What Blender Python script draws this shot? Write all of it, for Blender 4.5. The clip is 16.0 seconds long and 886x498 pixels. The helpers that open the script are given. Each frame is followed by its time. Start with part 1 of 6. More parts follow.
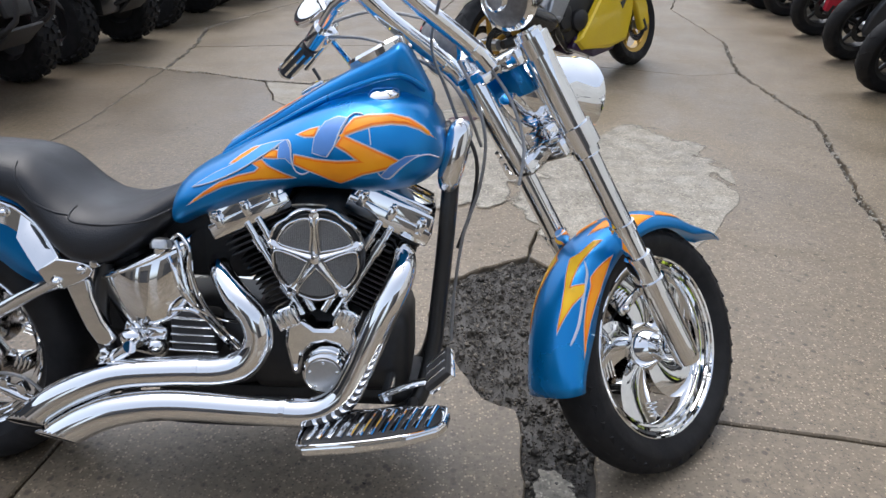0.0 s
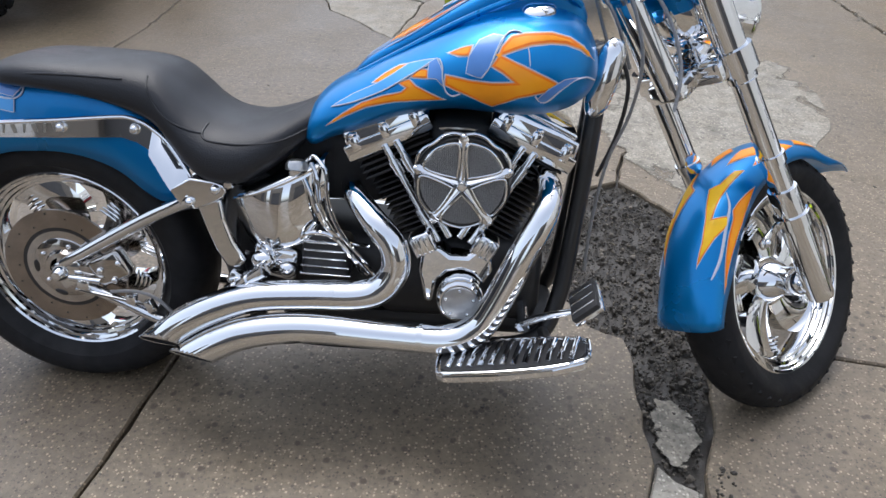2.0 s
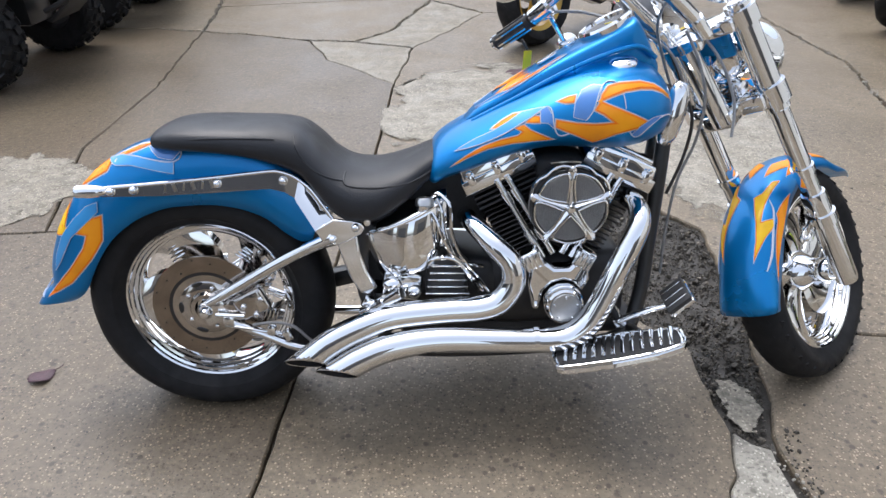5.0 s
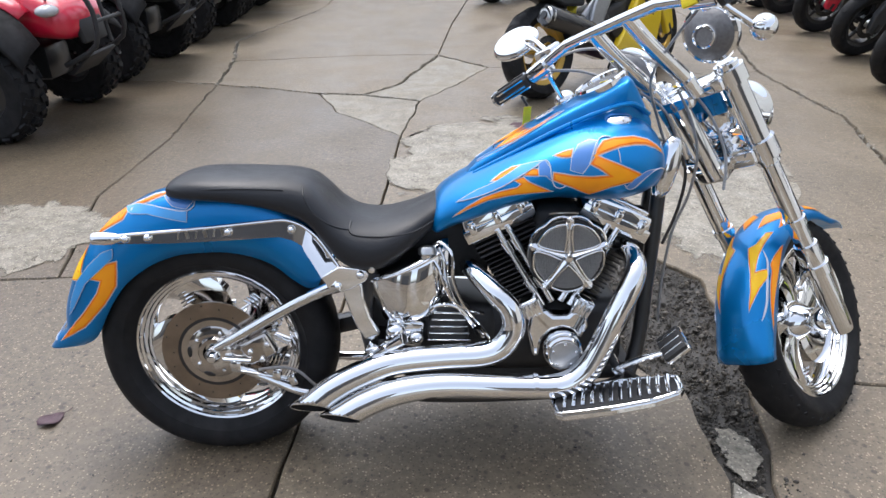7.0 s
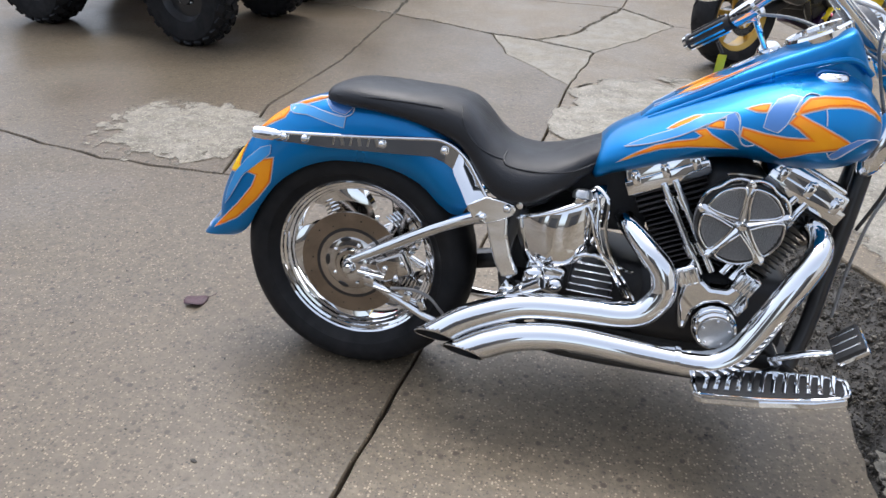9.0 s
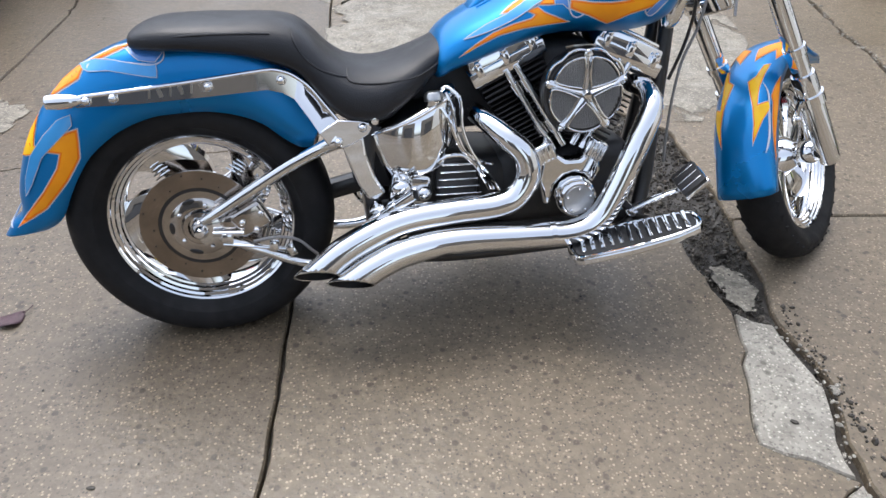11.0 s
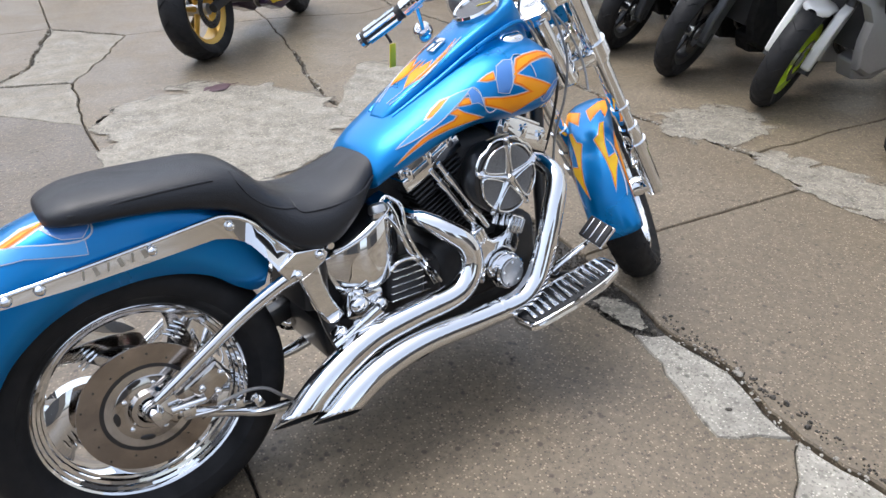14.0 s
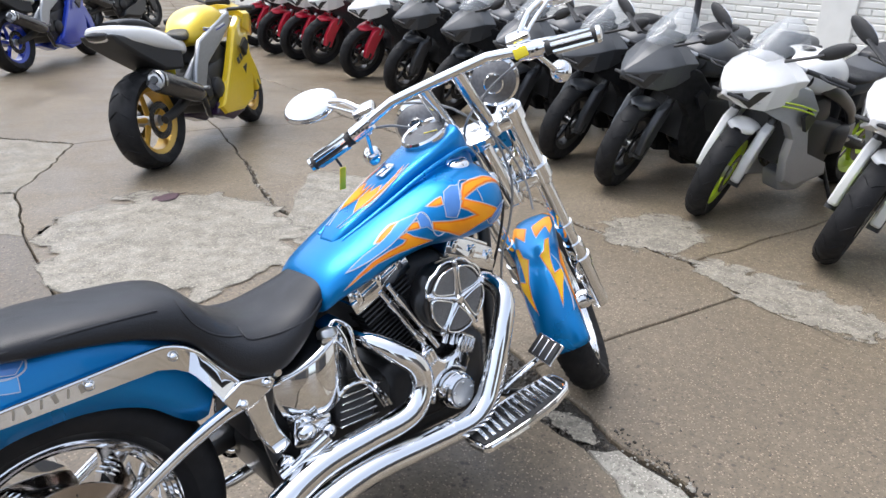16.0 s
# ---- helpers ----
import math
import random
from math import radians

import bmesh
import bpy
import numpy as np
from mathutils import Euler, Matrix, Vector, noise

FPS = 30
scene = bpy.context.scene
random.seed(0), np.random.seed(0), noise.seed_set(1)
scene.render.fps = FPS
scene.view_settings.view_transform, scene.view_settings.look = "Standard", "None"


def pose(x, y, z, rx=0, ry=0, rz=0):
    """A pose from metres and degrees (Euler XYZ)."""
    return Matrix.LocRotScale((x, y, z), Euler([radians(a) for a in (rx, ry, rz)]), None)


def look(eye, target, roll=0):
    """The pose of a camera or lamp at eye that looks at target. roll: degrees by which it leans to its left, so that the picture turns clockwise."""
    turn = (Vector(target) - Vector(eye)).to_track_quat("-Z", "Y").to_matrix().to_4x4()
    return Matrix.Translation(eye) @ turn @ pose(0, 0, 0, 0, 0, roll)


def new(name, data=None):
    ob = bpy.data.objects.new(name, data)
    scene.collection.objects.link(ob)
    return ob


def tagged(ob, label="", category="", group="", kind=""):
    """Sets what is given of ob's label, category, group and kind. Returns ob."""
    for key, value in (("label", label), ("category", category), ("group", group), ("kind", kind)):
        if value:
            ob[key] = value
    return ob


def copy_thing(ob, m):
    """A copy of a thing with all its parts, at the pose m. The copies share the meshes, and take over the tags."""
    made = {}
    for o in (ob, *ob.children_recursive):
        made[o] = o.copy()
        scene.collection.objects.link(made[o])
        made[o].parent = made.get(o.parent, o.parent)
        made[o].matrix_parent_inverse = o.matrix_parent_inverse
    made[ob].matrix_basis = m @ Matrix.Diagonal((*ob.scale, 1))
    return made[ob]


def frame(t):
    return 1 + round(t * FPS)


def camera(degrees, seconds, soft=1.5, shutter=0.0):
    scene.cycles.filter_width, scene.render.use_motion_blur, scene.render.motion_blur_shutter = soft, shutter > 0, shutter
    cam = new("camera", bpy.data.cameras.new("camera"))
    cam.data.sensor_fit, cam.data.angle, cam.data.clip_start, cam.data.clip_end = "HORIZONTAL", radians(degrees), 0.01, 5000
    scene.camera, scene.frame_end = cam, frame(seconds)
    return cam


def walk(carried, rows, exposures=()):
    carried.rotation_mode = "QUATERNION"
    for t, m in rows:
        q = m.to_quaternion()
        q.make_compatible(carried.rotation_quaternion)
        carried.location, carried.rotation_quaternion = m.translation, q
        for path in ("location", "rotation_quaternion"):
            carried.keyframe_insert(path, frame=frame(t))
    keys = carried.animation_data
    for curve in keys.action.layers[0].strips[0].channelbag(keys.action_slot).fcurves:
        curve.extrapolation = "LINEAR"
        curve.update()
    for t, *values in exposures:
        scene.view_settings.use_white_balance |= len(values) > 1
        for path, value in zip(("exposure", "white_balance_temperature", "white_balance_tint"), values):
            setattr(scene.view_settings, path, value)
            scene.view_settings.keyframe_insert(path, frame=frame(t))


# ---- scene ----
cam = camera(64.8, 16.0)
PATH = [
    (0, (1.183, -1.311, 1.265), (1.124, 0.455, 0.329), 0.4),
    (0.5, (1.091, -1.371, 1.267), (1.041, 0.334, 0.222), 2.3),
    (1, (1.01, -1.426, 1.269), (1.001, 0.249, 0.176), 3.4),
    (1.5, (0.968, -1.386, 1.274), (0.954, 0.287, 0.178), 4.5),
    (2, (0.933, -1.275, 1.26), (0.83, 0.365, 0.119), 0.9),
    (2.5, (0.889, -1.225, 1.25), (0.722, 0.381, 0.071), -0.4),
    (3, (0.788, -1.302, 1.263), (0.643, 0.305, 0.081), 1.1),
    (3.2, (0.731, -1.349, 1.277), (0.622, 0.263, 0.097), 1.5),
    (5.3, (0.551, -1.544, 1.398), (0.635, 0.164, 0.361), -0.8),
    (5.5, (0.541, -1.566, 1.411), (0.656, 0.152, 0.394), -0.5),
    (6, (0.562, -1.579, 1.438), (0.683, 0.182, 0.498), -0.1),
    (6.5, (0.569, -1.568, 1.427), (0.628, 0.206, 0.505), -0.9),
    (7, (0.577, -1.563, 1.406), (0.604, 0.2, 0.464), -0.7),
    (7.5, (0.564, -1.582, 1.341), (0.446, 0.173, 0.389), 0.0),
    (8, (0.545, -1.561, 1.335), (0.384, 0.142, 0.298), 2.1),
    (8.5, (0.525, -1.538, 1.335), (0.222, 0.161, 0.324), 3.2),
    (9, (0.559, -1.512, 1.316), (0.197, 0.15, 0.264), 2.3),
    (9.5, (0.584, -1.476, 1.295), (0.285, 0.202, 0.25), 2.6),
    (10, (0.525, -1.526, 1.281), (0.502, 0.184, 0.243), 6.7),
    (10.2, (0.475, -1.555, 1.266), (0.535, 0.095, 0.138), 5.2),
    (12.3, (0.068, -1.368, 1.275), (0.647, 0.099, 0.044), 0.7),
    (12.5, (0.018, -1.36, 1.286), (0.656, 0.082, 0.055), 1.2),
    (13, (0.04, -1.28, 1.299), (0.814, 0.133, 0.113), 0.9),
    (13.5, (0.013, -1.215, 1.297), (0.896, 0.199, 0.192), 0.8),
    (14, (-0.153, -1.264, 1.345), (0.869, 0.102, 0.302), 0.6),
    (14.5, (-0.199, -1.275, 1.369), (0.923, 0.066, 0.399), 0.2),
    (15, (-0.163, -1.259, 1.364), (1.0, 0.073, 0.429), -0.2),
    (15.5, (-0.141, -1.245, 1.38), (1.029, 0.101, 0.475), -0.1),
    (16, (-0.14, -1.25, 1.401), (1.068, 0.133, 0.607), 2.0),
]
walk(cam, [(t, look(eye, target, roll)) for t, eye, target, roll in PATH],
     [(0.0, 0.94, 6200, 10), (1.0, 1.01, 6200, 10), (2.5, 0.88, 6100, 10), (3.0, 1.06, 6150, 10), (3.2, 1.08, 6150, 10), (5.5, 1.14, 6200, 10), (7.0, 1.14, 6200, 10), (9.5, 1.06, 6200, 10), (10.2, 1.14, 6200, 10), (12.5, 1.06, 6200, 10), (13.5, 1.12, 6200, 10), (14.5, 1.18, 6200, 10), (16.0, 1.20, 6200, 10)])

# ---- light: a bright overcast day ----
world = bpy.data.worlds.new("overcast")
scene.world = world
world.use_nodes = True
wn, wl = world.node_tree.nodes, world.node_tree.links
wn.clear()
sky = wn.new("ShaderNodeTexSky")
sky.sky_type, sky.sun_disc = "NISHITA", False
sky.sun_elevation, sky.sun_rotation = radians(69), radians(335)
sky.air_density, sky.dust_density, sky.ozone_density = 1.0, 4.0, 1.0
grey = wn.new("ShaderNodeHueSaturation")
grey.inputs["Saturation"].default_value = 0.50
back = wn.new("ShaderNodeBackground")
back.inputs["Strength"].default_value = 0.15
wout = wn.new("ShaderNodeOutputWorld")
wl.new(sky.outputs[0], grey.inputs["Color"])
wl.new(grey.outputs[0], back.inputs["Color"])
wl.new(back.outputs[0], wout.inputs["Surface"])
sun = new("sun", bpy.data.lights.new("sun", "SUN"))
sun.data.energy, sun.data.angle, sun.data.color = 0.46, radians(40), (1.0, 0.985, 0.96)
sun.rotation_euler = (radians(-21), 0, radians(25))
scene.view_settings.exposure = 1.12


# ---- materials ----
def mat(name, color, rough=0.5, metal=0.0, coat=0.0, grain=0.0, grain_scale=60.0, bump=0.0, stain=0.0, stain_scale=4.0,
        speck=0.0, tint=None, alpha=1.0, emit=0.0, vary=0.0, spec=0.5, pits=0.0, worn=0.0, flake=1.3, island=0.0):
    """A surface with grain, stains, fine relief and, where asked, a random tone for each piece."""
    m = bpy.data.materials.new(name)
    m.use_nodes = True
    n, l = m.node_tree.nodes, m.node_tree.links
    b = n["Principled BSDF"]
    b.inputs["Base Color"].default_value = (*color, 1)
    b.inputs["Roughness"].default_value = rough
    b.inputs["Metallic"].default_value = metal
    b.inputs["Coat Weight"].default_value = coat
    b.inputs["Coat Roughness"].default_value = 0.04
    b.inputs["Specular IOR Level"].default_value = spec
    if alpha < 1:
        b.inputs["Alpha"].default_value = alpha
    coord = n.new("ShaderNodeTexCoord")
    here = coord.outputs["Object"]
    col = None

    def mix(prev, other, fac):
        mx = n.new("ShaderNodeMix")
        mx.data_type = "RGBA"
        if prev is None:
            mx.inputs["A"].default_value = (*color, 1)
        else:
            l.new(prev, mx.inputs["A"])
        mx.inputs["B"].default_value = (*other, 1)
        l.new(fac, mx.inputs["Factor"])
        return mx.outputs["Result"]

    def ramp(src, lo, hi, top=1.0):
        r = n.new("ShaderNodeMapRange")
        r.inputs["From Min"].default_value, r.inputs["From Max"].default_value = lo, hi
        r.inputs["To Max"].default_value = top
        l.new(src, r.inputs["Value"])
        return r.outputs["Result"]

    def tex(scale, detail=4.0, distort=0.0):
        t = n.new("ShaderNodeTexNoise")
        t.inputs["Scale"].default_value, t.inputs["Detail"].default_value = scale, detail
        t.inputs["Distortion"].default_value = distort
        l.new(here, t.inputs["Vector"])
        return t.outputs["Fac"]

    if stain:
        col = mix(col, [c * 0.55 for c in color], ramp(tex(stain_scale, 6, 0.6), 0.42, 0.72, stain))
        rr = ramp(tex(stain_scale * 1.7, 5, 0.4), 0.35, 0.7, 1.0)
        rm = n.new("ShaderNodeMapRange")
        rm.inputs["To Min"].default_value, rm.inputs["To Max"].default_value = rough * 0.7, min(1, rough * 1.2)
        l.new(rr, rm.inputs["Value"])
        l.new(rm.outputs["Result"], b.inputs["Roughness"])
    if tint:
        col = mix(col, tint, ramp(tex(0.55, 4, 0.8), 0.40, 0.66, 0.75))
    if grain:
        g = tex(grain_scale, 5)
        col = mix(col, [c * 0.6 for c in color], ramp(g, 0.5, 0.75, grain))
        col = mix(col, [min(1, c * 1.5) for c in color], ramp(g, 0.5, 0.25, grain))
    if speck:
        v = n.new("ShaderNodeTexVoronoi")
        v.inputs["Scale"].default_value = 135.0
        l.new(here, v.inputs["Vector"])
        pick = n.new("ShaderNodeSeparateColor")
        l.new(v.outputs["Color"], pick.inputs["Color"])
        near = ramp(v.outputs["Distance"], 0.46, 0.34)
        for lo, hi, tone in ((0.80, 0.82, [min(1, c * 2.3) for c in color]), (0.13, 0.11, [c * 0.36 for c in color])):
            both = n.new("ShaderNodeMath")
            both.operation = "MULTIPLY"
            l.new(ramp(pick.outputs["Red"], lo, hi, speck), both.inputs[0])
            l.new(near, both.inputs[1])
            col = mix(col, tone, both.outputs[0])
    if pits:
        # fine sand and stone showing in the worn surface
        fine = tex(105.0, 3)
        col = mix(col, [c * 0.45 for c in color], ramp(fine, 0.57, 0.66, 0.75))
        col = mix(col, [min(1, c * 1.6) for c in color], ramp(fine, 0.40, 0.31, 0.70))
        # small dark wet hollows in the worn surface
        v = n.new("ShaderNodeTexVoronoi")
        v.inputs["Scale"].default_value, v.inputs["Randomness"].default_value = 26.0, 1.0
        l.new(here, v.inputs["Vector"])
        both = n.new("ShaderNodeMath")
        both.operation = "MULTIPLY"
        l.new(ramp(v.outputs["Distance"], 0.26, 0.15, pits), both.inputs[0])
        l.new(ramp(tex(7.0, 4, 0.5), 0.45, 0.55), both.inputs[1])
        col = mix(col, [c * 0.26 for c in color], both.outputs[0])
    if worn:
        # the skim has flaked off unevenly towards its edge
        off = n.new("ShaderNodeVectorMath")
        off.operation = "MULTIPLY_ADD"
        off.inputs[1].default_value, off.inputs[2].default_value = (2, 2, 0), (-1, -1, 0)
        l.new(coord.outputs["Generated"], off.inputs[0])
        far = n.new("ShaderNodeVectorMath")
        far.operation = "LENGTH"
        l.new(off.outputs[0], far.inputs[0])
        sm = n.new("ShaderNodeMath")
        sm.operation = "MULTIPLY_ADD"
        sm.inputs[1].default_value = flake
        l.new(tex(worn, 9, 0.5), sm.inputs[0])
        l.new(far.outputs["Value"], sm.inputs[2])
        l.new(ramp(sm.outputs[0], 0.85 + flake / 2, 0.80 + flake / 2), b.inputs["Alpha"])
    if island:
        geo = n.new("ShaderNodeNewGeometry")
        col = mix(col, [min(1, c * 4.0) for c in color], ramp(geo.outputs["Random Per Island"], 0.72, 1.0, island))
    if vary:
        info = n.new("ShaderNodeObjectInfo")
        col = mix(col, [c * 0.7 for c in color], ramp(info.outputs["Random"], 0, 1, vary))
    if col is not None:
        l.new(col, b.inputs["Base Color"])
    if bump:
        bp = n.new("ShaderNodeBump")
        bp.inputs["Strength"].default_value, bp.inputs["Distance"].default_value = bump, 0.004
        l.new(tex(grain_scale * 1.5, 6), bp.inputs["Height"])
        l.new(bp.outputs["Normal"], b.inputs["Normal"])
    if emit:
        b.inputs["Emission Color"].default_value = (*color, 1)
        b.inputs["Emission Strength"].default_value = emit
    return m


CHROME = mat("chrome", (0.86, 0.87, 0.88), 0.035, 1.0)
SATIN = mat("brushed_steel", (0.55, 0.55, 0.54), 0.28, 1.0, grain=0.25, grain_scale=90)
ROTOR = mat("brake_rotor", (0.36, 0.315, 0.275), 0.19, 1.0, grain=0.4, grain_scale=30, stain=0.4, stain_scale=12)
# the brown cast puts the ground's reflection into the steel's own colour
CARRIER = mat("brownish_steel", (0.58, 0.55, 0.52), 0.09, 1.0, grain=0.3, grain_scale=30, stain=0.5, stain_scale=16)
ALU = mat("dull_aluminium", (0.45, 0.46, 0.47), 0.4, 0.9, grain=0.2)
BLUE = mat("blue_pearl_paint", (0.0, 0.215, 0.57), 0.36, 0.6, coat=0.32, grain=0.10, grain_scale=9, stain=0.15, stain_scale=3)
RIBBON = mat("ribbon_blue_paint", (0.06, 0.22, 0.60), 0.3, 0.1, coat=1.0, grain=0.5, grain_scale=9)
SKYRIBBON = mat("sky_blue_paint", (0.05, 0.33, 0.74), 0.3, 0.2, coat=0.8, grain=0.4, grain_scale=8)
EDGE = mat("pale_pinstripe", (0.50, 0.56, 0.66), 0.3, 0.0, coat=0.8)
FLAME = mat("orange_flame_paint", (0.92, 0.20, 0.004), 0.4, 0.0, spec=0.25, coat=0.22, grain=0.5, grain_scale=16)
FLAMEY = mat("yellow_flame_paint", (0.93, 0.54, 0.010), 0.4, 0.0, spec=0.25, coat=0.22, grain=0.35, grain_scale=16)
RED = mat("flame_red_edge", (0.80, 0.36, 0.16), 0.3, 0.0, coat=0.8)
LEATHER = mat("black_vinyl", (0.0125, 0.0135, 0.017), 0.46, 0.0, grain=0.3, grain_scale=220, bump=0.25, stain=0.25, stain_scale=5)
RUBBER = mat("tyre_rubber", (0.013, 0.013, 0.014), 0.72, 0.0, spec=0.28, grain=0.4, grain_scale=40, bump=0.25, stain=0.3, stain_scale=7)
BLACK = mat("black_paint", (0.018, 0.018, 0.019), 0.35, 0.0, coat=0.4, grain=0.2)
MATTE = mat("black_plastic", (0.026, 0.026, 0.027), 0.6, 0.0, grain=0.3, grain_scale=120, bump=0.15)
FIN = mat("black_engine_fins", (0.030, 0.030, 0.031), 0.45, 0.3, grain=0.3)
MESH = mat("grey_gauze", (0.34, 0.34, 0.335), 0.5, 0.5, grain=0.8, grain_scale=420, bump=0.8)
CABLE = mat("braided_cable", (0.30, 0.30, 0.30), 0.4, 0.7, grain=0.5, grain_scale=300, bump=0.3)
YTAG = mat("yellow_tag", (0.90, 0.74, 0.03), 0.5)
LENS = mat("frosted_lamp_lens", (0.40, 0.41, 0.42), 0.15, 0.0, coat=0.8, grain=0.4, grain_scale=60)
GLASS = mat("lamp_glass", (0.85, 0.88, 0.9), 0.05, 0.0, coat=0.6, alpha=0.14)
CLEARW = mat("clear_windscreen", (0.45, 0.48, 0.5), 0.06, 0.0, coat=0.6, alpha=0.25)
MIRROR = mat("mirror_glass", (0.92, 0.92, 0.92), 0.02, 1.0)
DIAL = mat("dial_face", (0.085, 0.085, 0.088), 0.5, 0.1, coat=0.1, grain=0.4, grain_scale=200)
COVERGLASS = mat("gauge_cover_glass", (0.6, 0.62, 0.64), 0.08, 0.0, spec=0.3, alpha=0.08)
LAMPBACK = mat("grey_lamp_shell", (0.17, 0.17, 0.175), 0.45, 0.4, grain=0.5, grain_scale=120, bump=0.2)
CONC = mat("concrete", (0.182, 0.147, 0.103), 0.48, 0.0, grain=0.55, grain_scale=30, bump=0.5, stain=0.6, stain_scale=1.3, speck=0.9, tint=(0.140, 0.110, 0.070), vary=0.2, pits=0.8)
# a darker, slightly smoother concrete for a few of the slabs
DARKCONC = mat("darker_concrete", (0.124, 0.097, 0.066), 0.40, 0.0, grain=0.55, grain_scale=30, bump=0.5, stain=0.5, stain_scale=1.1, speck=0.95, tint=(0.118, 0.096, 0.066), pits=0.8)
PALE = mat("pale_concrete", (0.300, 0.280, 0.238), 0.7, 0.0, grain=0.6, grain_scale=16, bump=0.5, stain=0.75, stain_scale=2.6, speck=0.6, pits=0.6)
SKIM = mat("pale_skim", (0.252, 0.230, 0.188), 0.7, 0.0, grain=0.6, grain_scale=16, bump=0.5, stain=0.8, stain_scale=5.0, speck=0.6, pits=0.6, worn=4.0, flake=0.75)
STRIP = mat("crumbled_strip", (0.225, 0.202, 0.160), 0.7, 0.0, grain=0.7, grain_scale=24, bump=0.6, stain=0.8, stain_scale=6, speck=0.6, pits=0.7, worn=9.0)
LUMP = mat("mortar_lump", (0.235, 0.215, 0.175), 0.7, 0.0, grain=0.7, grain_scale=40, bump=0.6, stain=0.7, stain_scale=14, speck=0.6, pits=0.6, worn=22.0)
DIRT = mat("dirt_in_joints", (0.045, 0.038, 0.03), 0.9, 0.0, grain=0.6, grain_scale=60, bump=0.6, stain=0.4)
MIDPALE = mat("weathered_pale_concrete", (0.195, 0.170, 0.128), 0.6, 0.0, grain=0.6, grain_scale=12, bump=0.5, stain=0.6, stain_scale=3.5, speck=0.6, tint=(0.285, 0.265, 0.225), pits=0.6)
GRAVEL = mat("wet_gravel", (0.030, 0.026, 0.021), 0.5, 0.0, grain=0.6, grain_scale=80, bump=0.6)
STONE = mat("grey_stone", (0.044, 0.038, 0.030), 0.5, 0.0, grain=0.9, grain_scale=140, island=0.85)
LEAF = mat("dead_leaf", (0.075, 0.040, 0.050), 0.6, 0.0, grain=0.6, grain_scale=90)


# ---- mesh helpers ----
def part(name, bm, material, parent=None, label="", smooth=True, m=None, bevel=0.0, sharp=35):
    """Links a bmesh as one mesh object under a thing or a part."""
    if m is not None:
        bm.transform(m)
    bmesh.ops.recalc_face_normals(bm, faces=bm.faces)
    me = bpy.data.meshes.new(name)
    for f in bm.faces:
        f.smooth = smooth
    if smooth:
        lim = radians(sharp)
        for e in bm.edges:
            e.smooth = len(e.link_faces) != 2 or e.calc_face_angle(0) < lim
    bm.to_mesh(me)
    bm.free()
    me.materials.append(material)
    ob = new(name, me)
    if parent is not None:
        ob.parent = parent
    if label:
        ob["label"] = label
    if bevel:
        md = ob.modifiers.new("bevel", "BEVEL")
        md.width, md.segments, md.limit_method, md.angle_limit = bevel, 2, "ANGLE", radians(40)
    return ob


def thing(name, label, category, group="", m=None, kind=""):
    ob = new(name)
    ob.empty_display_size = 0.05
    if m is not None:
        ob.matrix_basis = m
    return tagged(ob, label, category, group, kind)


def join(*bms):
    out = bms[0]
    for b in bms[1:]:
        me = bpy.data.meshes.new("tmp")
        b.to_mesh(me)
        out.from_mesh(me)
        bpy.data.meshes.remove(me)
        b.free()
    return out


def box(size, at=(0, 0, 0), rot=(0, 0, 0), bevel=0.0, seg=2, taper=1.0):
    bm = bmesh.new()
    bmesh.ops.create_cube(bm, size=1)
    for v in bm.verts:
        k = taper if v.co.z > 0 else 1.0
        v.co = Vector((v.co.x * size[0] * k, v.co.y * size[1] * k, v.co.z * size[2]))
    if bevel:
        bmesh.ops.bevel(bm, geom=bm.edges[:], offset=bevel, segments=seg, profile=0.5, affect="EDGES")
    bm.transform(pose(*at, *rot))
    return bm


def smooth_path(pts, per=6):
    """Catmull-Rom through the points."""
    p = [Vector(q) for q in pts]
    if len(p) < 3 or per < 2:
        return p
    out = []
    for i in range(len(p) - 1):
        a, b, c, d = p[max(i - 1, 0)], p[i], p[i + 1], p[min(i + 2, len(p) - 1)]
        for k in range(per):
            t = k / per
            out.append(0.5 * ((2 * b) + (c - a) * t + (2 * a - 5 * b + 4 * c - d) * t * t + (3 * b - a - 3 * c + d) * t ** 3))
    out.append(p[-1])
    return out


def loft(rings, closed=True, caps=True):
    bm = bmesh.new()
    rows = [[bm.verts.new(c) for c in r] for r in rings]
    n = len(rows[0])
    for a, b in zip(rows, rows[1:]):
        for i in range(n if closed else n - 1):
            j = (i + 1) % n
            bm.faces.new((a[i], a[j], b[j], b[i]))
    if caps and closed:
        for r in (rows[0], rows[-1]):
            try:
                bm.faces.new(r)
            except ValueError:
                pass
    return bm


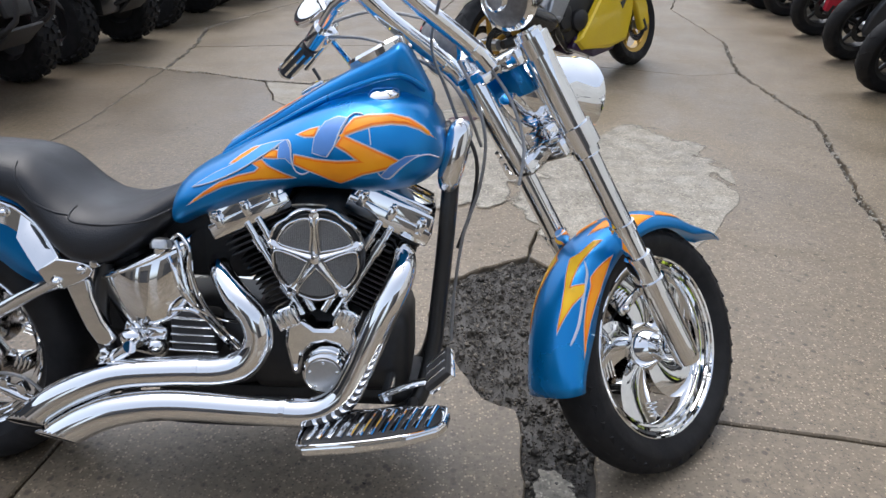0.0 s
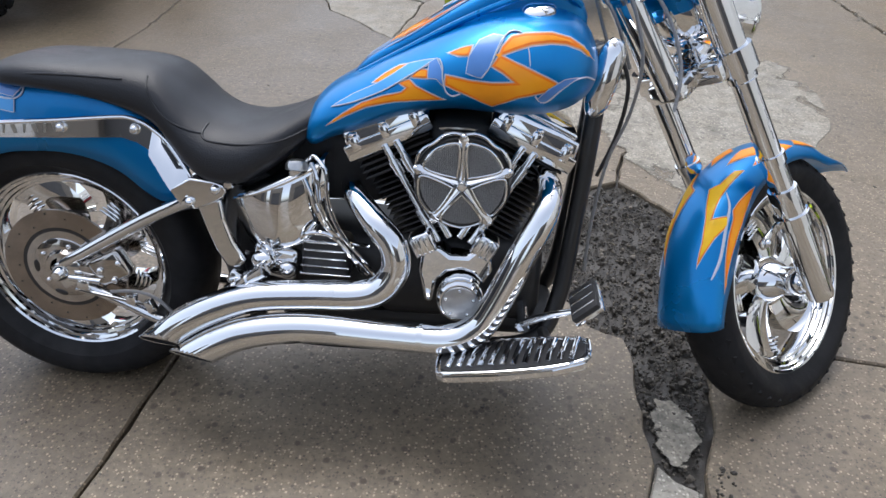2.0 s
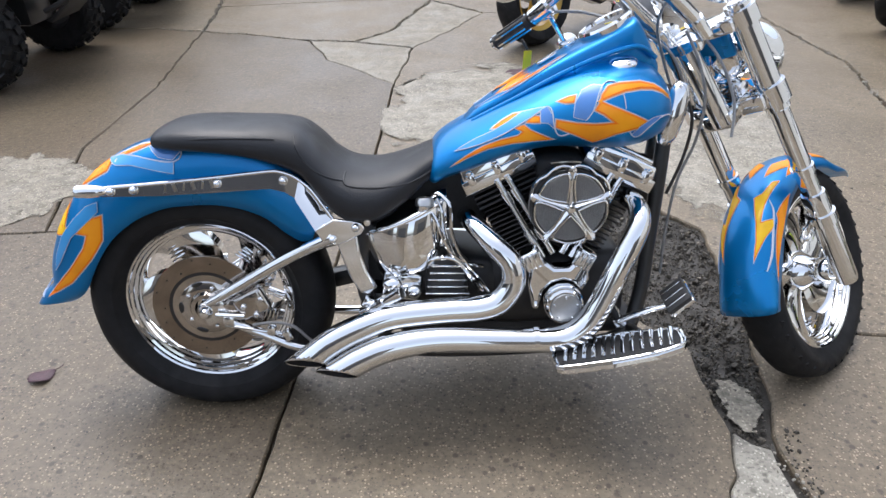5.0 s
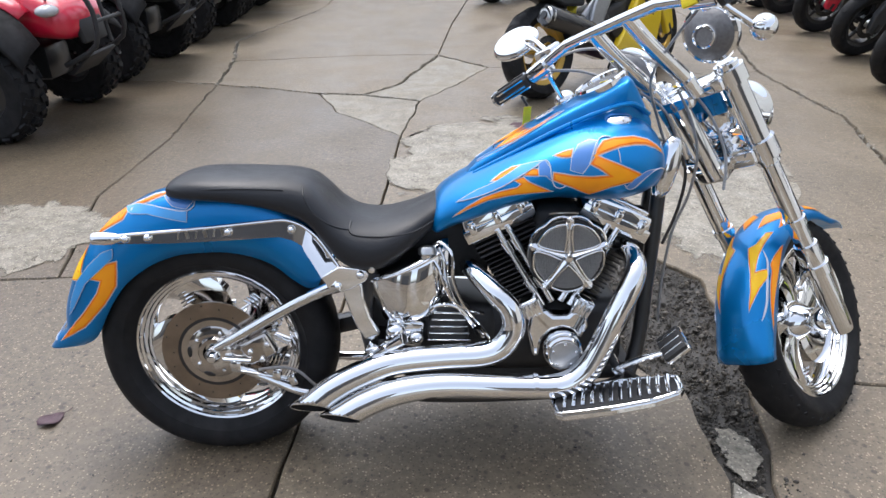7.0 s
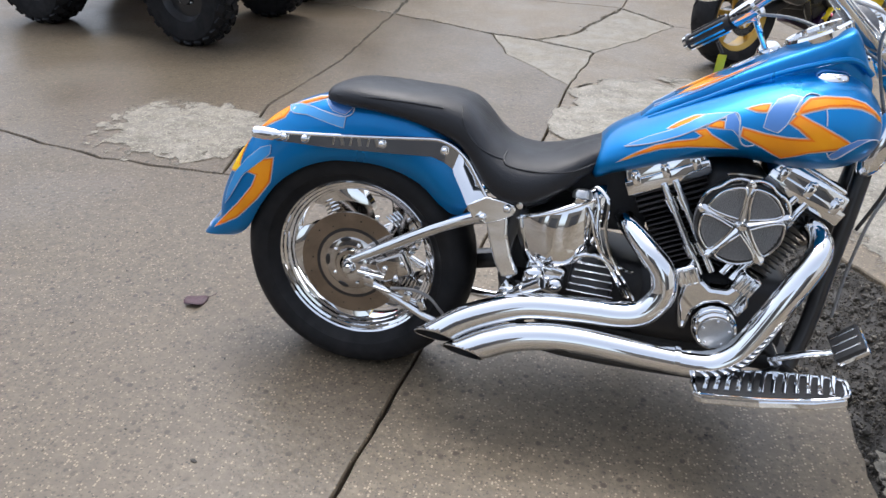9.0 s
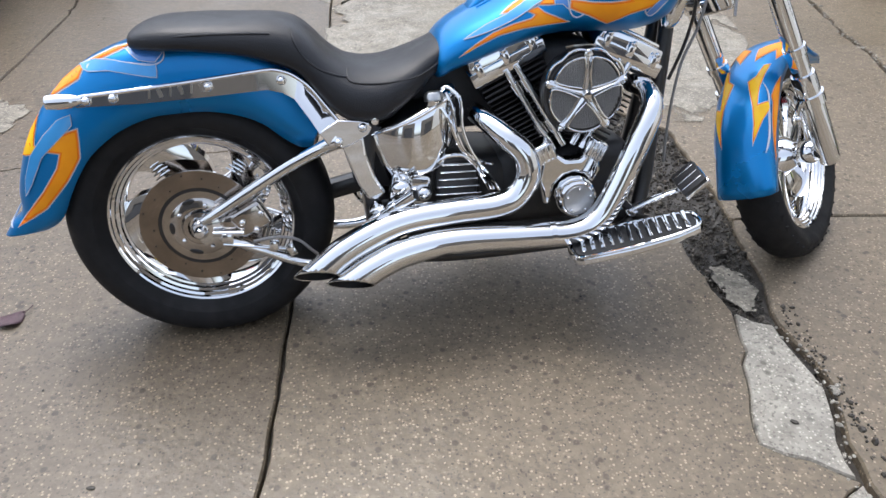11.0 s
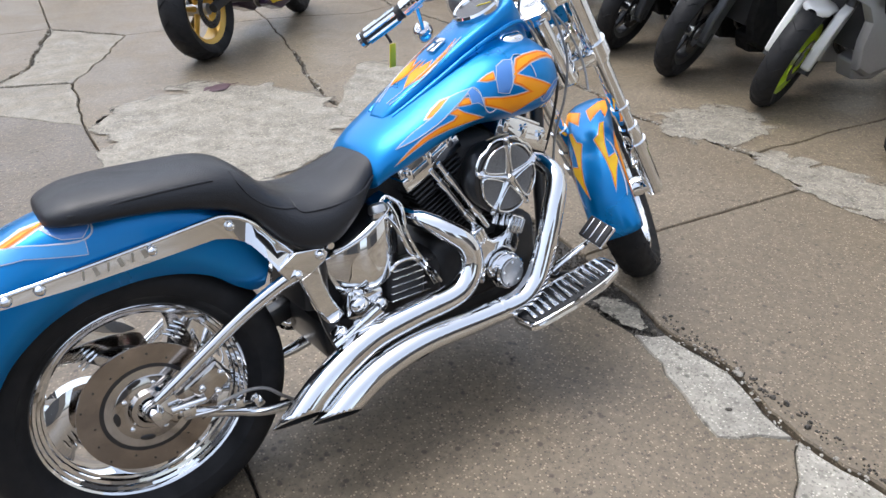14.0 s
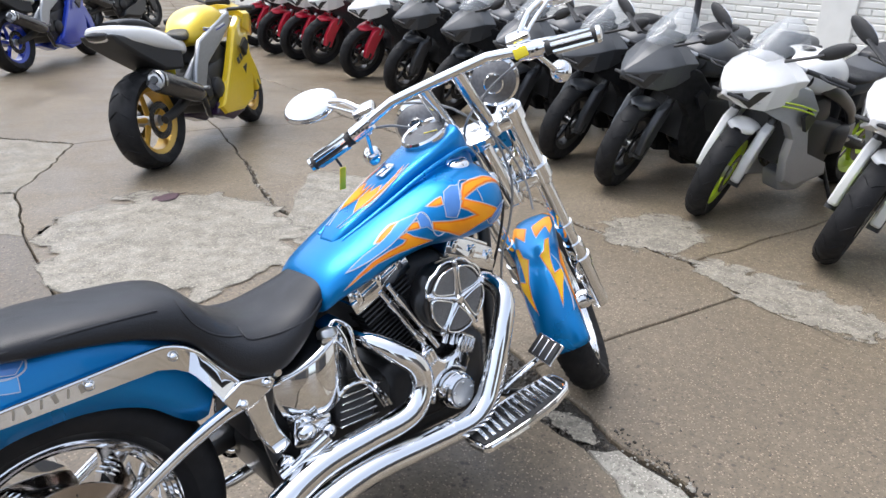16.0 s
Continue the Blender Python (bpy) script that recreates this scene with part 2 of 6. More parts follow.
def tube(pts, radius, sides=12, per=6, caps=True, flat=1.0, up=None, slash=0.0):
    """A pipe along a smooth path; radius may be a list, one for each given point."""
    path = smooth_path(pts, per)
    n = len(path)
    if isinstance(radius, (int, float)):
        rad = [radius] * n
    else:
        rad = [np.interp(i / (n - 1) * (len(radius) - 1), range(len(radius)), radius) for i in range(n)]
    rings, side = [], None
    for i, p in enumerate(path):
        d = (path[min(i + 1, n - 1)] - path[max(i - 1, 0)]).normalized()
        if side is None:
            ref = Vector(up) if up else (Vector((0, 0, 1)) if abs(d.z) < 0.9 else Vector((0, 1, 0)))
            side = d.cross(ref).normalized()
        side = (side - d * side.dot(d)).normalized()
        nor = side.cross(d)
        rings.append([p + (side * math.cos(a) + nor * math.sin(a) * flat) * rad[i] for a in (2 * math.pi * k / sides for k in range(sides))])
    if slash:
        lean = Vector((0, 0.75, 0.66))
        flat_cut = d - (lean - d * d.dot(lean)) * slash
        for i, r in enumerate(rings):
            if i > n - 16:
                for j, q in enumerate(r):
                    h = flat_cut.dot(q - path[-1])
                    if h > 0 or i == n - 1:
                        r[j] = q - d * h
    out = loft(rings, True, caps)
    if slash:
        bmesh.ops.remove_doubles(out, verts=out.verts, dist=8e-4)
    return out


def rod(a, b, r, sides=12, r2=None):
    return tube([a, b], [r, r if r2 is None else r2], sides, 1)


def lathe(profile, n=48, m=None, closed=False):
    """Turns (radius, y) round the y axis."""
    bm = bmesh.new()
    rows = []
    for k in range(n):
        a = 2 * math.pi * k / n
        rows.append([bm.verts.new((r * math.cos(a), y, r * math.sin(a))) for r, y in profile])
    c = len(profile)
    for k in range(n):
        a, b = rows[k], rows[(k + 1) % n]
        for i in range(c if closed else c - 1):
            j = (i + 1) % c
            if profile[i][0] < 1e-6 and profile[j][0] < 1e-6:
                continue
            bm.faces.new((a[i], a[j], b[j], b[i]))
    bmesh.ops.remove_doubles(bm, verts=bm.verts, dist=1e-6)
    if m is not None:
        bm.transform(m)
    return bm


def ball(r, at, scale=(1, 1, 1), u=20, v=12):
    bm = bmesh.new()
    bmesh.ops.create_uvsphere(bm, u_segments=u, v_segments=v, radius=r)
    bm.transform(Matrix.Translation(at) @ Matrix.Diagonal((*scale, 1)))
    return bm


def prism(outline, y0, y1):
    """A plate: an outline of (x, z) from y0 to y1."""
    bm = bmesh.new()
    a = [bm.verts.new((x, y0, z)) for x, z in outline]
    b = [bm.verts.new((x, y1, z)) for x, z in outline]
    bm.faces.new(a), bm.faces.new(b[::-1])
    for i in range(len(a)):
        j = (i + 1) % len(a)
        bm.faces.new((a[j], a[i], b[i], b[j]))
    return bm


from mathutils import geometry

# ---- ground: broken concrete slabs over dirt ----
NODES = dict(
    a0=(-0.93, 0.89), a1=(-1.50, 0.87), a2=(-2.13, 1.00), a3=(-30, 1.5), b1=(-1.11, 1.70), b2=(-1.03, 2.59), b3=(-1.08, 3.85),
    h0=(-1.47, 3.96), h1=(-30, 4.2), h2=(-0.63, 3.70), h3=(-0.24, 3.54), h4=(0.09, 3.49), gc=(0.50, 3.31), t1=(-0.07, 3.08),
    j0=(-0.10, -1.7), j1=(0.12, -0.52), j2=(0.17, -0.02), j3=(0.26, 0.90), j4=(0.33, 1.57), j5=(0.39, 2.56), jz=(-4.5, -30),
    u0=(-1.13, 4.62), u1=(-1.30, 5.45), u2=(-1.12, 6.1), u3=(-0.75, 7.2), u4=(2.0, 30), v0=(0.65, 4.74), v1=(0.33, 3.76), v2=(-0.02, 4.77),
    v3=(0.82, 6.21), v4=(4.5, 30), w0=(1.06, 4.25), w1=(0.64, 3.51), m0=(2.11, 4.14), m1=(1.87, 3.16), m2=(1.72, 2.70), m3=(1.60, 2.18),
    m4=(1.64, 1.91), m5=(1.43, 1.03), m6=(2.50, 6.76), m7=(7.5, 30), x1=(1.10, 0.81), x2=(1.09, 0.51), x3=(1.25, 0.205), xc=(1.335, 0.165), x4=(1.34, -0.05),
    x5=(1.35, -0.25), y1=(1.62, 0.78), y2=(1.56, 0.16), y3=(1.51, -0.03), y4=(1.43, -0.31), p1=(1.44, -0.54), p2=(1.35, -0.79), p3=(1.19, -0.66),
    q1=(1.37, -1.01), q2=(1.12, -1.6), q3=(1.07, -0.94), qz=(-1.5, -30), s1=(1.88, 0.13), r0=(2.74, -0.01), r1=(2.88, 0.34), r2=(2.82, 0.98),
    r3=(3.04, 1.91), r4=(3.26, 2.79), r5=(3.22, 3.29), r6=(3.20, 3.98), r7=(3.45, 5.14), r8=(3.43, 6.89), r9=(10.5, 30), c1=(2.85, 3.88),
    d1=(2.66, -0.57), d2=(2.5, -2.0), dz=(0.6, -30), e1=(2.98, 0.02), e2=(3.00, -0.44), e3=(2.82, -1.95), f1=(3.94, 0.19), f2=(30, -2.2),
    k1=(-30, -30), k2=(-30, 30), k3=(30, 30), k4=(30, -30))
CRACKS = ("a0 a1 a2 a3", "a0 b1 b2 b3", "h1 h0 b3 h2 h3 h4 gc", "h3 t1 j5", "jz j0 j1 j2 j3 j4 j5 gc", "a0 j3", "b3 u0 u1 u2 u3 u4", "u0 v2 v0", "h4 v1 v0",
          "v0 v3 v4", "gc w1 w0 v0", "w0 m0 c1 r6", "m0 m1 m2 m3 m4 m5", "m0 m6 m7", "m5 x1 x2 x3 xc x4 x5 y4", "m5 y1 y2 y3 y4", "y2 s1 r0",
          "x5 p3 p2", "y4 p1 p2", "p2 q1 q2", "p2 q3 q2", "q2 qz", "r0 r1 r2 r3 r4 r5 r6 r7 r8 r9", "r0 d1 d2 dz", "r1 e1 e2 e3 d2", "r1 f1 f2",
          "k1 a3 h1 k2 u4 v4 m7 r9 k3 f2 k4 dz qz jz k1")
SAWN = ("jz j0 j1 j2 j3 j4 j5", "y2 s1 r0", "a0 b1 b2", "v0 v3 v4", "qz q2", "m0 m6 m7")
WIDE = ("h0 b3 h2 h3 h4 v1 v0", "b3 u0 u1 u2 u3", "h4 gc", "w0 v0", "m1 m2 m3 m4", "r0 r1 r2 r3 r4 r5 r6 r7", "r1 e1 e2", "y4 p1 p2", "q1 p2")
PALE_AT = ((0.15, 2.95), (0.55, 3.90), (1.35, -0.55), (1.25, -1.2))
THIN = ("x5 p3 p2 q3 q2", "a0 j3", "w0 m0 c1 r6")
VOID_AT = (1.34, 0.42)
DARKER_AT = ((-0.5, -0.6), (-1.8, 2.3), (-0.3, 1.6))


def pairs(runs):
    return {frozenset(p) for run in runs for p in zip(run.split(), run.split()[1:])}


def ragged(a, b, amp):
    """Points from a to b, pushed sideways by noise that hangs on the place alone."""
    a, b = Vector((*a, 0)), Vector((*b, 0))
    near = min(a.length, b.length) < 9
    n = max(1, int((b - a).length / (0.045 if near else 1.2)))
    n = min(n, 220)
    side = (b - a).normalized().cross(Vector((0, 0, 1)))
    out = []
    for i in range(n):
        t = i / n
        p = a.lerp(b, t)
        w = min(1.0, min(t, 1 - t) * n / 2)
        d = noise.noise(p * 4.1) * amp * 1.6 + noise.noise(p * 17.0) * amp + noise.noise(p * 47.0) * amp * 0.5
        out.append(p + side * d * w)
    return out


def slab_faces():
    links = {}
    for p in pairs(CRACKS):
        a, b = sorted(p)
        links.setdefault(a, []).append(b)
        links.setdefault(b, []).append(a)
    ang = lambda a, b: math.atan2(NODES[b][1] - NODES[a][1], NODES[b][0] - NODES[a][0])
    order = {a: sorted(bs, key=lambda b: ang(a, b)) for a, bs in links.items()}
    seen, faces = set(), []
    for a in sorted(order):
        for b in order[a]:
            if (a, b) in seen:
                continue
            loop, u, v = [], a, b
            while (u, v) not in seen:
                seen.add((u, v))
                loop.append(u)
                ring = order[v]
                u, v = v, ring[(ring.index(u) - 1) % len(ring)]
            area = sum(NODES[p][0] * NODES[q][1] - NODES[q][0] * NODES[p][1] for p, q in zip(loop, loop[1:] + loop[:1]))
            if area > 0:
                faces.append(loop)
    return faces


def inside(pt, poly):
    hit = False
    for (x0, y0), (x1, y1) in zip(poly, poly[1:] + poly[:1]):
        if (y0 > pt[1]) != (y1 > pt[1]) and pt[0] < (x1 - x0) * (pt[1] - y0) / (y1 - y0) + x0:
            hit = not hit
    return hit


def slab_mesh(loop, gap, z, depth):
    sawn = pairs(SAWN)
    wide, thin = pairs(WIDE), pairs(THIN)
    pts, gaps = [], []
    for a, b in zip(loop, loop[1:] + loop[:1]):
        amp = 0.003 if frozenset((a, b)) in sawn else 0.014
        run = ragged(NODES[min(a, b)], NODES[max(a, b)], amp)
        if a > b:
            run = [Vector((*NODES[a], 0))] + run[:0:-1]
        pts += run
        gaps += [0.013 if frozenset((a, b)) in wide else 0.0015 if frozenset((a, b)) in thin else gap] * len(run)
    n = len(pts)
    bm = bmesh.new()
    rows = []
    for inset, h in ((0.0, z - 0.006), (0.004, z)):
        row = []
        for i, p in enumerate(pts):
            d = (pts[(i + 1) % n] - pts[i - 1]).normalized()
            w = inset + gaps[i] * (1 + 0.7 * noise.noise(p * 6.0))
            row.append(bm.verts.new((p.x - d.y * w, p.y + d.x * w, h)))
        rows.append(row)
    low = [bm.verts.new((v.co.x, v.co.y, z - depth)) for v in rows[0]]
    rows.insert(0, low)
    for r, s in zip(rows, rows[1:]):
        for i in range(n):
            bm.faces.new((r[i], r[(i + 1) % n], s[(i + 1) % n], s[i]))
    rim = rows[-1]
    flat, _, tris, back, *_ = geometry.delaunay_2d_cdt([v.co.xy for v in rim], [(i, (i + 1) % n) for i in range(n)], [list(range(n))], 1, 1e-5)
    own = [rim[b[0]] if b else bm.verts.new((f.x, f.y, z)) for f, b in zip(flat, back)]
    for t in tris:
        c = [own[i] for i in t]
        if len(set(c)) == 3:
            try:
                bm.faces.new(c)
            except ValueError:
                pass
    return bm


ground_bm = bmesh.new()
bmesh.ops.create_grid(ground_bm, x_segments=2, y_segments=2, size=600)
for v in ground_bm.verts:
    v.co.z = -0.028
ground = tagged(part("ground", ground_bm, DIRT), "dark dirt and grit under the concrete slabs", "ground", kind="structure")
pavement = thing("pavement", "worn wet concrete slabs, cracked and patched", "pavement", kind="structure")
for loop in slab_faces():
    poly = [NODES[a] for a in loop]
    if inside(VOID_AT, poly):
        continue
    pale = any(inside(c, poly) for c in PALE_AT)
    part("slab", slab_mesh(loop, 0.0045, -0.002 if pale else 0.0, 0.03), (PALE if poly[0][1] < 0 else MIDPALE) if pale else DARKCONC if any(inside(c, poly) for c in DARKER_AT) else CONC, pavement, "pale mortar patch" if pale else "", smooth=False)

# loose grit and stones where the joint has broken open
rng = random.Random(7)
void = [NODES[a] for a in "m5 x1 x2 x3 xc x4 x5 y4 y3 y2 y1".split()]
fill = bmesh.new()
bmesh.ops.create_grid(fill, x_segments=60, y_segments=90, size=1)
for v in fill.verts:
    v.co = Vector((1.34 + v.co.x * 0.34, 0.3 + v.co.y * 0.78, -0.020))
    v.co.z += 0.010 * noise.noise(v.co * 22) + 0.006 * noise.noise(v.co * 60)
tagged(part("grit", fill, GRAVEL), "dark wet grit filling the broken joint", "gravel", kind="stuff")
ico = bmesh.new()
bmesh.ops.create_icosphere(ico, subdivisions=1, radius=1)
ico.verts.index_update()
unit, tris = np.array([v.co[:] for v in ico.verts]), np.array([[v.index for v in f.verts] for f in ico.faces])
ico.free()
verts, faces = [], []
while len(verts) < 4600:
    x, y = rng.uniform(1.0, 1.7), rng.uniform(-1.05, 1.0)
    hole = inside((x, y), void)
    if not hole and not (-1.0 < y < -0.25 and abs(x - (1.46 + (y + 0.5) * 0.12)) < 0.025 and rng.random() < 0.5):
        continue
    r = rng.uniform(0.0018, 0.0055) * (2.4 if rng.random() < 0.07 else 1)
    turn = np.array(Euler((rng.random() * 6, rng.random() * 6, rng.random() * 6)).to_matrix())
    rough = unit * np.array([r, r * rng.uniform(0.6, 1.2), r * 0.7])
    faces.append(tris + 12 * len(verts))
    verts.append(rough @ turn.T + np.array([x, y, -0.012 if hole else 0.001]))
me = bpy.data.meshes.new("loose_stones")
me.from_pydata(np.concatenate(verts).tolist(), [], np.concatenate(faces).tolist())
me.materials.append(STONE)
tagged(new("loose_stones", me), "small grey stones loose in the broken joint", "gravel", kind="stuff")


def blot(name, center, rx, ry, seed, material, label, z=0.0035, turn=0.0):
    """A thin skin of other concrete with an uneven edge."""
    bm = bmesh.new()
    ring = []
    for k in range(90):
        a = 2 * math.pi * k / 90
        q = Vector((math.cos(a), math.sin(a), seed))
        s = 1.25 + 0.20 * noise.noise(q * 1.7) + 0.12 * noise.noise(q * 6) + 0.05 * noise.noise(q * 16)
        u, v, c, w = rx * s * math.cos(a), ry * s * math.sin(a), math.cos(radians(turn)), math.sin(radians(turn))
        ring.append((center[0] + u * c - v * w, center[1] + u * w + v * c))
    top = [bm.verts.new((x, y, z)) for x, y in ring]
    low = [bm.verts.new((center[0] + (x - center[0]) * 1.006, center[1] + (y - center[1]) * 1.006, z - 0.003)) for x, y in ring]
    f = bm.faces.new(top)
    for i in range(90):
        bm.faces.new((low[i], low[(i + 1) % 90], top[(i + 1) % 90], top[i]))
    bmesh.ops.triangulate(bm, faces=[f])
    return tagged(part(name, bm, material, smooth=False), label, "concrete patch", kind="structure")


DRY = "pale dry skim of concrete on the darker slabs"
blot("pavement_patch_1", (1.95, 1.76), 0.92, 0.36, 3.1, SKIM, DRY, turn=62)
blot("pavement_patch_2", (1.02, 2.13), 0.55, 0.62, 8.4, SKIM, DRY, z=0.0068)
blot("pavement_patch_3", (-1.35, 1.26), 0.36, 0.32, 5.2, STRIP, DRY)
blot("pavement_patch_4", (2.88, -0.18), 0.17, 0.46, 2.7, STRIP, "pale crumbled concrete along a crack")
blot("pavement_patch_6", (3.06, 0.68), 0.28, 0.24, 6.6, STRIP, DRY)
blot("pavement_patch_5", (1.41, -0.145), 0.048, 0.095, 4.4, LUMP, "lump of pale mortar in the broken joint", z=-0.004)

# loose bits lying about on the slabs
verts, faces = [], []
for _ in range(420):
    x, y = rng.uniform(-1.3, 3.0), rng.uniform(-1.2, 2.6)
    r = rng.uniform(0.0012, 0.0034) * (1.7 if rng.random() < 0.08 else 1)
    turn = np.array(Euler((0, 0, rng.random() * 6)).to_matrix())
    faces.append(tris + 12 * len(verts))
    verts.append((unit * np.array([r * rng.uniform(1, 2.2), r, r * 0.6])) @ turn.T + np.array([x, y, 0.0012]))
me = bpy.data.meshes.new("scattered_bits")
me.from_pydata(np.concatenate(verts).tolist(), [], np.concatenate(faces).tolist())
me.materials.append(STONE)
tagged(new("scattered_bits", me), "tiny dark stones and bits scattered on the slabs", "gravel", kind="stuff")

# crumbled edges along the widest cracks
verts, faces = [], []
for p in sorted(tuple(sorted(q)) for q in pairs(WIDE)):
    for q in ragged(NODES[p[0]], NODES[p[1]], 0.014):
        for _ in range(5):
            r = rng.uniform(0.002, 0.008) * (1.8 if rng.random() < 0.1 else 1)
            turn = np.array(Euler((rng.random() * 6, rng.random() * 6, rng.random() * 6)).to_matrix())
            faces.append(tris + 12 * len(verts))
            verts.append((unit * np.array([r, r * rng.uniform(0.6, 1.3), r * 0.7])) @ turn.T * np.array([1, 1, 0.6]) + np.array([q.x + rng.gauss(0, 0.016), q.y + rng.gauss(0, 0.016), 0.0]))
me = bpy.data.meshes.new("crumbs")
me.from_pydata(np.concatenate(verts).tolist(), [], np.concatenate(faces).tolist())
me.materials.append(PALE)
tagged(new("crumbs", me), "pale crumbs of broken concrete along the cracks", "gravel", kind="stuff")


def dead_leaf(at, turn, length):
    bm = bmesh.new()
    rows = []
    for i in range(9):
        t = i / 8
        w = 0.40 * length * math.sin(math.pi * min(1, t * 1.02 + 0.02)) ** 0.8 + 0.0006
        z = 0.008 + 0.003 * math.sin(t * 5 + at[0] * 9)
        rows.append([bm.verts.new((length * (t - 0.5), s * w, z + abs(s) * 0.005 * math.sin(t * 7 + s))) for s in (-1, -0.5, 0, 0.5, 1)])
    for a, b in zip(rows, rows[1:]):
        for i in range(4):
            bm.faces.new((a[i], a[i + 1], b[i + 1], b[i]))
    lf = thing("dead_leaf", "curled dark purple-brown dead leaf on the concrete", "leaf", "fallen leaves", pose(*at, 0, 0, turn))
    blade = part("blade", bm, LEAF, lf)
    md = blade.modifiers.new("thick", "SOLIDIFY")
    md.thickness = 0.0012
    part("stalk", tube([(length * 0.48, 0, 0.011), (length * 0.65, 0.006, 0.007), (length * 0.85, 0.02, 0.003)], 0.0012, 6, 4), LEAF, lf)
    return lf


dead_leaf((-0.56, 0.04, 0), 38, 0.075)
dead_leaf((1.16, 2.71, 0), 8, 0.17)


# ---- the blue custom motorcycle, leaning on its side stand ----
LEANED = pose(0, -0.028, 0) @ pose(0, 0, 0, -10, 0, 0)
bike = thing("motorcycle", "blue custom cruiser motorcycle with orange flames and much chrome", "motorcycle", m=LEANED)
RAKE, STEER, AXIS_X = radians(32.4), radians(44), 1.771
up0 = Vector((-math.sin(RAKE), 0, math.cos(RAKE)))
fw0 = Vector((math.cos(RAKE), 0, math.sin(RAKE)))
FORK0 = Matrix.Translation((AXIS_X, 0, 0)) @ Matrix((fw0, Vector((0, 1, 0)), up0)).transposed().to_4x4()
FORK = Matrix.Translation((AXIS_X, 0, 0)) @ Matrix.Rotation(STEER, 4, up0) @ Matrix.Translation((-AXIS_X, 0, 0)) @ FORK0 @ pose(0, 0, 1.1) @ pose(0, 0, 0, 2.1) @ pose(0, 0, -1.1)
STEERED = FORK @ FORK0.inverted()


def superring(x, zt, zb, hw, power=2.4, n=36, shift=0.0, wide=0.45):
    """A cross-section at x; wide: the height, from the bottom, at which it is widest."""
    zc = zb + (zt - zb) * wide
    out = []
    for k in range(n):
        a = 2 * math.pi * k / n
        c, s = math.cos(a), math.sin(a)
        y = hw * math.copysign(abs(c) ** (2 / power), c)
        z = zc + (zt - zc if s > 0 else zc - zb) * math.copysign(abs(s) ** (2 / power), s)
        out.append((x + shift * s, y, z))
    return out


def stations(rows, per=4):
    """Smooths a table of numbers row by row."""
    rows = [list(map(float, r)) for r in rows]
    out = []
    for i in range(len(rows) - 1):
        a, b, c, d = rows[max(i - 1, 0)], rows[i], rows[i + 1], rows[min(i + 2, len(rows) - 1)]
        for k in range(per):
            t = k / per
            out.append([0.5 * (2 * q + (r - p) * t + (2 * p - 5 * q + 4 * r - s) * t * t + (3 * q - p - 3 * r + s) * t ** 3)
                        for p, q, r, s in zip(a, b, c, d)])
    return out + [rows[-1]]


# wheels
def swirl_spoke(rim_r, a, dish, thick=0.014):
    """One of the broad curved blades of the wheel, crowned across its width."""
    rings = []
    for i in range(9):
        t = i / 8
        r = rim_r * (0.26 + 0.60 * t)
        mid, w = a + 0.42 * t * t, radians(30 - 9 * t)
        front = [(r * math.cos(mid + w * u), -0.014 + dish - 0.010 * (1 - u * u) - 0.006 * t, r * math.sin(mid + w * u)) for u in (-1, -0.6, -0.2, 0.2, 0.6, 1)]
        rings.append(front + [(x, dish + thick, z) for x, y, z in front[::-1]])
    return loft(rings)


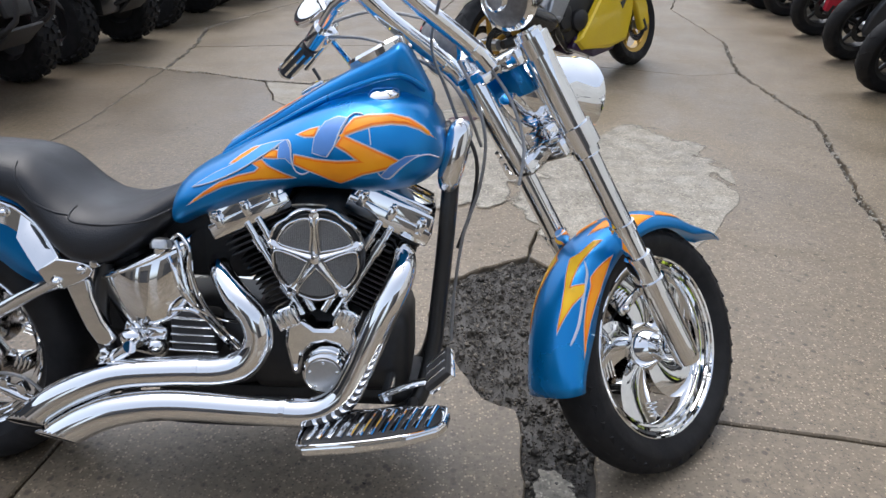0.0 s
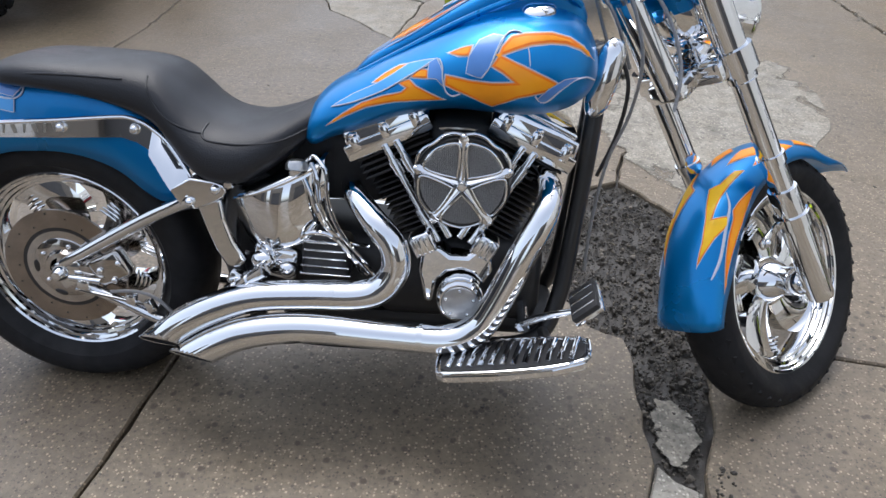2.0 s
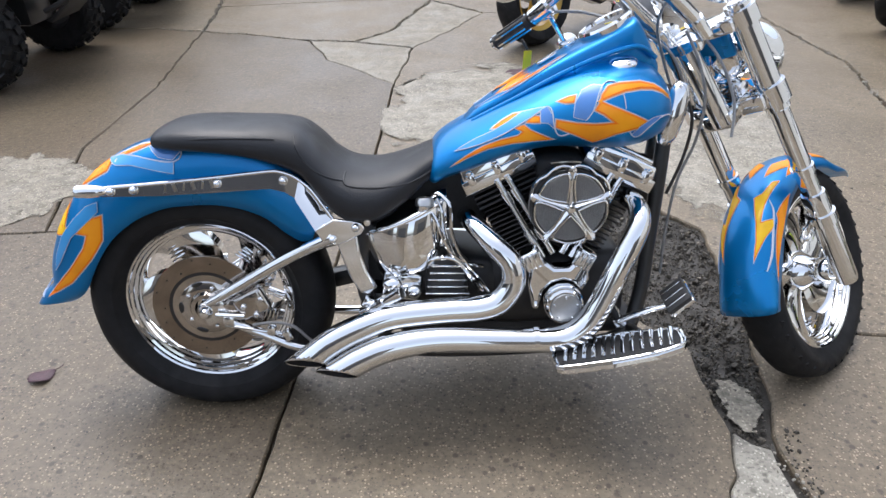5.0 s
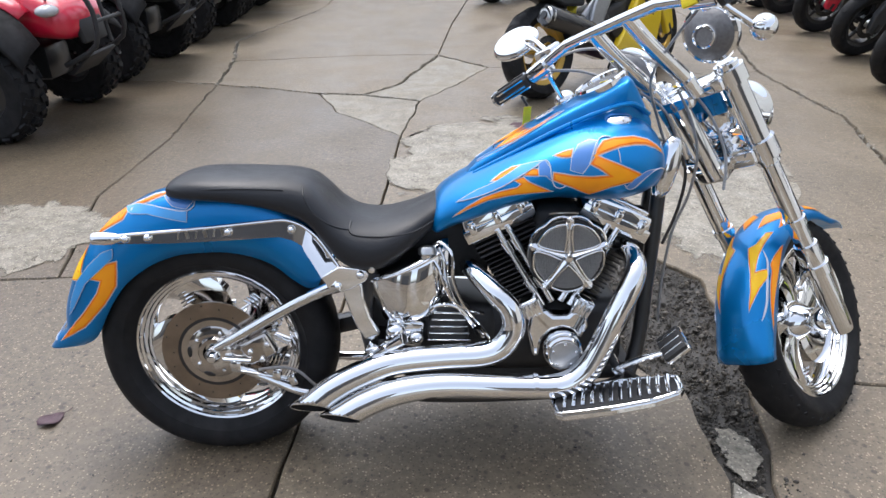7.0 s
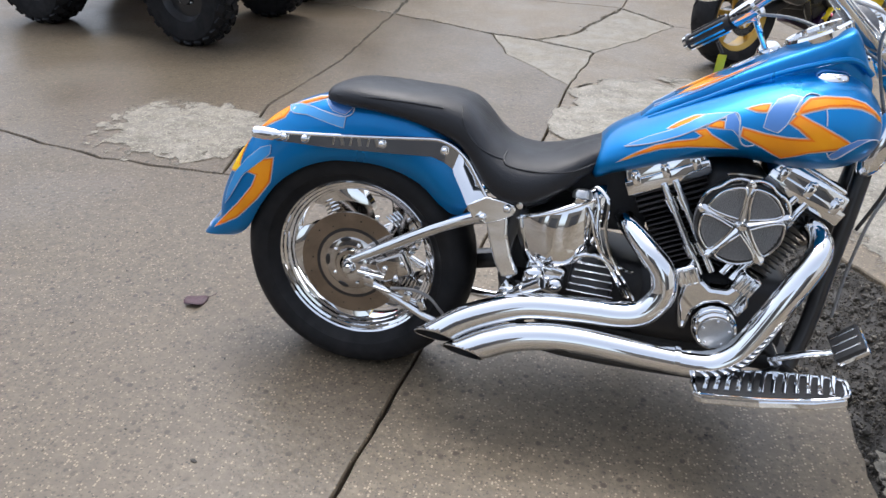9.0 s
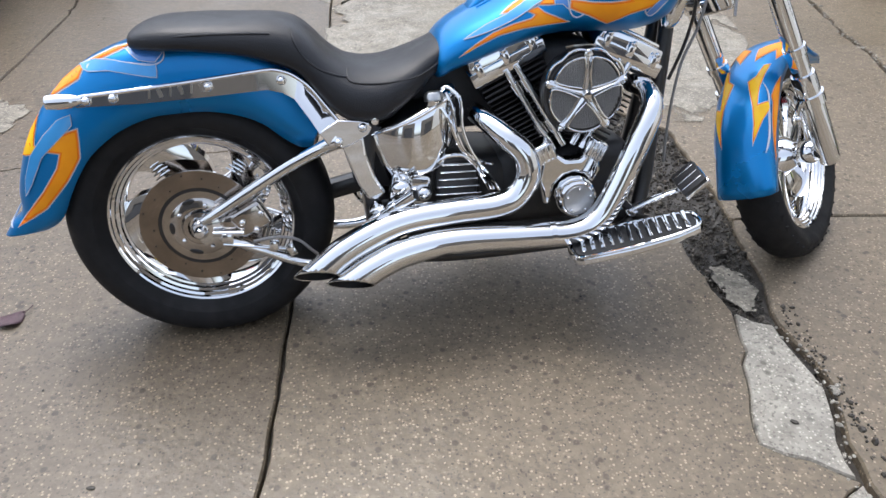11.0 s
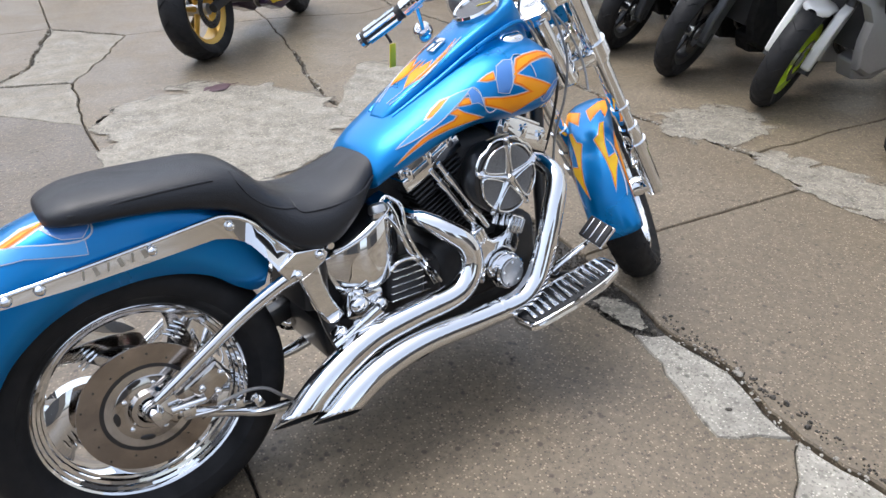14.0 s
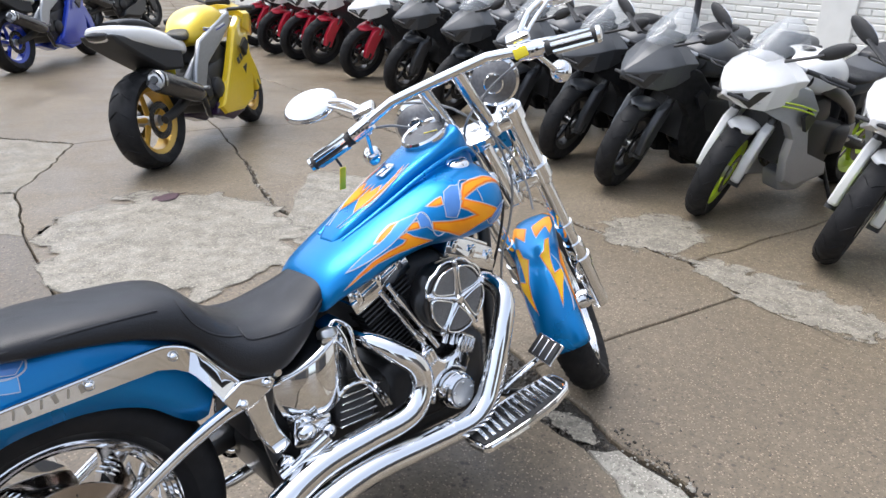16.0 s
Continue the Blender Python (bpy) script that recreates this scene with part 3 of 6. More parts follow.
def wheel(parent, name, center, tyre_r, rim_r, half, lip, m, rotor_y, tread, dish=0.0):
    at = Matrix.Translation(center)
    tp = [(rim_r - 0.006, -lip * 0.93), (rim_r + 0.008, -lip * 1.06), (rim_r + 0.024, -half * 0.94), (rim_r + 0.042, -half), (tyre_r - 0.040, -half * 0.98), (tyre_r - 0.022, -half * 0.86),
          (tyre_r - 0.008, -half * 0.60), (tyre_r - 0.002, -half * 0.28), (tyre_r, 0)]
    tp = tp + [(r, -y) for r, y in tp[-2::-1]]
    near = [(0.845, -0.34), (0.862, -0.52), (0.885, -0.54), (0.895, -0.68), (0.925, -0.71), (0.935, -0.82), (0.963, -0.86), (0.972, -0.97), (0.992, -1.02), (1.008, -0.98)]
    prof = [(rim_r * r, lip * y) for r, y in near] + [(rim_r - 0.004, -lip * 0.8), (rim_r - 0.006, lip * 0.8)] + [(rim_r * r, -lip * y) for r, y in near[::-1]]
    w = part(name, lathe(prof, 96, at, True), CHROME, parent, "polished chrome wheel rim with swirled blades", m=m)
    part("tyre", lathe(tp, 96, at), RUBBER, w, "black rubber tyre", m=m)
    for k in range(5):
        a = 2 * math.pi * k / 5 + 0.35
        blade = swirl_spoke(rim_r, a, dish)
        blade.transform(at)
        part("wheel_blade", blade, CHROME, w, m=m, sharp=50)
        for j in range(5):
            r, b = rim_r * (0.64 + 0.046 * j), a + 0.55 - 0.03 * j
            fin = tube([Vector((r * math.cos(b + u), -0.024 + dish, (r * math.sin(b + u)))) for u in (-0.15, 0, 0.15)], [0.0022, 0.0040, 0.0022], 8, 4)
            fin.transform(at)
            part("louvre", fin, CHROME, w, m=m)
    hub = lathe([(0.0, -0.085), (0.028, -0.085), (0.034, -0.075), (0.034, -0.03), (0.062, -0.02 + dish), (0.064, 0.02), (0.036, 0.03), (0.036, 0.08), (0, 0.08)], 32, at)
    part("hub", hub, CHROME, w, m=m)
    y, rr = rotor_y, rim_r * 0.645
    part("brake_rotor", lathe([(rr * 0.70, y - 0.003), (rr, y - 0.003), (rr, y + 0.003), (rr * 0.70, y + 0.003)], 64, at, True), ROTOR, w, "brown-tinged steel brake disc", m=m)
    part("rotor_carrier", lathe([(0.03, y - 0.016), (0.040, y - 0.015), (0.046, y - 0.006), (rr * 0.50, y - 0.005), (rr * 0.52, y - 0.003), (rr * 0.64, y - 0.003), (rr * 0.645, y + 0.004), (0.03, y + 0.004)], 48, at), CARRIER, w, m=m)
    part("rotor_gap", lathe([(rr * 0.64, y - 0.0025), (rr * 0.705, y - 0.0022), (rr * 0.705, y + 0.003)], 48, at), BLACK, w, m=m)
    for k in range(5):
        win = ball(1.0, (0, 0, 0), (rr * 0.045, 0.002, rr * 0.11), 18, 8)
        win.transform(at @ Matrix.Rotation(-(2 * math.pi * k / 5 + 0.6), 4, "Y") @ pose(rr * 0.48, y - 0.0055, 0))
        part("carrier_window", win, BLACK, w, m=m)
    dots = bmesh.new()
    for k in range(18):
        a, r = 2 * math.pi * k / 18, rr * (0.78 if k % 3 == 0 else 0.86 if k % 3 == 1 else 0.94)
        dots = join(dots, rod((center[0] + r * math.cos(a), y - 0.0036, center[2] + r * math.sin(a)), (center[0] + r * math.cos(a), y + 0.0036, center[2] + r * math.sin(a)), 0.0022, 8))
    part("rotor_hole", dots, BLACK, w, m=m)["kind"] = "stuff"
    for k in range(5):
        a = 2 * math.pi * k / 5
        part("rotor_bolt", ball(0.006, (center[0] + rr * 0.40 * math.cos(a), y - 0.007, center[2] + rr * 0.40 * math.sin(a)), (1, 0.7, 1), 10, 6), CHROME, w, m=m)
    if tread:
        blocks = bmesh.new()
        for k in range(tread):
            a = 2 * math.pi * k / tread
            for side, lat in ((-1, 0.70), (-1, 0.24), (1, 0.24), (1, 0.70)):
                r = tyre_r - (0.0210 if lat > 0.5 else 0.0080)
                b = box((2 * math.pi * tyre_r / tread * 0.62, half * 0.36, 0.009))
                b.transform(Matrix.Rotation(-a - (math.pi / tread if lat > 0.5 else 0), 4, "Y") @ pose(0, side * half * lat, r) @ Matrix.Rotation(side * -(0.55 if lat > 0.5 else 0.10), 4, "X") @ Matrix.Rotation(side * 0.5 * (1 if lat > 0.5 else -1), 4, "Z"))
                blocks = join(blocks, b)
        blocks.transform(at)
        tb = part("tread", blocks, RUBBER, w, m=m, smooth=False)
        tb["kind"] = "stuff"
    return w


REAR = (0, 0, 0.300)
FRONT = (1.691, 0.018, 0.303)
wheel(bike, "rear_wheel", REAR, 0.316, 0.217, 0.088, 0.058, None, -0.082, 0)
wheel(bike, "front_wheel", FRONT, 0.305, 0.219, 0.060, 0.042, STEERED, 0.052, 40, 0.022)

# rear fender: a shell from the tail, over the tyre, to the frame
F_TOP = ((-0.455, 0.305), (-0.428, 0.338), (-0.400, 0.364), (-0.391, 0.415), (-0.374, 0.465), (-0.342, 0.535), (-0.298, 0.595), (-0.247, 0.648), (-0.169, 0.699), (-0.081, 0.727), (0.02, 0.741), (0.10, 0.742),
         (0.18, 0.722), (0.25, 0.675), (0.30, 0.605), (0.318, 0.555))
F_LOW = ((-0.345, 0.322), (-0.315, 0.338), (-0.290, 0.362), (-0.265, 0.405), (-0.238, 0.448), (-0.200, 0.496), (-0.152, 0.534), (-0.110, 0.557), (-0.055, 0.575), (0.0, 0.580), (0.060, 0.580), (0.122, 0.568),
         (0.178, 0.543), (0.222, 0.504), (0.258, 0.481), (0.284, 0.485))
F_WIDE = (0.074, 0.084, 0.092, 0.098, 0.102, 0.104, 0.105, 0.105, 0.105, 0.105, 0.105, 0.105, 0.105, 0.104, 0.103, 0.102)


def fender_ring(top, low, hw, crown, n=24):
    out = []
    for k in range(n + 1):
        a = math.pi * k / n
        c, s = math.cos(a), math.sin(a)
        f = min(1.0, abs(s) ** (2 / crown)) if s > 0 else 0
        y = -hw * math.copysign(abs(c) ** (2 / crown), c)
        out.append((low[0] + (top[0] - low[0]) * f, y, low[1] + (top[1] - low[1]) * f))
    return out


rows = stations([(*t, *l, w) for t, l, w in zip(F_TOP, F_LOW, F_WIDE)])
rear_fender = part("rear_fender", loft([fender_ring(r[0:2], r[2:4], r[4], 3.2) for r in rows], closed=False), BLUE, bike, "glossy blue rear mudguard with orange flames", sharp=80)
rear_fender.modifiers.new("thick", "SOLIDIFY").thickness = 0.004
STRUT = ((-0.212, 0.628, -0.208, 0.616, 0.117, 0.118), (-0.200, 0.634, -0.196, 0.611, 0.117, 0.118), (-0.06, 0.643, -0.061, 0.610, 0.117, 0.118), (0.075, 0.654, 0.076, 0.615, 0.117, 0.118),
         (0.195, 0.665, 0.200, 0.621, 0.117, 0.118), (0.224, 0.664, 0.232, 0.612, 0.117, 0.119), (0.250, 0.655, 0.248, 0.602, 0.117, 0.120), (0.268, 0.643, 0.255, 0.598, 0.117, 0.121))
FOLD = ((0.268, 0.643, 0.255, 0.598, 0.117, 0.122), (0.292, 0.620, 0.262, 0.592, 0.116, 0.140), (0.318, 0.584, 0.284, 0.558, 0.122, 0.150), (0.345, 0.549, 0.302, 0.524, 0.138, 0.153))


def strip(rows, k, thick=0.007):
    return loft([[(a, k * u, b), (c, k * v, d), (c, k * (v - thick), d), (a, k * (u - thick), b)] for a, b, c, d, u, v in rows])


for k in (-1, 1):
    strut = part("fender_strut", strip(STRUT, k), CHROME, bike, "polished chrome fender strut", sharp=30)
    part("strut_edge", tube([(r[0], k * (r[4] + 0.002), r[1] - 0.002) for r in STRUT[1:] + FOLD[1:]], 0.0042, 8, 3), CHROME, strut)
    part("strut_fold", strip(FOLD, k), CHROME, strut, "bright twist in the fender strut", sharp=60)
    tail_plate = [(0.300, 0.526), (0.345, 0.552), (0.391, 0.547), (0.410, 0.541), (0.418, 0.529), (0.410, 0.514), (0.376, 0.495), (0.344, 0.484), (0.318, 0.494)]
    part("strut_bracket", prism(tail_plate, k * 0.140, k * 0.152), CHROME, strut, bevel=0.003)
    for x, y, z in ((-0.172, 0.118, 0.624), (-0.118, 0.118, 0.626), (0.078, 0.118, 0.637), (0.232, 0.118, 0.640), (0.397, 0.152, 0.531), (0.341, 0.152, 0.502)):
        part("strut_bolt", lathe([(0, -0.013), (0.005, -0.012), (0.009, -0.008), (0.011, 0), (0.011, 0.004)], 16, pose(x, k * y, z, 0, 0, 0 if k < 0 else 180)), CHROME, strut)
    for i in range(6):
        part("engraved_mark", box((0.004 + 0.004 * (i % 2), 0.0012, 0.018), (-0.045 + i * 0.022, k * 0.1182, 0.628 + i * 0.0015), (0, 12 - 24 * (i % 2), 0)), SATIN, strut)
    part("turn_signal", tube([(-0.180, k * 0.120, 0.627), (-0.196, k * 0.124, 0.627), (-0.225, k * 0.124, 0.627), (-0.246, k * 0.124, 0.627), (-0.250, k * 0.124, 0.627)], [0.008, 0.014, 0.017, 0.016, 0.012], 20, 6), CHROME, bike, "chrome bullet turn signal")
    part("seat_bolt", lathe([(0, -0.010), (0.008, -0.009), (0.011, -0.002), (0.011, 0.02)], 16, pose(0.425, k * 0.148, 0.544, 0, 0, 0 if k < 0 else 180)), CHROME, bike)

# seat
rows = stations([(-0.080, 0.735, 0.722, 0.040), (-0.070, 0.752, 0.714, 0.090), (-0.02, 0.768, 0.708, 0.118), (0.06, 0.770, 0.702, 0.128), (0.15, 0.767, 0.688, 0.130),
                 (0.22, 0.764, 0.664, 0.128), (0.27, 0.752, 0.636, 0.127), (0.305, 0.724, 0.592, 0.136), (0.34, 0.686, 0.550, 0.148), (0.385, 0.657, 0.528, 0.160),
                 (0.45, 0.650, 0.530, 0.160), (0.52, 0.667, 0.574, 0.138), (0.565, 0.686, 0.612, 0.110), (0.62, 0.712, 0.650, 0.086), (0.67, 0.736, 0.690, 0.070), (0.69, 0.745, 0.72, 0.05)])
seat = part("seat", loft([superring(r[0], r[1], r[2], r[3], 2.9, 40, wide=0.36) for r in rows]), LEATHER, bike, "black vinyl two-up seat", sharp=60)

# tank, with the raised dash along its spine
TANK = [(0.574, 0.655, 0.618, 0.096), (0.586, 0.698, 0.606, 0.116), (0.62, 0.730, 0.622, 0.130), (0.69, 0.768, 0.648, 0.148), (0.77, 0.812, 0.678, 0.163), (0.86, 0.857, 0.696, 0.180),
        (0.94, 0.888, 0.692, 0.192), (1.02, 0.902, 0.690, 0.196), (1.08, 0.890, 0.702, 0.182), (1.118, 0.862, 0.725, 0.148), (1.138, 0.825, 0.755, 0.098), (1.142, 0.80, 0.785, 0.040)]
rows = stations(TANK, 5)
tank_bm = loft([superring(r[0], r[1], r[2], r[3], 2.35, 56, wide=0.40) for r in rows])
tank = part("fuel_tank", tank_bm, BLUE, bike, "glossy blue stretched fuel tank with orange flames", sharp=70)
DASH = [(0.665, 0.757, 0.73, 0.030), (0.70, 0.790, 0.74, 0.048), (0.80, 0.852, 0.78, 0.062), (0.90, 0.908, 0.83, 0.072), (0.97, 0.945, 0.86, 0.080), (1.03, 0.978, 0.86, 0.084),
        (1.055, 0.985, 0.86, 0.078), (1.085, 0.940, 0.85, 0.066), (1.115, 0.885, 0.82, 0.05)]
dash = part("dash_cover", loft([superring(r[0], r[1], r[2], r[3], 4.0, 36, wide=0.55) for r in stations(DASH, 5)]), BLUE, bike, "blue raised dash running along the tank", sharp=60)
ridge = [(0.68, -0.052, 0.757), (0.78, -0.075, 0.812), (0.88, -0.088, 0.866), (0.97, -0.094, 0.905), (1.05, -0.092, 0.925), (1.10, -0.07, 0.898)]
for k in (1, -1):
    part("dash_lip", tube([(x, y * k, z) for x, y, z in ridge], 0.006, 8, 6), BLUE, bike)
spd = pose(1.003, 0, 0.957, 0, -28, 0) @ pose(0, 0, 0, 90, 0, 0)
gauge = part("speedometer", lathe([(0.0, -0.02), (0.062, -0.02), (0.066, 0.0), (0.068, 0.014), (0.064, 0.020), (0.058, 0.018), (0.056, 0.010)], 48, spd), CHROME, bike, "chrome-ringed speedometer")
part("dial", lathe([(0.0, 0.010), (0.057, 0.010)], 48, spd), DIAL, gauge)
part("gauge_glass", lathe([(0.0, 0.017), (0.03, 0.0165), (0.057, 0.014)], 48, spd), COVERGLASS, gauge)
part("needle", box((0.003, 0.002, 0.040), (0.008, 0.012, 0.015), (0, 25, 0)), YTAG, gauge, m=spd)
for k in (1, -1):
    part("fuel_cap", lathe([(0.0, 0.011), (0.018, 0.010), (0.027, 0.007), (0.032, 0.002), (0.033, -0.006), (0.028, -0.012)], 40, pose(1.02, k * 0.092, 0.893, k * -22, -6, 0) @ pose(0, 0, 0, 90, 0, 0)), CHROME, bike, "chrome fuel cap")
part("switch_panel", box((0.05, 0.03, 0.008), (0.86, 0, 0.892), (0, -30, 0), 0.003), CHROME, bike)

# engine: a black and chrome V-twin
crank = Vector((0.88, 0, 0.335))
case = join(box((0.36, 0.22, 0.20), (0.89, 0, 0.33), (0, 0, 0), 0.04, 3), box((0.30, 0.24, 0.18), (0.60, 0.01, 0.34), (0, 6, 0), 0.04, 3), box((0.62, 0.18, 0.05), (0.80, 0, 0.215), (0, 0, 0), 0.02, 2))
engine = part("engine", case, FIN, bike, "black crankcase of the V-twin engine")
for sgn, hx in ((-1, 24.5), (1, 26.0)):
    tilt = Matrix.Translation(crank) @ Matrix.Rotation(radians(sgn * hx), 4, "Y")
    cyl = part("cylinder", rod((0, 0, 0.08), (0, 0, 0.29), 0.055, 24), FIN, engine, m=tilt.copy())
    for i in range(13):
        z = 0.105 + i * 0.0125
        w = 0.132 + 0.018 * (i / 12)
        part("cooling_fin", box((w, 0.165, 0.0045), (0, -0.005, z), (0, 0, 0), 0.002, 1), FIN, cyl, m=tilt, smooth=False)
    for i in range(4):
        part("head_fin", box((0.162, 0.185, 0.006), (0, -0.008, 0.272 + i * 0.0135), (0, 0, 0), 0.002, 1), FIN, cyl, m=tilt, smooth=False)
    rock = join(box((0.186, 0.198, 0.034), (0, -0.010, 0.335), (0, 0, 0), 0.004), box((0.178, 0.186, 0.036), (0, -0.010, 0.364), (0, 0, 0), 0.006, 3, 0.94), box((0.150, 0.150, 0.014), (0, -0.010, 0.385), (0, 0, 0), 0.006, 3))
    cover = part("rocker_cover", rock, CHROME, engine, "polished chrome rocker cover", m=tilt)
    for i in range(3):
        part("cover_lug", join(box((0.020, 0.026, 0.030), (-0.066 + i * 0.066, -0.098, 0.350), (0, 0, 0), 0.005), ball(0.007, (-0.066 + i * 0.066, -0.108, 0.368), (1, 0.8, 1), 10, 6)), CHROME, cover, m=tilt)
    for i in (0, 1):
        part("pushrod_tube", join(rod((-sgn * 0.012 + i * sgn * -0.026, -0.135, 0.105), (sgn * 0.012 + i * sgn * -0.026, -0.105, 0.325), 0.0085, 14), rod((-sgn * 0.008 + i * sgn * -0.026, -0.131, 0.15), (-sgn * 0.002 + i * sgn * -0.026, -0.126, 0.18), 0.012, 14),
                                     rod((sgn * 0.005 + i * sgn * -0.026, -0.113, 0.26), (sgn * 0.009 + i * sgn * -0.026, -0.109, 0.29), 0.012, 14)), CHROME, engine, m=tilt)
    lift = part("lifter_block", box((0.052, 0.05, 0.048), (sgn * 0.014, -0.142, 0.118), (0, 0, 0), 0.009, 3), CHROME, engine, m=tilt)
    for i in range(4):
        part("lifter_rib", box((0.006, 0.010, 0.040), (sgn * 0.014 - 0.018 + i * 0.012, -0.167, 0.118), (0, 0, 0), 0.002), CHROME, lift, m=tilt)
nose = [(0.808, 0.375), (0.815, 0.420), (0.85, 0.432), (0.875, 0.412), (0.910, 0.412), (0.930, 0.432), (0.958, 0.420), (0.964, 0.38), (0.945, 0.345), (0.922, 0.372), (0.898, 0.379), (0.870, 0.372), (0.848, 0.350), (0.840, 0.300), (0.822, 0.300)]
part("cam_cover", prism(nose, -0.155, -0.10), CHROME, engine, "chrome nose cover", bevel=0.012)
timer = part("timer_cover", lathe([(0.0, -0.034), (0.041, -0.034), (0.046, -0.030), (0.047, -0.014), (0.049, -0.012), (0.051, 0.008)], 48, pose(0.898, -0.155, 0.322)), CHROME, engine)
part("timer_plate", lathe([(0.0, -0.0385), (0.036, -0.0385), (0.038, -0.036)], 40, pose(0.898, -0.155, 0.322)), ALU, timer, "round brushed steel plate")
for i in range(5):
    a = 2 * math.pi * i / 5 + 0.3
    part("plate_bolt", ball(0.004, (0.898 + 0.030 * math.cos(a), -0.194, 0.322 + 0.030 * math.sin(a)), (1, 0.6, 1), 8, 6), CHROME, timer)

# round air cleaner with five spokes over gauze
AIR = pose(0.895, -0.196, 0.583, 0, 0, 0)
ac = part("air_cleaner", lathe([(0.0, 0.002), (0.088, 0.002), (0.093, 0.008), (0.093, 0.030), (0.088, 0.060), (0.078, 0.085), (0.05, 0.10)], 60, AIR), BLACK, bike, "round black air cleaner with chrome spokes over grey gauze")
part("gauze", lathe([(0.0, -0.006), (0.04, -0.005), (0.078, -0.001), (0.082, 0.004)], 48, AIR), MESH, ac)
pleats = bmesh.new()
for i in range(40):
    x = -0.078 + i * 0.004
    h = math.sqrt(max(0.0, 0.079 ** 2 - x * x))
    if h > 0.01:
        pleats = join(pleats, tube([(x, -0.0052, -h), (x, -0.0062, 0), (x, -0.0052, h)], 0.0013, 5, 1))
part("gauze_pleat", pleats, MESH, ac, m=AIR)["kind"] = "stuff"
for k in range(5):
    a = math.pi / 2 + 2 * math.pi * k / 5
    b = a + math.pi / 5
    d, o = Vector((math.cos(a), 0, math.sin(a))), Vector((-math.sin(a), 0, math.cos(a)))
    blade = [[d * r + o * w + Vector((0, -0.010 + 0.004 * r / 0.09, 0)), d * r + Vector((0, -0.0145 + 0.004 * r / 0.09, 0)), d * r - o * w + Vector((0, -0.010 + 0.004 * r / 0.09, 0)), d * r + Vector((0, 0.0, 0))]
             for r, w in ((0.006, 0.0055), (0.030, 0.0042), (0.060, 0.0040), (0.076, 0.0065), (0.088, 0.010), (0.095, 0.006))]
    part("spoke", loft(blade), CHROME, ac, m=AIR, sharp=30)
    part("spoke_lug", ball(0.0065, d * 0.093 + Vector((0, -0.004, 0)), (1, 1.1, 1), 14, 8), CHROME, ac, m=AIR)
    loop = [(0.018, 0.0), (0.046, -0.48), (0.074, -0.53), (0.083, -0.42), (0.0855, 0.0), (0.083, 0.42), (0.074, 0.53), (0.046, 0.48), (0.018, 0.0)]
    part("petal_rim", tube([(r * math.cos(b + u), -0.009, r * math.sin(b + u)) for r, u in loop], 0.0024, 8, 4), CHROME, ac, m=AIR)
part("center_boss", lathe([(0, -0.020), (0.008, -0.019), (0.011, -0.014), (0.012, -0.004)], 24, AIR), CHROME, ac)
crest = [(0.097 * math.cos(u) * (1 + 0.03 * math.cos(10 * u)), 0.004, 0.097 * math.sin(u) * (1 + 0.03 * math.cos(10 * u))) for u in (radians(18 + 12 * i) for i in range(13))]
part("crest_edge", tube(crest, 0.0035, 8, 3), CHROME, ac, m=AIR)
part("cover_badge", lathe([(0, -0.004), (0.022, -0.003), (0.024, 0.0)], 24, AIR @ pose(-0.012, 0.012, 0.102, 62, 0, 0) @ Matrix.Diagonal((1.5, 1, 0.6, 1))), SATIN, ac)

# swept twin exhausts
P1 = [(0.660, -0.075, 0.530), (0.680, -0.128, 0.522), (0.722, -0.174, 0.488), (0.760, -0.190, 0.448), (0.768, -0.195, 0.398), (0.740, -0.198, 0.352), (0.690, -0.200, 0.333), (0.592, -0.200, 0.328),
      (0.480, -0.200, 0.317), (0.400, -0.202, 0.291), (0.325, -0.205, 0.252), (0.256, -0.208, 0.198)]
P2 = [(1.050, -0.090, 0.572), (1.064, -0.150, 0.566), (1.056, -0.198, 0.532), (1.018, -0.218, 0.452), (0.972, -0.225, 0.344), (0.938, -0.227, 0.288), (0.880, -0.228, 0.258), (0.762, -0.228, 0.259), (0.591, -0.228, 0.266),
      (0.478, -0.230, 0.252), (0.400, -0.232, 0.222), (0.334, -0.235, 0.182)]
for p in (P1, P2):
    ex = part("exhaust_pipe", tube(p, [0.022, 0.024, 0.027, 0.029, 0.030, 0.031, 0.031, 0.031, 0.032, 0.034, 0.035, 0.035], 28, 8, False, slash=1.5), CHROME, bike, "swept chrome exhaust pipe")
    ex.modifiers.new("thick", "SOLIDIFY").thickness = 0.002
    a, b = Vector(p[-2]), Vector(p[-1])
    # a matte black lining makes the inside of the pipe end dark
    part("pipe_bore", join(tube(p[-4:], 0.0315, 24, 8, False, slash=1.5), rod(Vector(p[-3]), Vector(p[-3]).lerp(a, 0.1), 0.0315, 24)), RUBBER, ex, "matte black lining inside the pipe")
    c, d = Vector(p[6]), Vector(p[7])
    part("pipe_seam", tube([c.lerp(d, 0.45), c.lerp(d, 0.55)], 0.0322, 28, 1), CHROME, ex)

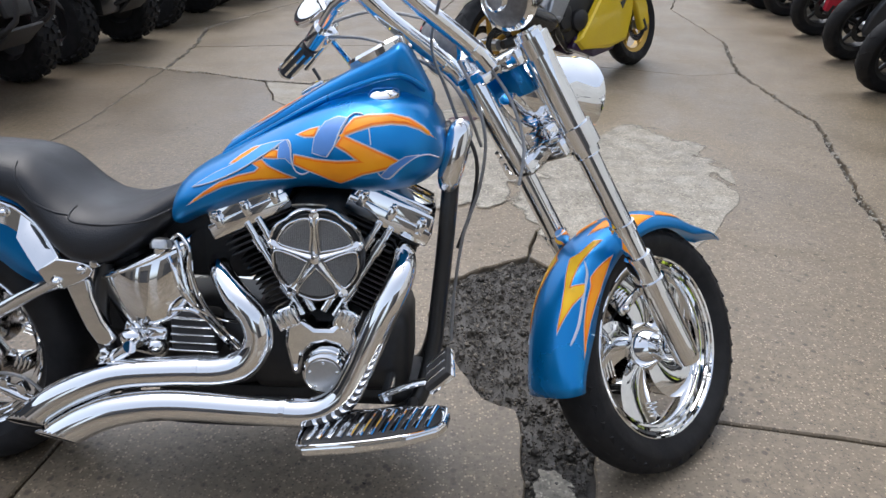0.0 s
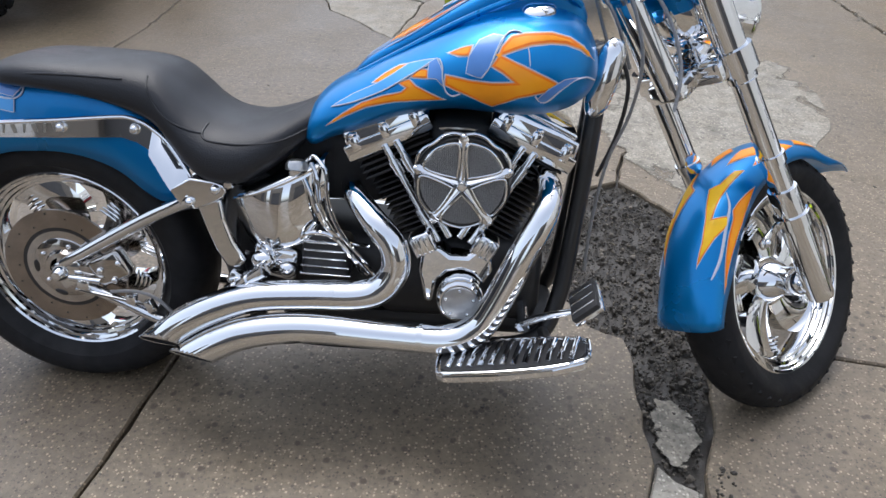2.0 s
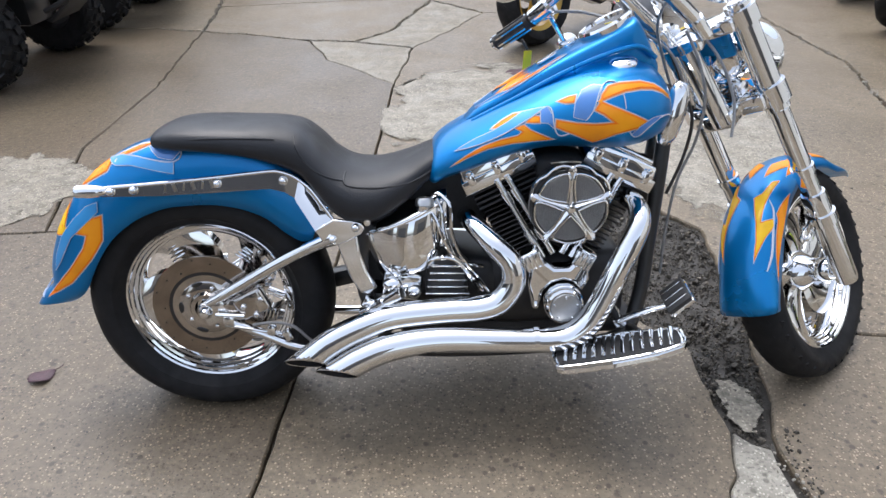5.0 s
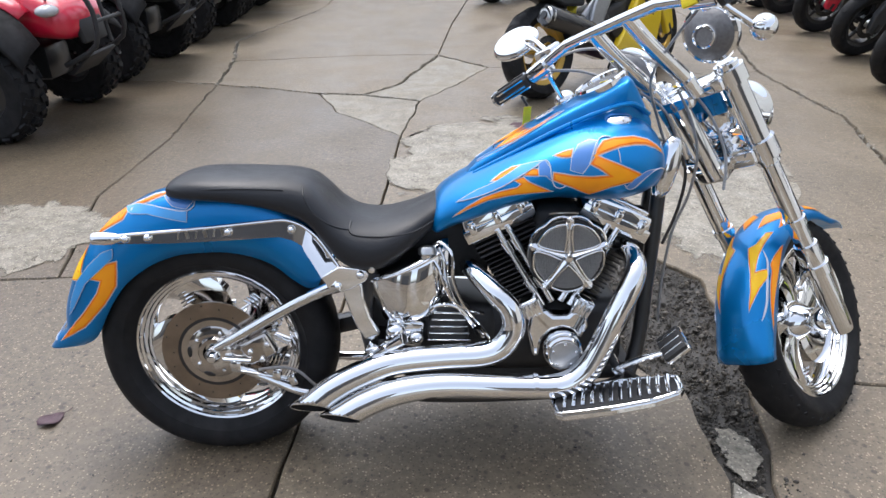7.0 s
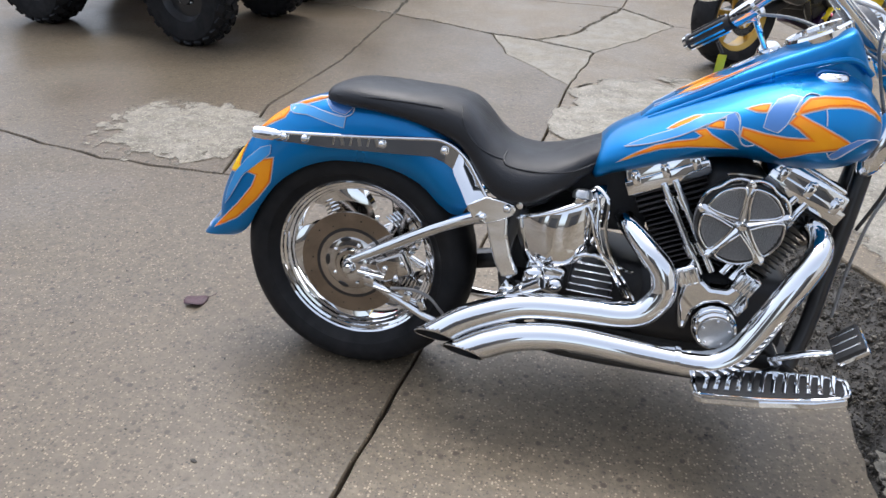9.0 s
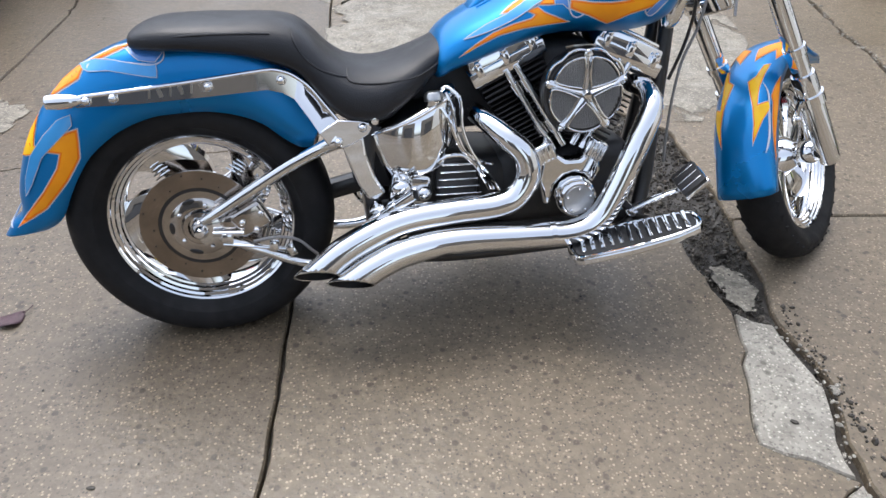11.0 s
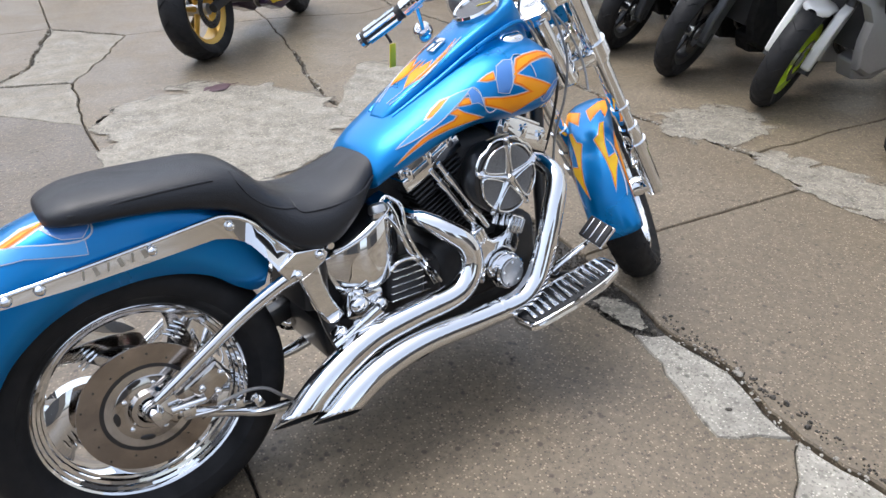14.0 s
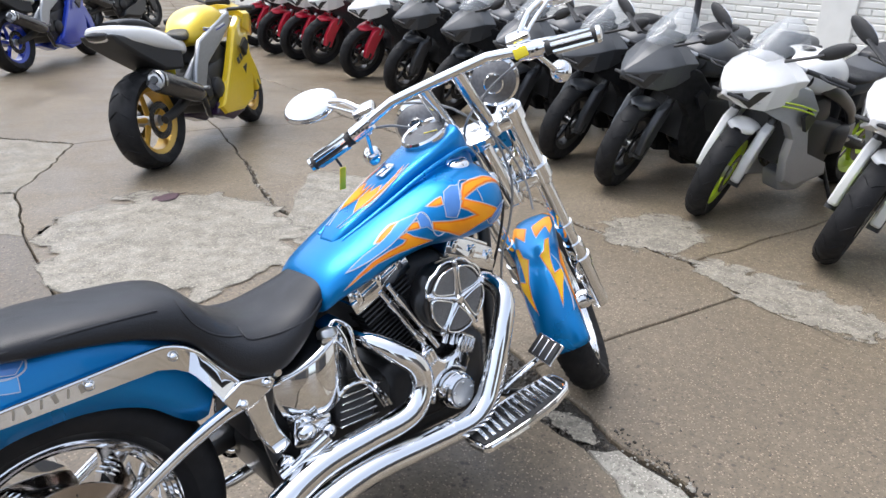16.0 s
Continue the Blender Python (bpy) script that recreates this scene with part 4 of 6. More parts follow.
# chrome oil tank with its filler, behind the engine
rows = []
for i in range(21):
    t = i / 20
    a = radians(-58 + 112 * t)
    top, low = Vector((0.408 + 0.206 * t, 0.506 + 0.090 * t)), Vector((0.454 + 0.156 * t, 0.378 + 0.052 * t))
    y = -0.060 - 0.098 * math.cos(a)
    at = lambda u, dy: (top.lerp(low, u).x, y + dy, top.lerp(low, u).y)
    rows.append([(top.x, 0.10, top.y), at(0, 0.012), at(0.02, 0.004), at(0.06, 0), at(0.35, -0.003), at(0.65, -0.003), at(0.94, 0), at(0.98, 0.004), at(1, 0.012), (low.x, 0.10, low.y)])
oil_tank = part("oil_tank", loft(rows), CHROME, bike, "mirror-bright curved chrome oil tank", sharp=40)
part("tank_seam", tube([(r[3][0], r[3][1] - 0.001, r[3][2]) for r in rows], 0.0035, 8, 1), CHROME, oil_tank)
part("filler_neck", rod((0.556, -0.128, 0.545), (0.561, -0.134, 0.580), 0.017, 24), CHROME, oil_tank)
part("filler_cap", lathe([(0.0, 0.016), (0.012, 0.015), (0.020, 0.011), (0.023, 0.004), (0.023, -0.006), (0.018, -0.008)], 32, pose(0.562, -0.136, 0.582, -18, 0, 0) @ pose(0, 0, 0, 90, 0, 0)), SATIN, oil_tank, "knurled filler cap")
for p in ([(0.576, -0.12, 0.588), (0.592, -0.12, 0.600), (0.610, -0.13, 0.590), (0.622, -0.14, 0.570), (0.624, -0.145, 0.512), (0.646, -0.148, 0.450), (0.689, -0.140, 0.386), (0.715, -0.130, 0.345)],
          [(0.578, -0.145, 0.560), (0.592, -0.156, 0.535), (0.604, -0.160, 0.500), (0.625, -0.155, 0.456), (0.668, -0.140, 0.424), (0.700, -0.12, 0.408)],
          [(0.590, -0.13, 0.590), (0.602, -0.14, 0.56), (0.610, -0.150, 0.50), (0.636, -0.15, 0.44), (0.672, -0.145, 0.392), (0.700, -0.135, 0.350)],
          [(0.566, -0.150, 0.432), (0.585, -0.156, 0.448), (0.625, -0.156, 0.446), (0.655, -0.15, 0.415), (0.690, -0.14, 0.352)]):
    part("oil_line", tube(p, 0.0048, 10, 5), CHROME, bike)
# black block added to keep the gap between seat and engine dark
part("seat_post_cover", box((0.20, 0.12, 0.20), (0.62, 0.03, 0.57), (0, 0, 0), 0.02), MATTE, bike, "black block filling the dark gap under the seat")
rib = part("gearbox_cover", box((0.105, 0.06, 0.10), (0.612, -0.115, 0.385), (0, 4, 0), 0.018, 3), FIN, bike, "black gearbox cover with chrome ribs")
for i in range(5):
    part("cover_rib", box((0.078 + 0.008 * (4 - i) * (i < 4), 0.012, 0.005), (0.612, -0.145, 0.350 + i * 0.0185), (0, 2, 0), 0.002), CHROME, rib)
part("gearbox_door", join(box((0.10, 0.04, 0.08), (0.50, -0.115, 0.365), (0, 12, 0), 0.015, 3), ball(0.026, (0.478, -0.14, 0.372), (1, 0.8, 0.9)), ball(0.02, (0.53, -0.14, 0.355))), CHROME, bike)
plate = [(0.344, 0.502), (0.398, 0.506), (0.402, 0.46), (0.416, 0.41), (0.440, 0.365), (0.420, 0.348), (0.396, 0.352), (0.376, 0.39), (0.360, 0.44)]
part("frame_plate", prism(plate, -0.140, -0.118), CHROME, bike, "curved chrome frame cover", bevel=0.006)

part("backbone", tube([(0.60, 0, 0.66), (0.80, 0, 0.715), (1.00, 0, 0.735), (1.16, 0, 0.80)], [0.05, 0.055, 0.055, 0.04], 14, 5, flat=0.8), BLACK, bike, "black frame backbone")
part("intake", join(box((0.13, 0.16, 0.16), (0.885, -0.02, 0.60), (0, 0, 0), 0.03, 3), rod((0.885, -0.05, 0.60), (0.885, -0.14, 0.59), 0.05, 20)), MATTE, bike, "black intake between the cylinders")
# another added black box, so no ground shows through behind the oil tank
part("battery_box", box((0.16, 0.20, 0.20), (0.46, 0.02, 0.45), (0, 10, 0), 0.02), MATTE, bike)
part("swingarm", join(box((0.30, 0.05, 0.05), (0.34, 0.10, 0.30), (0, -12, 0), 0.012), box((0.10, 0.22, 0.10), (0.44, 0.0, 0.29), (0, 0, 0), 0.02)), BLACK, bike)

# frame
for k in (1, -1):
    part("frame_tube", tube([(1.155, k * 0.02, 0.77), (1.150, k * 0.034, 0.66), (1.135, k * 0.050, 0.48), (1.11, k * 0.080, 0.28), (1.05, k * 0.115, 0.195), (0.85, k * 0.125, 0.18), (0.52, k * 0.125, 0.185), (0.44, k * 0.12, 0.25), (0.40, k * 0.115, 0.40), (0.42, k * 0.10, 0.53)], 0.019, 14, 6), BLACK, bike, "black frame tube")
    part("upper_strut", tube([(0.010, k * 0.112, 0.322), (0.05, k * 0.114, 0.344), (0.12, k * 0.116, 0.385), (0.22, k * 0.120, 0.442), (0.30, k * 0.132, 0.483), (0.345, k * 0.144, 0.503)], [0.008, 0.011, 0.012, 0.013, 0.013, 0.016], 14, 6, flat=1.2), CHROME, bike, "chrome swingarm strut")
    part("lower_strut", tube([(0.045, k * 0.114, 0.281), (0.07, k * 0.116, 0.268), (0.144, k * 0.116, 0.233), (0.234, k * 0.116, 0.192), (0.36, k * 0.112, 0.180), (0.46, k * 0.110, 0.20)], [0.010, 0.012, 0.0125, 0.0125, 0.014, 0.02], 14, 6), CHROME, bike, "chrome swingarm strut")
    part("axle_plate", box((0.070, 0.014, 0.062), (0.022, k * 0.104, 0.298), (0, -24, 0), 0.006), CHROME, bike)
    part("axle_nut", lathe([(0, -0.030), (0.010, -0.028), (0.018, -0.016), (0.021, -0.006), (0.021, 0.01)], 6 if k > 0 else 24, pose(0.0, k * 0.100, 0.298, 0, 0, 0 if k < 0 else 180)), CHROME, bike, "chrome axle nut")
part("axle_ribs", join(*[lathe([(0.0215, -0.010 + i * 0.006), (0.023, -0.008 + i * 0.006), (0.0215, -0.006 + i * 0.006)], 24, pose(0, -0.100, 0.298)) for i in range(3)]), CHROME, bike)
cal = part("rear_caliper", join(box((0.085, 0.040, 0.070), (0.118, -0.100, 0.318), (0, -26, 0), 0.012, 3), box((0.045, 0.036, 0.040), (0.072, -0.100, 0.312), (0, -26, 0), 0.008)), CARRIER, bike, "grey steel brake caliper with chrome screws")
for dx, dz in ((0.0, 0.0), (0.045, 0.020), (0.03, -0.022)):
    part("caliper_screw", ball(0.008, (0.10 + dx, -0.122, 0.315 + dz), (1, 0.8, 1), 10, 6), CHROME, cal)
part("adjuster", join(rod((0.05, -0.128, 0.268), (0.19, -0.126, 0.240), 0.0045, 10), box((0.028, 0.02, 0.022), (0.062, -0.125, 0.283), (0, 10, 0), 0.004), box((0.022, 0.02, 0.024), (0.165, -0.125, 0.252), (0, 10, 0), 0.004), rod((0.03, -0.125, 0.296), (0.10, -0.125, 0.290), 0.007, 12), box((0.02, 0.018, 0.03), (0.205, -0.125, 0.236), (0, -20, 0), 0.004)), CHROME, bike)
part("brake_hose", tube([(0.12, -0.128, 0.268), (0.18, -0.135, 0.276), (0.225, -0.135, 0.262), (0.262, -0.132, 0.222), (0.30, -0.12, 0.195), (0.40, -0.105, 0.22)], 0.004, 8, 6), CABLE, bike)
part("passenger_peg", join(rod((0.425, -0.16, 0.315), (0.500, -0.20, 0.380), 0.014, 14), rod((0.405, -0.150, 0.300), (0.425, -0.16, 0.315), 0.019, 14), rod((0.452, -0.173, 0.338), (0.462, -0.178, 0.346), 0.019, 14), box((0.03, 0.03, 0.03), (0.415, -0.14, 0.33), (0, 30, 0), 0.006)), CHROME, bike, "folded chrome passenger footrest")
part("side_stand", tube([(0.72, 0.12, 0.17), (0.76, 0.20, 0.08), (0.80, 0.27, -0.045)], [0.012, 0.011, 0.016], 12, 4), CHROME, bike)
part("primary_case", box((0.62, 0.07, 0.20), (0.68, 0.155, 0.30), (0, 4, 0), 0.05, 4), CHROME, bike)

# footboard, brake pedal
BOARD = pose(1.010, -0.272, 0.258, 0, -13.5, -7)
outl = [(-0.150, 0.040), (-0.155, 0.0), (-0.148, -0.040), (-0.130, -0.052), (-0.02, -0.060), (0.08, -0.056), (0.138, -0.040), (0.150, -0.020), (0.150, 0.015), (0.138, 0.034), (0.06, 0.046), (-0.05, 0.052), (-0.132, 0.052)]


def plan_plate(o, z0, z1):
    b = prism(o, z0, z1)
    b.transform(Matrix(((1, 0, 0, 0), (0, 0, 1, 0), (0, 1, 0, 0), (0, 0, 0, 1))))
    return b


board = part("footboard", plan_plate([(x * 1.03, y * 1.12) for x, y in outl], -0.018, 0.0), CHROME, bike, "chrome footboard with rubber strips", m=BOARD, bevel=0.004, smooth=False)
part("board_rubber", plan_plate([(x * 0.95, y * 0.95) for x, y in outl], 0.0, 0.004), MATTE, board, m=BOARD)
part("board_rim", tube([(x * 1.0, y * 1.05, 0.003) for x, y in outl + outl[:1]], 0.0035, 8, 3), CHROME, board, m=BOARD)
for i in range(12):
    x = -0.122 + i * 0.0222
    part("strip", tube([(x + 0.006, 0.041 - abs(i - 5) * 0.001, 0.006), (x, 0, 0.007), (x - 0.005, -0.046 + abs(i - 6) * 0.0012, 0.006)], 0.0062, 8, 4, flat=0.7), CHROME, board, m=BOARD)
part("board_bracket", rod((0.93, -0.13, 0.215), (0.95, -0.25, 0.240), 0.012, 12), BLACK, bike)
part("board_bracket", rod((1.08, -0.13, 0.23), (1.08, -0.25, 0.270), 0.012, 12), BLACK, bike)
part("brake_arm", join(tube([(1.02, -0.20, 0.285), (1.08, -0.225, 0.325), (1.13, -0.235, 0.345), (1.165, -0.245, 0.372)], [0.013, 0.012, 0.010, 0.009], 12, 5, flat=0.6), rod((1.03, -0.12, 0.285), (1.03, -0.215, 0.288), 0.013, 12)), CHROME, bike, "chrome brake pedal arm")
PED = pose(1.146, -0.256, 0.374, 22, -46, -14)
ped = part("brake_pedal", box((0.066, 0.078, 0.012), (0, 0, 0), (0, 0, 0), 0.004), CHROME, bike, "brake pedal with black rubber pad", m=PED)
part("pedal_rubber", box((0.062, 0.074, 0.012), (0, 0, 0.010), (0, 0, 0), 0.003), MATTE, ped, m=PED)
for i in range(3):
    part("pedal_rib", box((0.052, 0.0045, 0.004), (0, -0.022 + i * 0.022, 0.0168), (0, 0, 0), 0.001), CHROME, ped, m=PED)

# neck, horn cover and lower front
part("neck", rod(FORK0 @ Vector((0, 0, 0.86)), FORK0 @ Vector((0, 0, 1.07)), 0.027, 24), CHROME, bike)
part("neck_cover", tube([(1.143, -0.052, 0.690), (1.149, -0.058, 0.715), (1.160, -0.060, 0.765), (1.172, -0.054, 0.815), (1.178, -0.048, 0.835)], [0.013, 0.025, 0.028, 0.025, 0.014], 18, 6, flat=0.8), CHROME, bike, "chrome neck cover")
part("coil_cover", box((0.035, 0.05, 0.07), (1.160, 0.0, 0.79), (0, -16, 0), 0.012, 3), BLACK, bike)
for p, mt, r in (([(1.165, -0.070, 0.955), (1.200, -0.080, 0.885), (1.222, -0.085, 0.80), (1.212, -0.08, 0.70), (1.182, -0.07, 0.60), (1.165, -0.075, 0.47), (1.16, -0.085, 0.36)], CABLE, 0.0036),
                 ([(1.165, -0.05, 0.84), (1.205, -0.06, 0.76), (1.20, -0.05, 0.66), (1.17, -0.04, 0.56)], BLACK, 0.0042)):
    part("front_hose", tube(p, r, 10, 6), mt, bike)

# fork, in its own axes: forward, left, along the steering axis
def leg_at(s, k, dx=0.0, dy=0.0):
    """A point on the axis of a fork leg, s along the steering axis."""
    return Vector((0.074 + 0.0365 * (s - 0.305) + dx, k * (0.102 - 0.003 * (s - 0.305) + dy), s))


def leg_rod(s0, s1, r, k, r2=None):
    return rod(leg_at(s0, k), leg_at(s1, k), r, 24, r2)


for k in (-1, 1):
    leg = part("fork_leg", tube([leg_at(0.288, k), leg_at(0.30, k), leg_at(0.545, k), leg_at(0.56, k)], [0.020, 0.030, 0.032, 0.026], 24, 6), CHROME, bike, "chrome fork leg", m=FORK)
    part("fork_tube", leg_rod(0.55, 0.88, 0.0245, k), CHROME, leg, m=FORK)
    part("fork_cover", tube([leg_at(0.83, k), leg_at(0.845, k), leg_at(1.085, k), leg_at(1.10, k)], [0.027, 0.031, 0.031, 0.029], 24, 4), CHROME, leg, m=FORK)
    part("fork_cap", leg_rod(1.095, 1.112, 0.021, k), CHROME, leg, m=FORK)
    part("leg_collar", leg_rod(0.630, 0.650, 0.029, k), CHROME, leg, m=FORK)
    part("axle_boss", rod((0.068, k * 0.072, 0.313), (0.068, k * 0.112, 0.313), 0.021, 24), CHROME, leg, m=FORK)
    part("fender_clamp", join(leg_rod(0.475, 0.505, 0.037, k), box((0.11, 0.010, 0.020), leg_at(0.49, k, -0.05, -0.022), (0, 0, 0), 0.004), ball(0.009, leg_at(0.49, k, -0.09, -0.014), (1, 1, 1), 12, 8)), CHROME, leg, m=FORK)
part("front_axle", rod((0.080, -0.112, 0.310), (0.080, 0.124, 0.310), 0.012, 16), CHROME, bike, m=FORK)
for s, t in ((0.868, 0.042), (1.075, 0.034)):
    x, y = leg_at(s, 1).x, leg_at(s, 1).y
    part("triple_clamp", join(box((0.075, y * 2, t), (x - 0.020, 0, s), (0, 0, 0), 0.008), rod((x, -y, s - t * 0.6), (x, -y, s + t * 0.6), 0.039, 28), rod((x, y, s - t * 0.6), (x, y, s + t * 0.6), 0.039, 28),
                              box((0.09, 0.08, t), (x - 0.065, 0, s), (0, 0, 0), 0.008)), CHROME, bike, "chrome fork clamp", m=FORK)
part("fork_shroud", box((0.02, 0.14, 0.07), (0.075, 0, 1.03), (0, 0, 0), 0.006), BLUE, bike, "blue box between the fork legs", m=FORK)
part("front_caliper", join(box((0.06, 0.045, 0.10), (0.00, 0.070, 0.405), (0, 18, 0), 0.012, 3), ball(0.022, (-0.02, 0.05, 0.42)), ball(0.02, (0.0, 0.05, 0.37))), CHROME, bike, m=FORK)

# front fender round the front wheel
def guard_at(a):
    """Radius, depth of the skirt and half width of the front mudguard at the angle a, in degrees round the wheel."""
    r = 0.334 + 0.022 * min(1, max(0, a - 112) / 55) + 0.008 * max(0, a - 176) / 15 + 0.066 * (max(0, 66 - a) / 26) ** 1.6
    skirt = 0.046 + 0.038 * min(1, max(0, 190 - a) / 22) - 0.046 * max(0, 158 - a) / 96
    skirt = max(0.014, skirt - 0.024 * max(0, 62 - a) / 20)
    hw = 0.078 - 0.006 * (191 - a) / 151 - 0.034 * (max(0, 66 - a) / 26) ** 2
    return r, skirt, hw


rows = []
for i in range(46):
    a = 191 - 151 * i / 45
    r, skirt, hw = guard_at(a)
    u, v = math.cos(radians(a)), math.sin(radians(a))
    rows.append(fender_ring((FRONT[0] + r * u, FRONT[2] + r * v), (FRONT[0] + (r - skirt) * u, FRONT[2] + (r - skirt) * v), hw, 2.6, 22))
front_fender = part("front_fender", loft(rows, closed=False), BLUE, bike, "glossy blue front mudguard with yellow and orange flames", m=STEERED @ Matrix.Translation((0, FRONT[1], 0)), sharp=80)
front_fender.modifiers.new("thick", "SOLIDIFY").thickness = 0.004

# headlamp
hl = part("headlamp", lathe([(0.0, -0.135), (0.034, -0.128), (0.062, -0.098), (0.079, -0.05), (0.086, 0.0), (0.087, 0.055), (0.091, 0.065), (0.091, 0.085), (0.082, 0.092)], 48, pose(1.414, 0, 0.903, 0, 0, -90)), CHROME, bike, "chrome bullet headlamp", m=STEERED)
part("lens", lathe([(0.0, 0.105), (0.04, 0.100), (0.07, 0.090), (0.084, 0.080)], 40, pose(1.414, 0, 0.903, 0, 0, -90)), GLASS, hl, m=STEERED)
part("lamp_bracket", box((0.06, 0.07, 0.03), (1.385, 0, 0.815), (0, -30, 0), 0.008), CHROME, hl, m=STEERED)

# handlebar, grips, levers, mirrors
BAR = FORK @ Matrix.Translation((0.016, 0, -0.004))
bar = part("handlebar", tube([(-0.150, 0.385, 1.302), (-0.132, 0.28, 1.315), (-0.122, 0.15, 1.347), (-0.12, 0.10, 1.352), (-0.12, -0.10, 1.352), (-0.122, -0.15, 1.347), (-0.132, -0.28, 1.315), (-0.150, -0.385, 1.302)], 0.0135, 18, 8), CHROME, bike, "wide chrome handlebar turned to its stop", m=BAR)
for k in (1, -1):
    part("riser", tube([(0.0, k * 0.048, 1.09), (-0.02, k * 0.048, 1.15), (-0.085, k * 0.048, 1.27), (-0.118, k * 0.048, 1.352)], [0.020, 0.019, 0.018, 0.019], 16, 6), CHROME, bar, "chrome riser", m=BAR)
    part("riser_ring", rod((-0.012, k * 0.048, 1.125), (-0.018, k * 0.048, 1.14), 0.023, 20), CHROME, bar, m=BAR)
    g0, g1 = Vector((-0.134, k * 0.270, 1.316)), Vector((-0.152, k * 0.392, 1.301))
    grip = part("grip", tube([g0, g0.lerp(g1, 0.08), g0.lerp(g1, 0.92), g1], [0.020, 0.0175, 0.0175, 0.0205], 20, 4), MATTE, bar, "black rubber grip with chrome strips", m=BAR)
    for j in range(6):
        a = 2 * math.pi * j / 6 + 0.4
        o = Vector((math.cos(a), 0, math.sin(a))) * 0.017
        part("grip_strip", tube([g0.lerp(g1, 0.10) + o, g0.lerp(g1, 0.88) + o], 0.0052, 6, 1), CHROME, grip, m=BAR)
    part("grip_end", tube([g0.lerp(g1, 0.97), g0.lerp(g1, 1.04), g0.lerp(g1, 1.07)], [0.021, 0.020, 0.010], 18, 2), CHROME, grip, m=BAR)
    sw = part("switch_housing", join(tube([(-0.126, k * 0.205, 1.331), (-0.131, k * 0.262, 1.318)], 0.021, 18, 1), box((0.04, 0.045, 0.03), (-0.11, k * 0.236, 1.312), (0, 0, 0), 0.008)), CHROME, bar, m=BAR)
    for j in range(4):
        part("switch_button", box((0.006, 0.007, 0.007), (-0.150, k * (0.214 + j * 0.012), 1.330), (0, 0, 0), 0.002), MATTE, sw, m=BAR)
    part("master_cylinder", box((0.05, 0.06, 0.026), (-0.09, k * 0.215, 1.350), (0, 0, 0), 0.008), CHROME, bar, m=BAR)
    part("lever", tube([(-0.08, k * 0.225, 1.325), (-0.070, k * 0.27, 1.310), (-0.085, k * 0.34, 1.295), (-0.095, k * 0.40, 1.283)], [0.008, 0.008, 0.007, 0.009], 10, 5, flat=0.6), CHROME, bar, m=BAR)
    arm = part("mirror_arm", tube([(-0.085, k * 0.225, 1.36), (-0.06, k * 0.26, 1.385), (-0.035, k * 0.30, 1.392)], [0.007, 0.006, 0.008], 10, 5), CHROME, bar, m=BAR)
    part("arm_second", tube([(-0.085, k * 0.240, 1.352), (-0.055, k * 0.28, 1.370), (-0.030, k * 0.315, 1.382)], 0.005, 10, 5), CHROME, arm, m=BAR)
    part("signal_stalk", rod((-0.10, k * 0.24, 1.30), (-0.065, k * 0.268, 1.222), 0.007, 10), CHROME, bar, m=BAR)
    part("front_signal", ball(0.028, (-0.045, k * 0.279, 1.201), (1.15, 1, 1), 24, 14), CHROME, bar, "chrome ball turn signal", m=BAR)
for k in (1, -1):
    ml = BAR @ pose(-0.010, k * 0.365, 1.392) @ Matrix.Rotation(radians(56), 4, "Y") @ Matrix.Rotation(radians(k * 8), 4, "Z")
    mh = part("mirror_housing", ball(1.0, (0, 0, 0), (0.018, 0.078, 0.051), 32, 18), CHROME, bar, "oval chrome mirror", m=ml)
    part("mirror_glass", ball(1.0, (-0.009, 0, 0), (0.010, 0.072, 0.046), 32, 18), MIRROR, mh, m=ml)
    ds = BAR @ pose(0.085, k * 0.125 + 0.028, 1.195 - (0.028 if k > 0 else 0)) @ Matrix.Rotation(radians(12), 4, "Y") @ pose(0, 0, 0, 0, 0, -90)
    spot = part("spot_lamp", lathe([(0.0, -0.030), (0.020, -0.030), (0.022, -0.034), (0.027, -0.034), (0.029, -0.028), (0.050, -0.020), (0.064, -0.004), (0.068, 0.004), (0.068, 0.016), (0.060, 0.020)], 40, ds), LAMPBACK, bar, "round grey spot lamp with a chrome rim")
    part("spot_rim", lathe([(0.063, -0.006), (0.071, -0.002), (0.073, 0.008), (0.070, 0.018), (0.062, 0.021)], 40, ds), CHROME, spot)
    part("spot_ring", lathe([(0.021, -0.031), (0.024, -0.036), (0.028, -0.035), (0.030, -0.028)], 32, ds), CHROME, spot)
    part("spot_lens", lathe([(0, 0.024), (0.03, 0.022), (0.060, 0.016)], 32, ds), LENS, spot)
part("tag_cord", tube([(-0.115, 0.345, 1.275), (-0.115, 0.345, 1.245)], 0.004, 8, 1), BLACK, bar, m=BAR)
part("yellow_band", box((0.012, 0.034, 0.026), (-0.147, -0.212, 1.338), (0, 30, 0), 0.003), YTAG, bar, m=BAR)
tagp = BAR @ Vector((-0.115, 0.345, 1.245))
part("price_tag", box((0.022, 0.003, 0.062), (tagp.x, tagp.y, tagp.z - 0.033), (10, 0, 12), 0.002), YTAG, bar, "yellow key tag hanging from the grip")
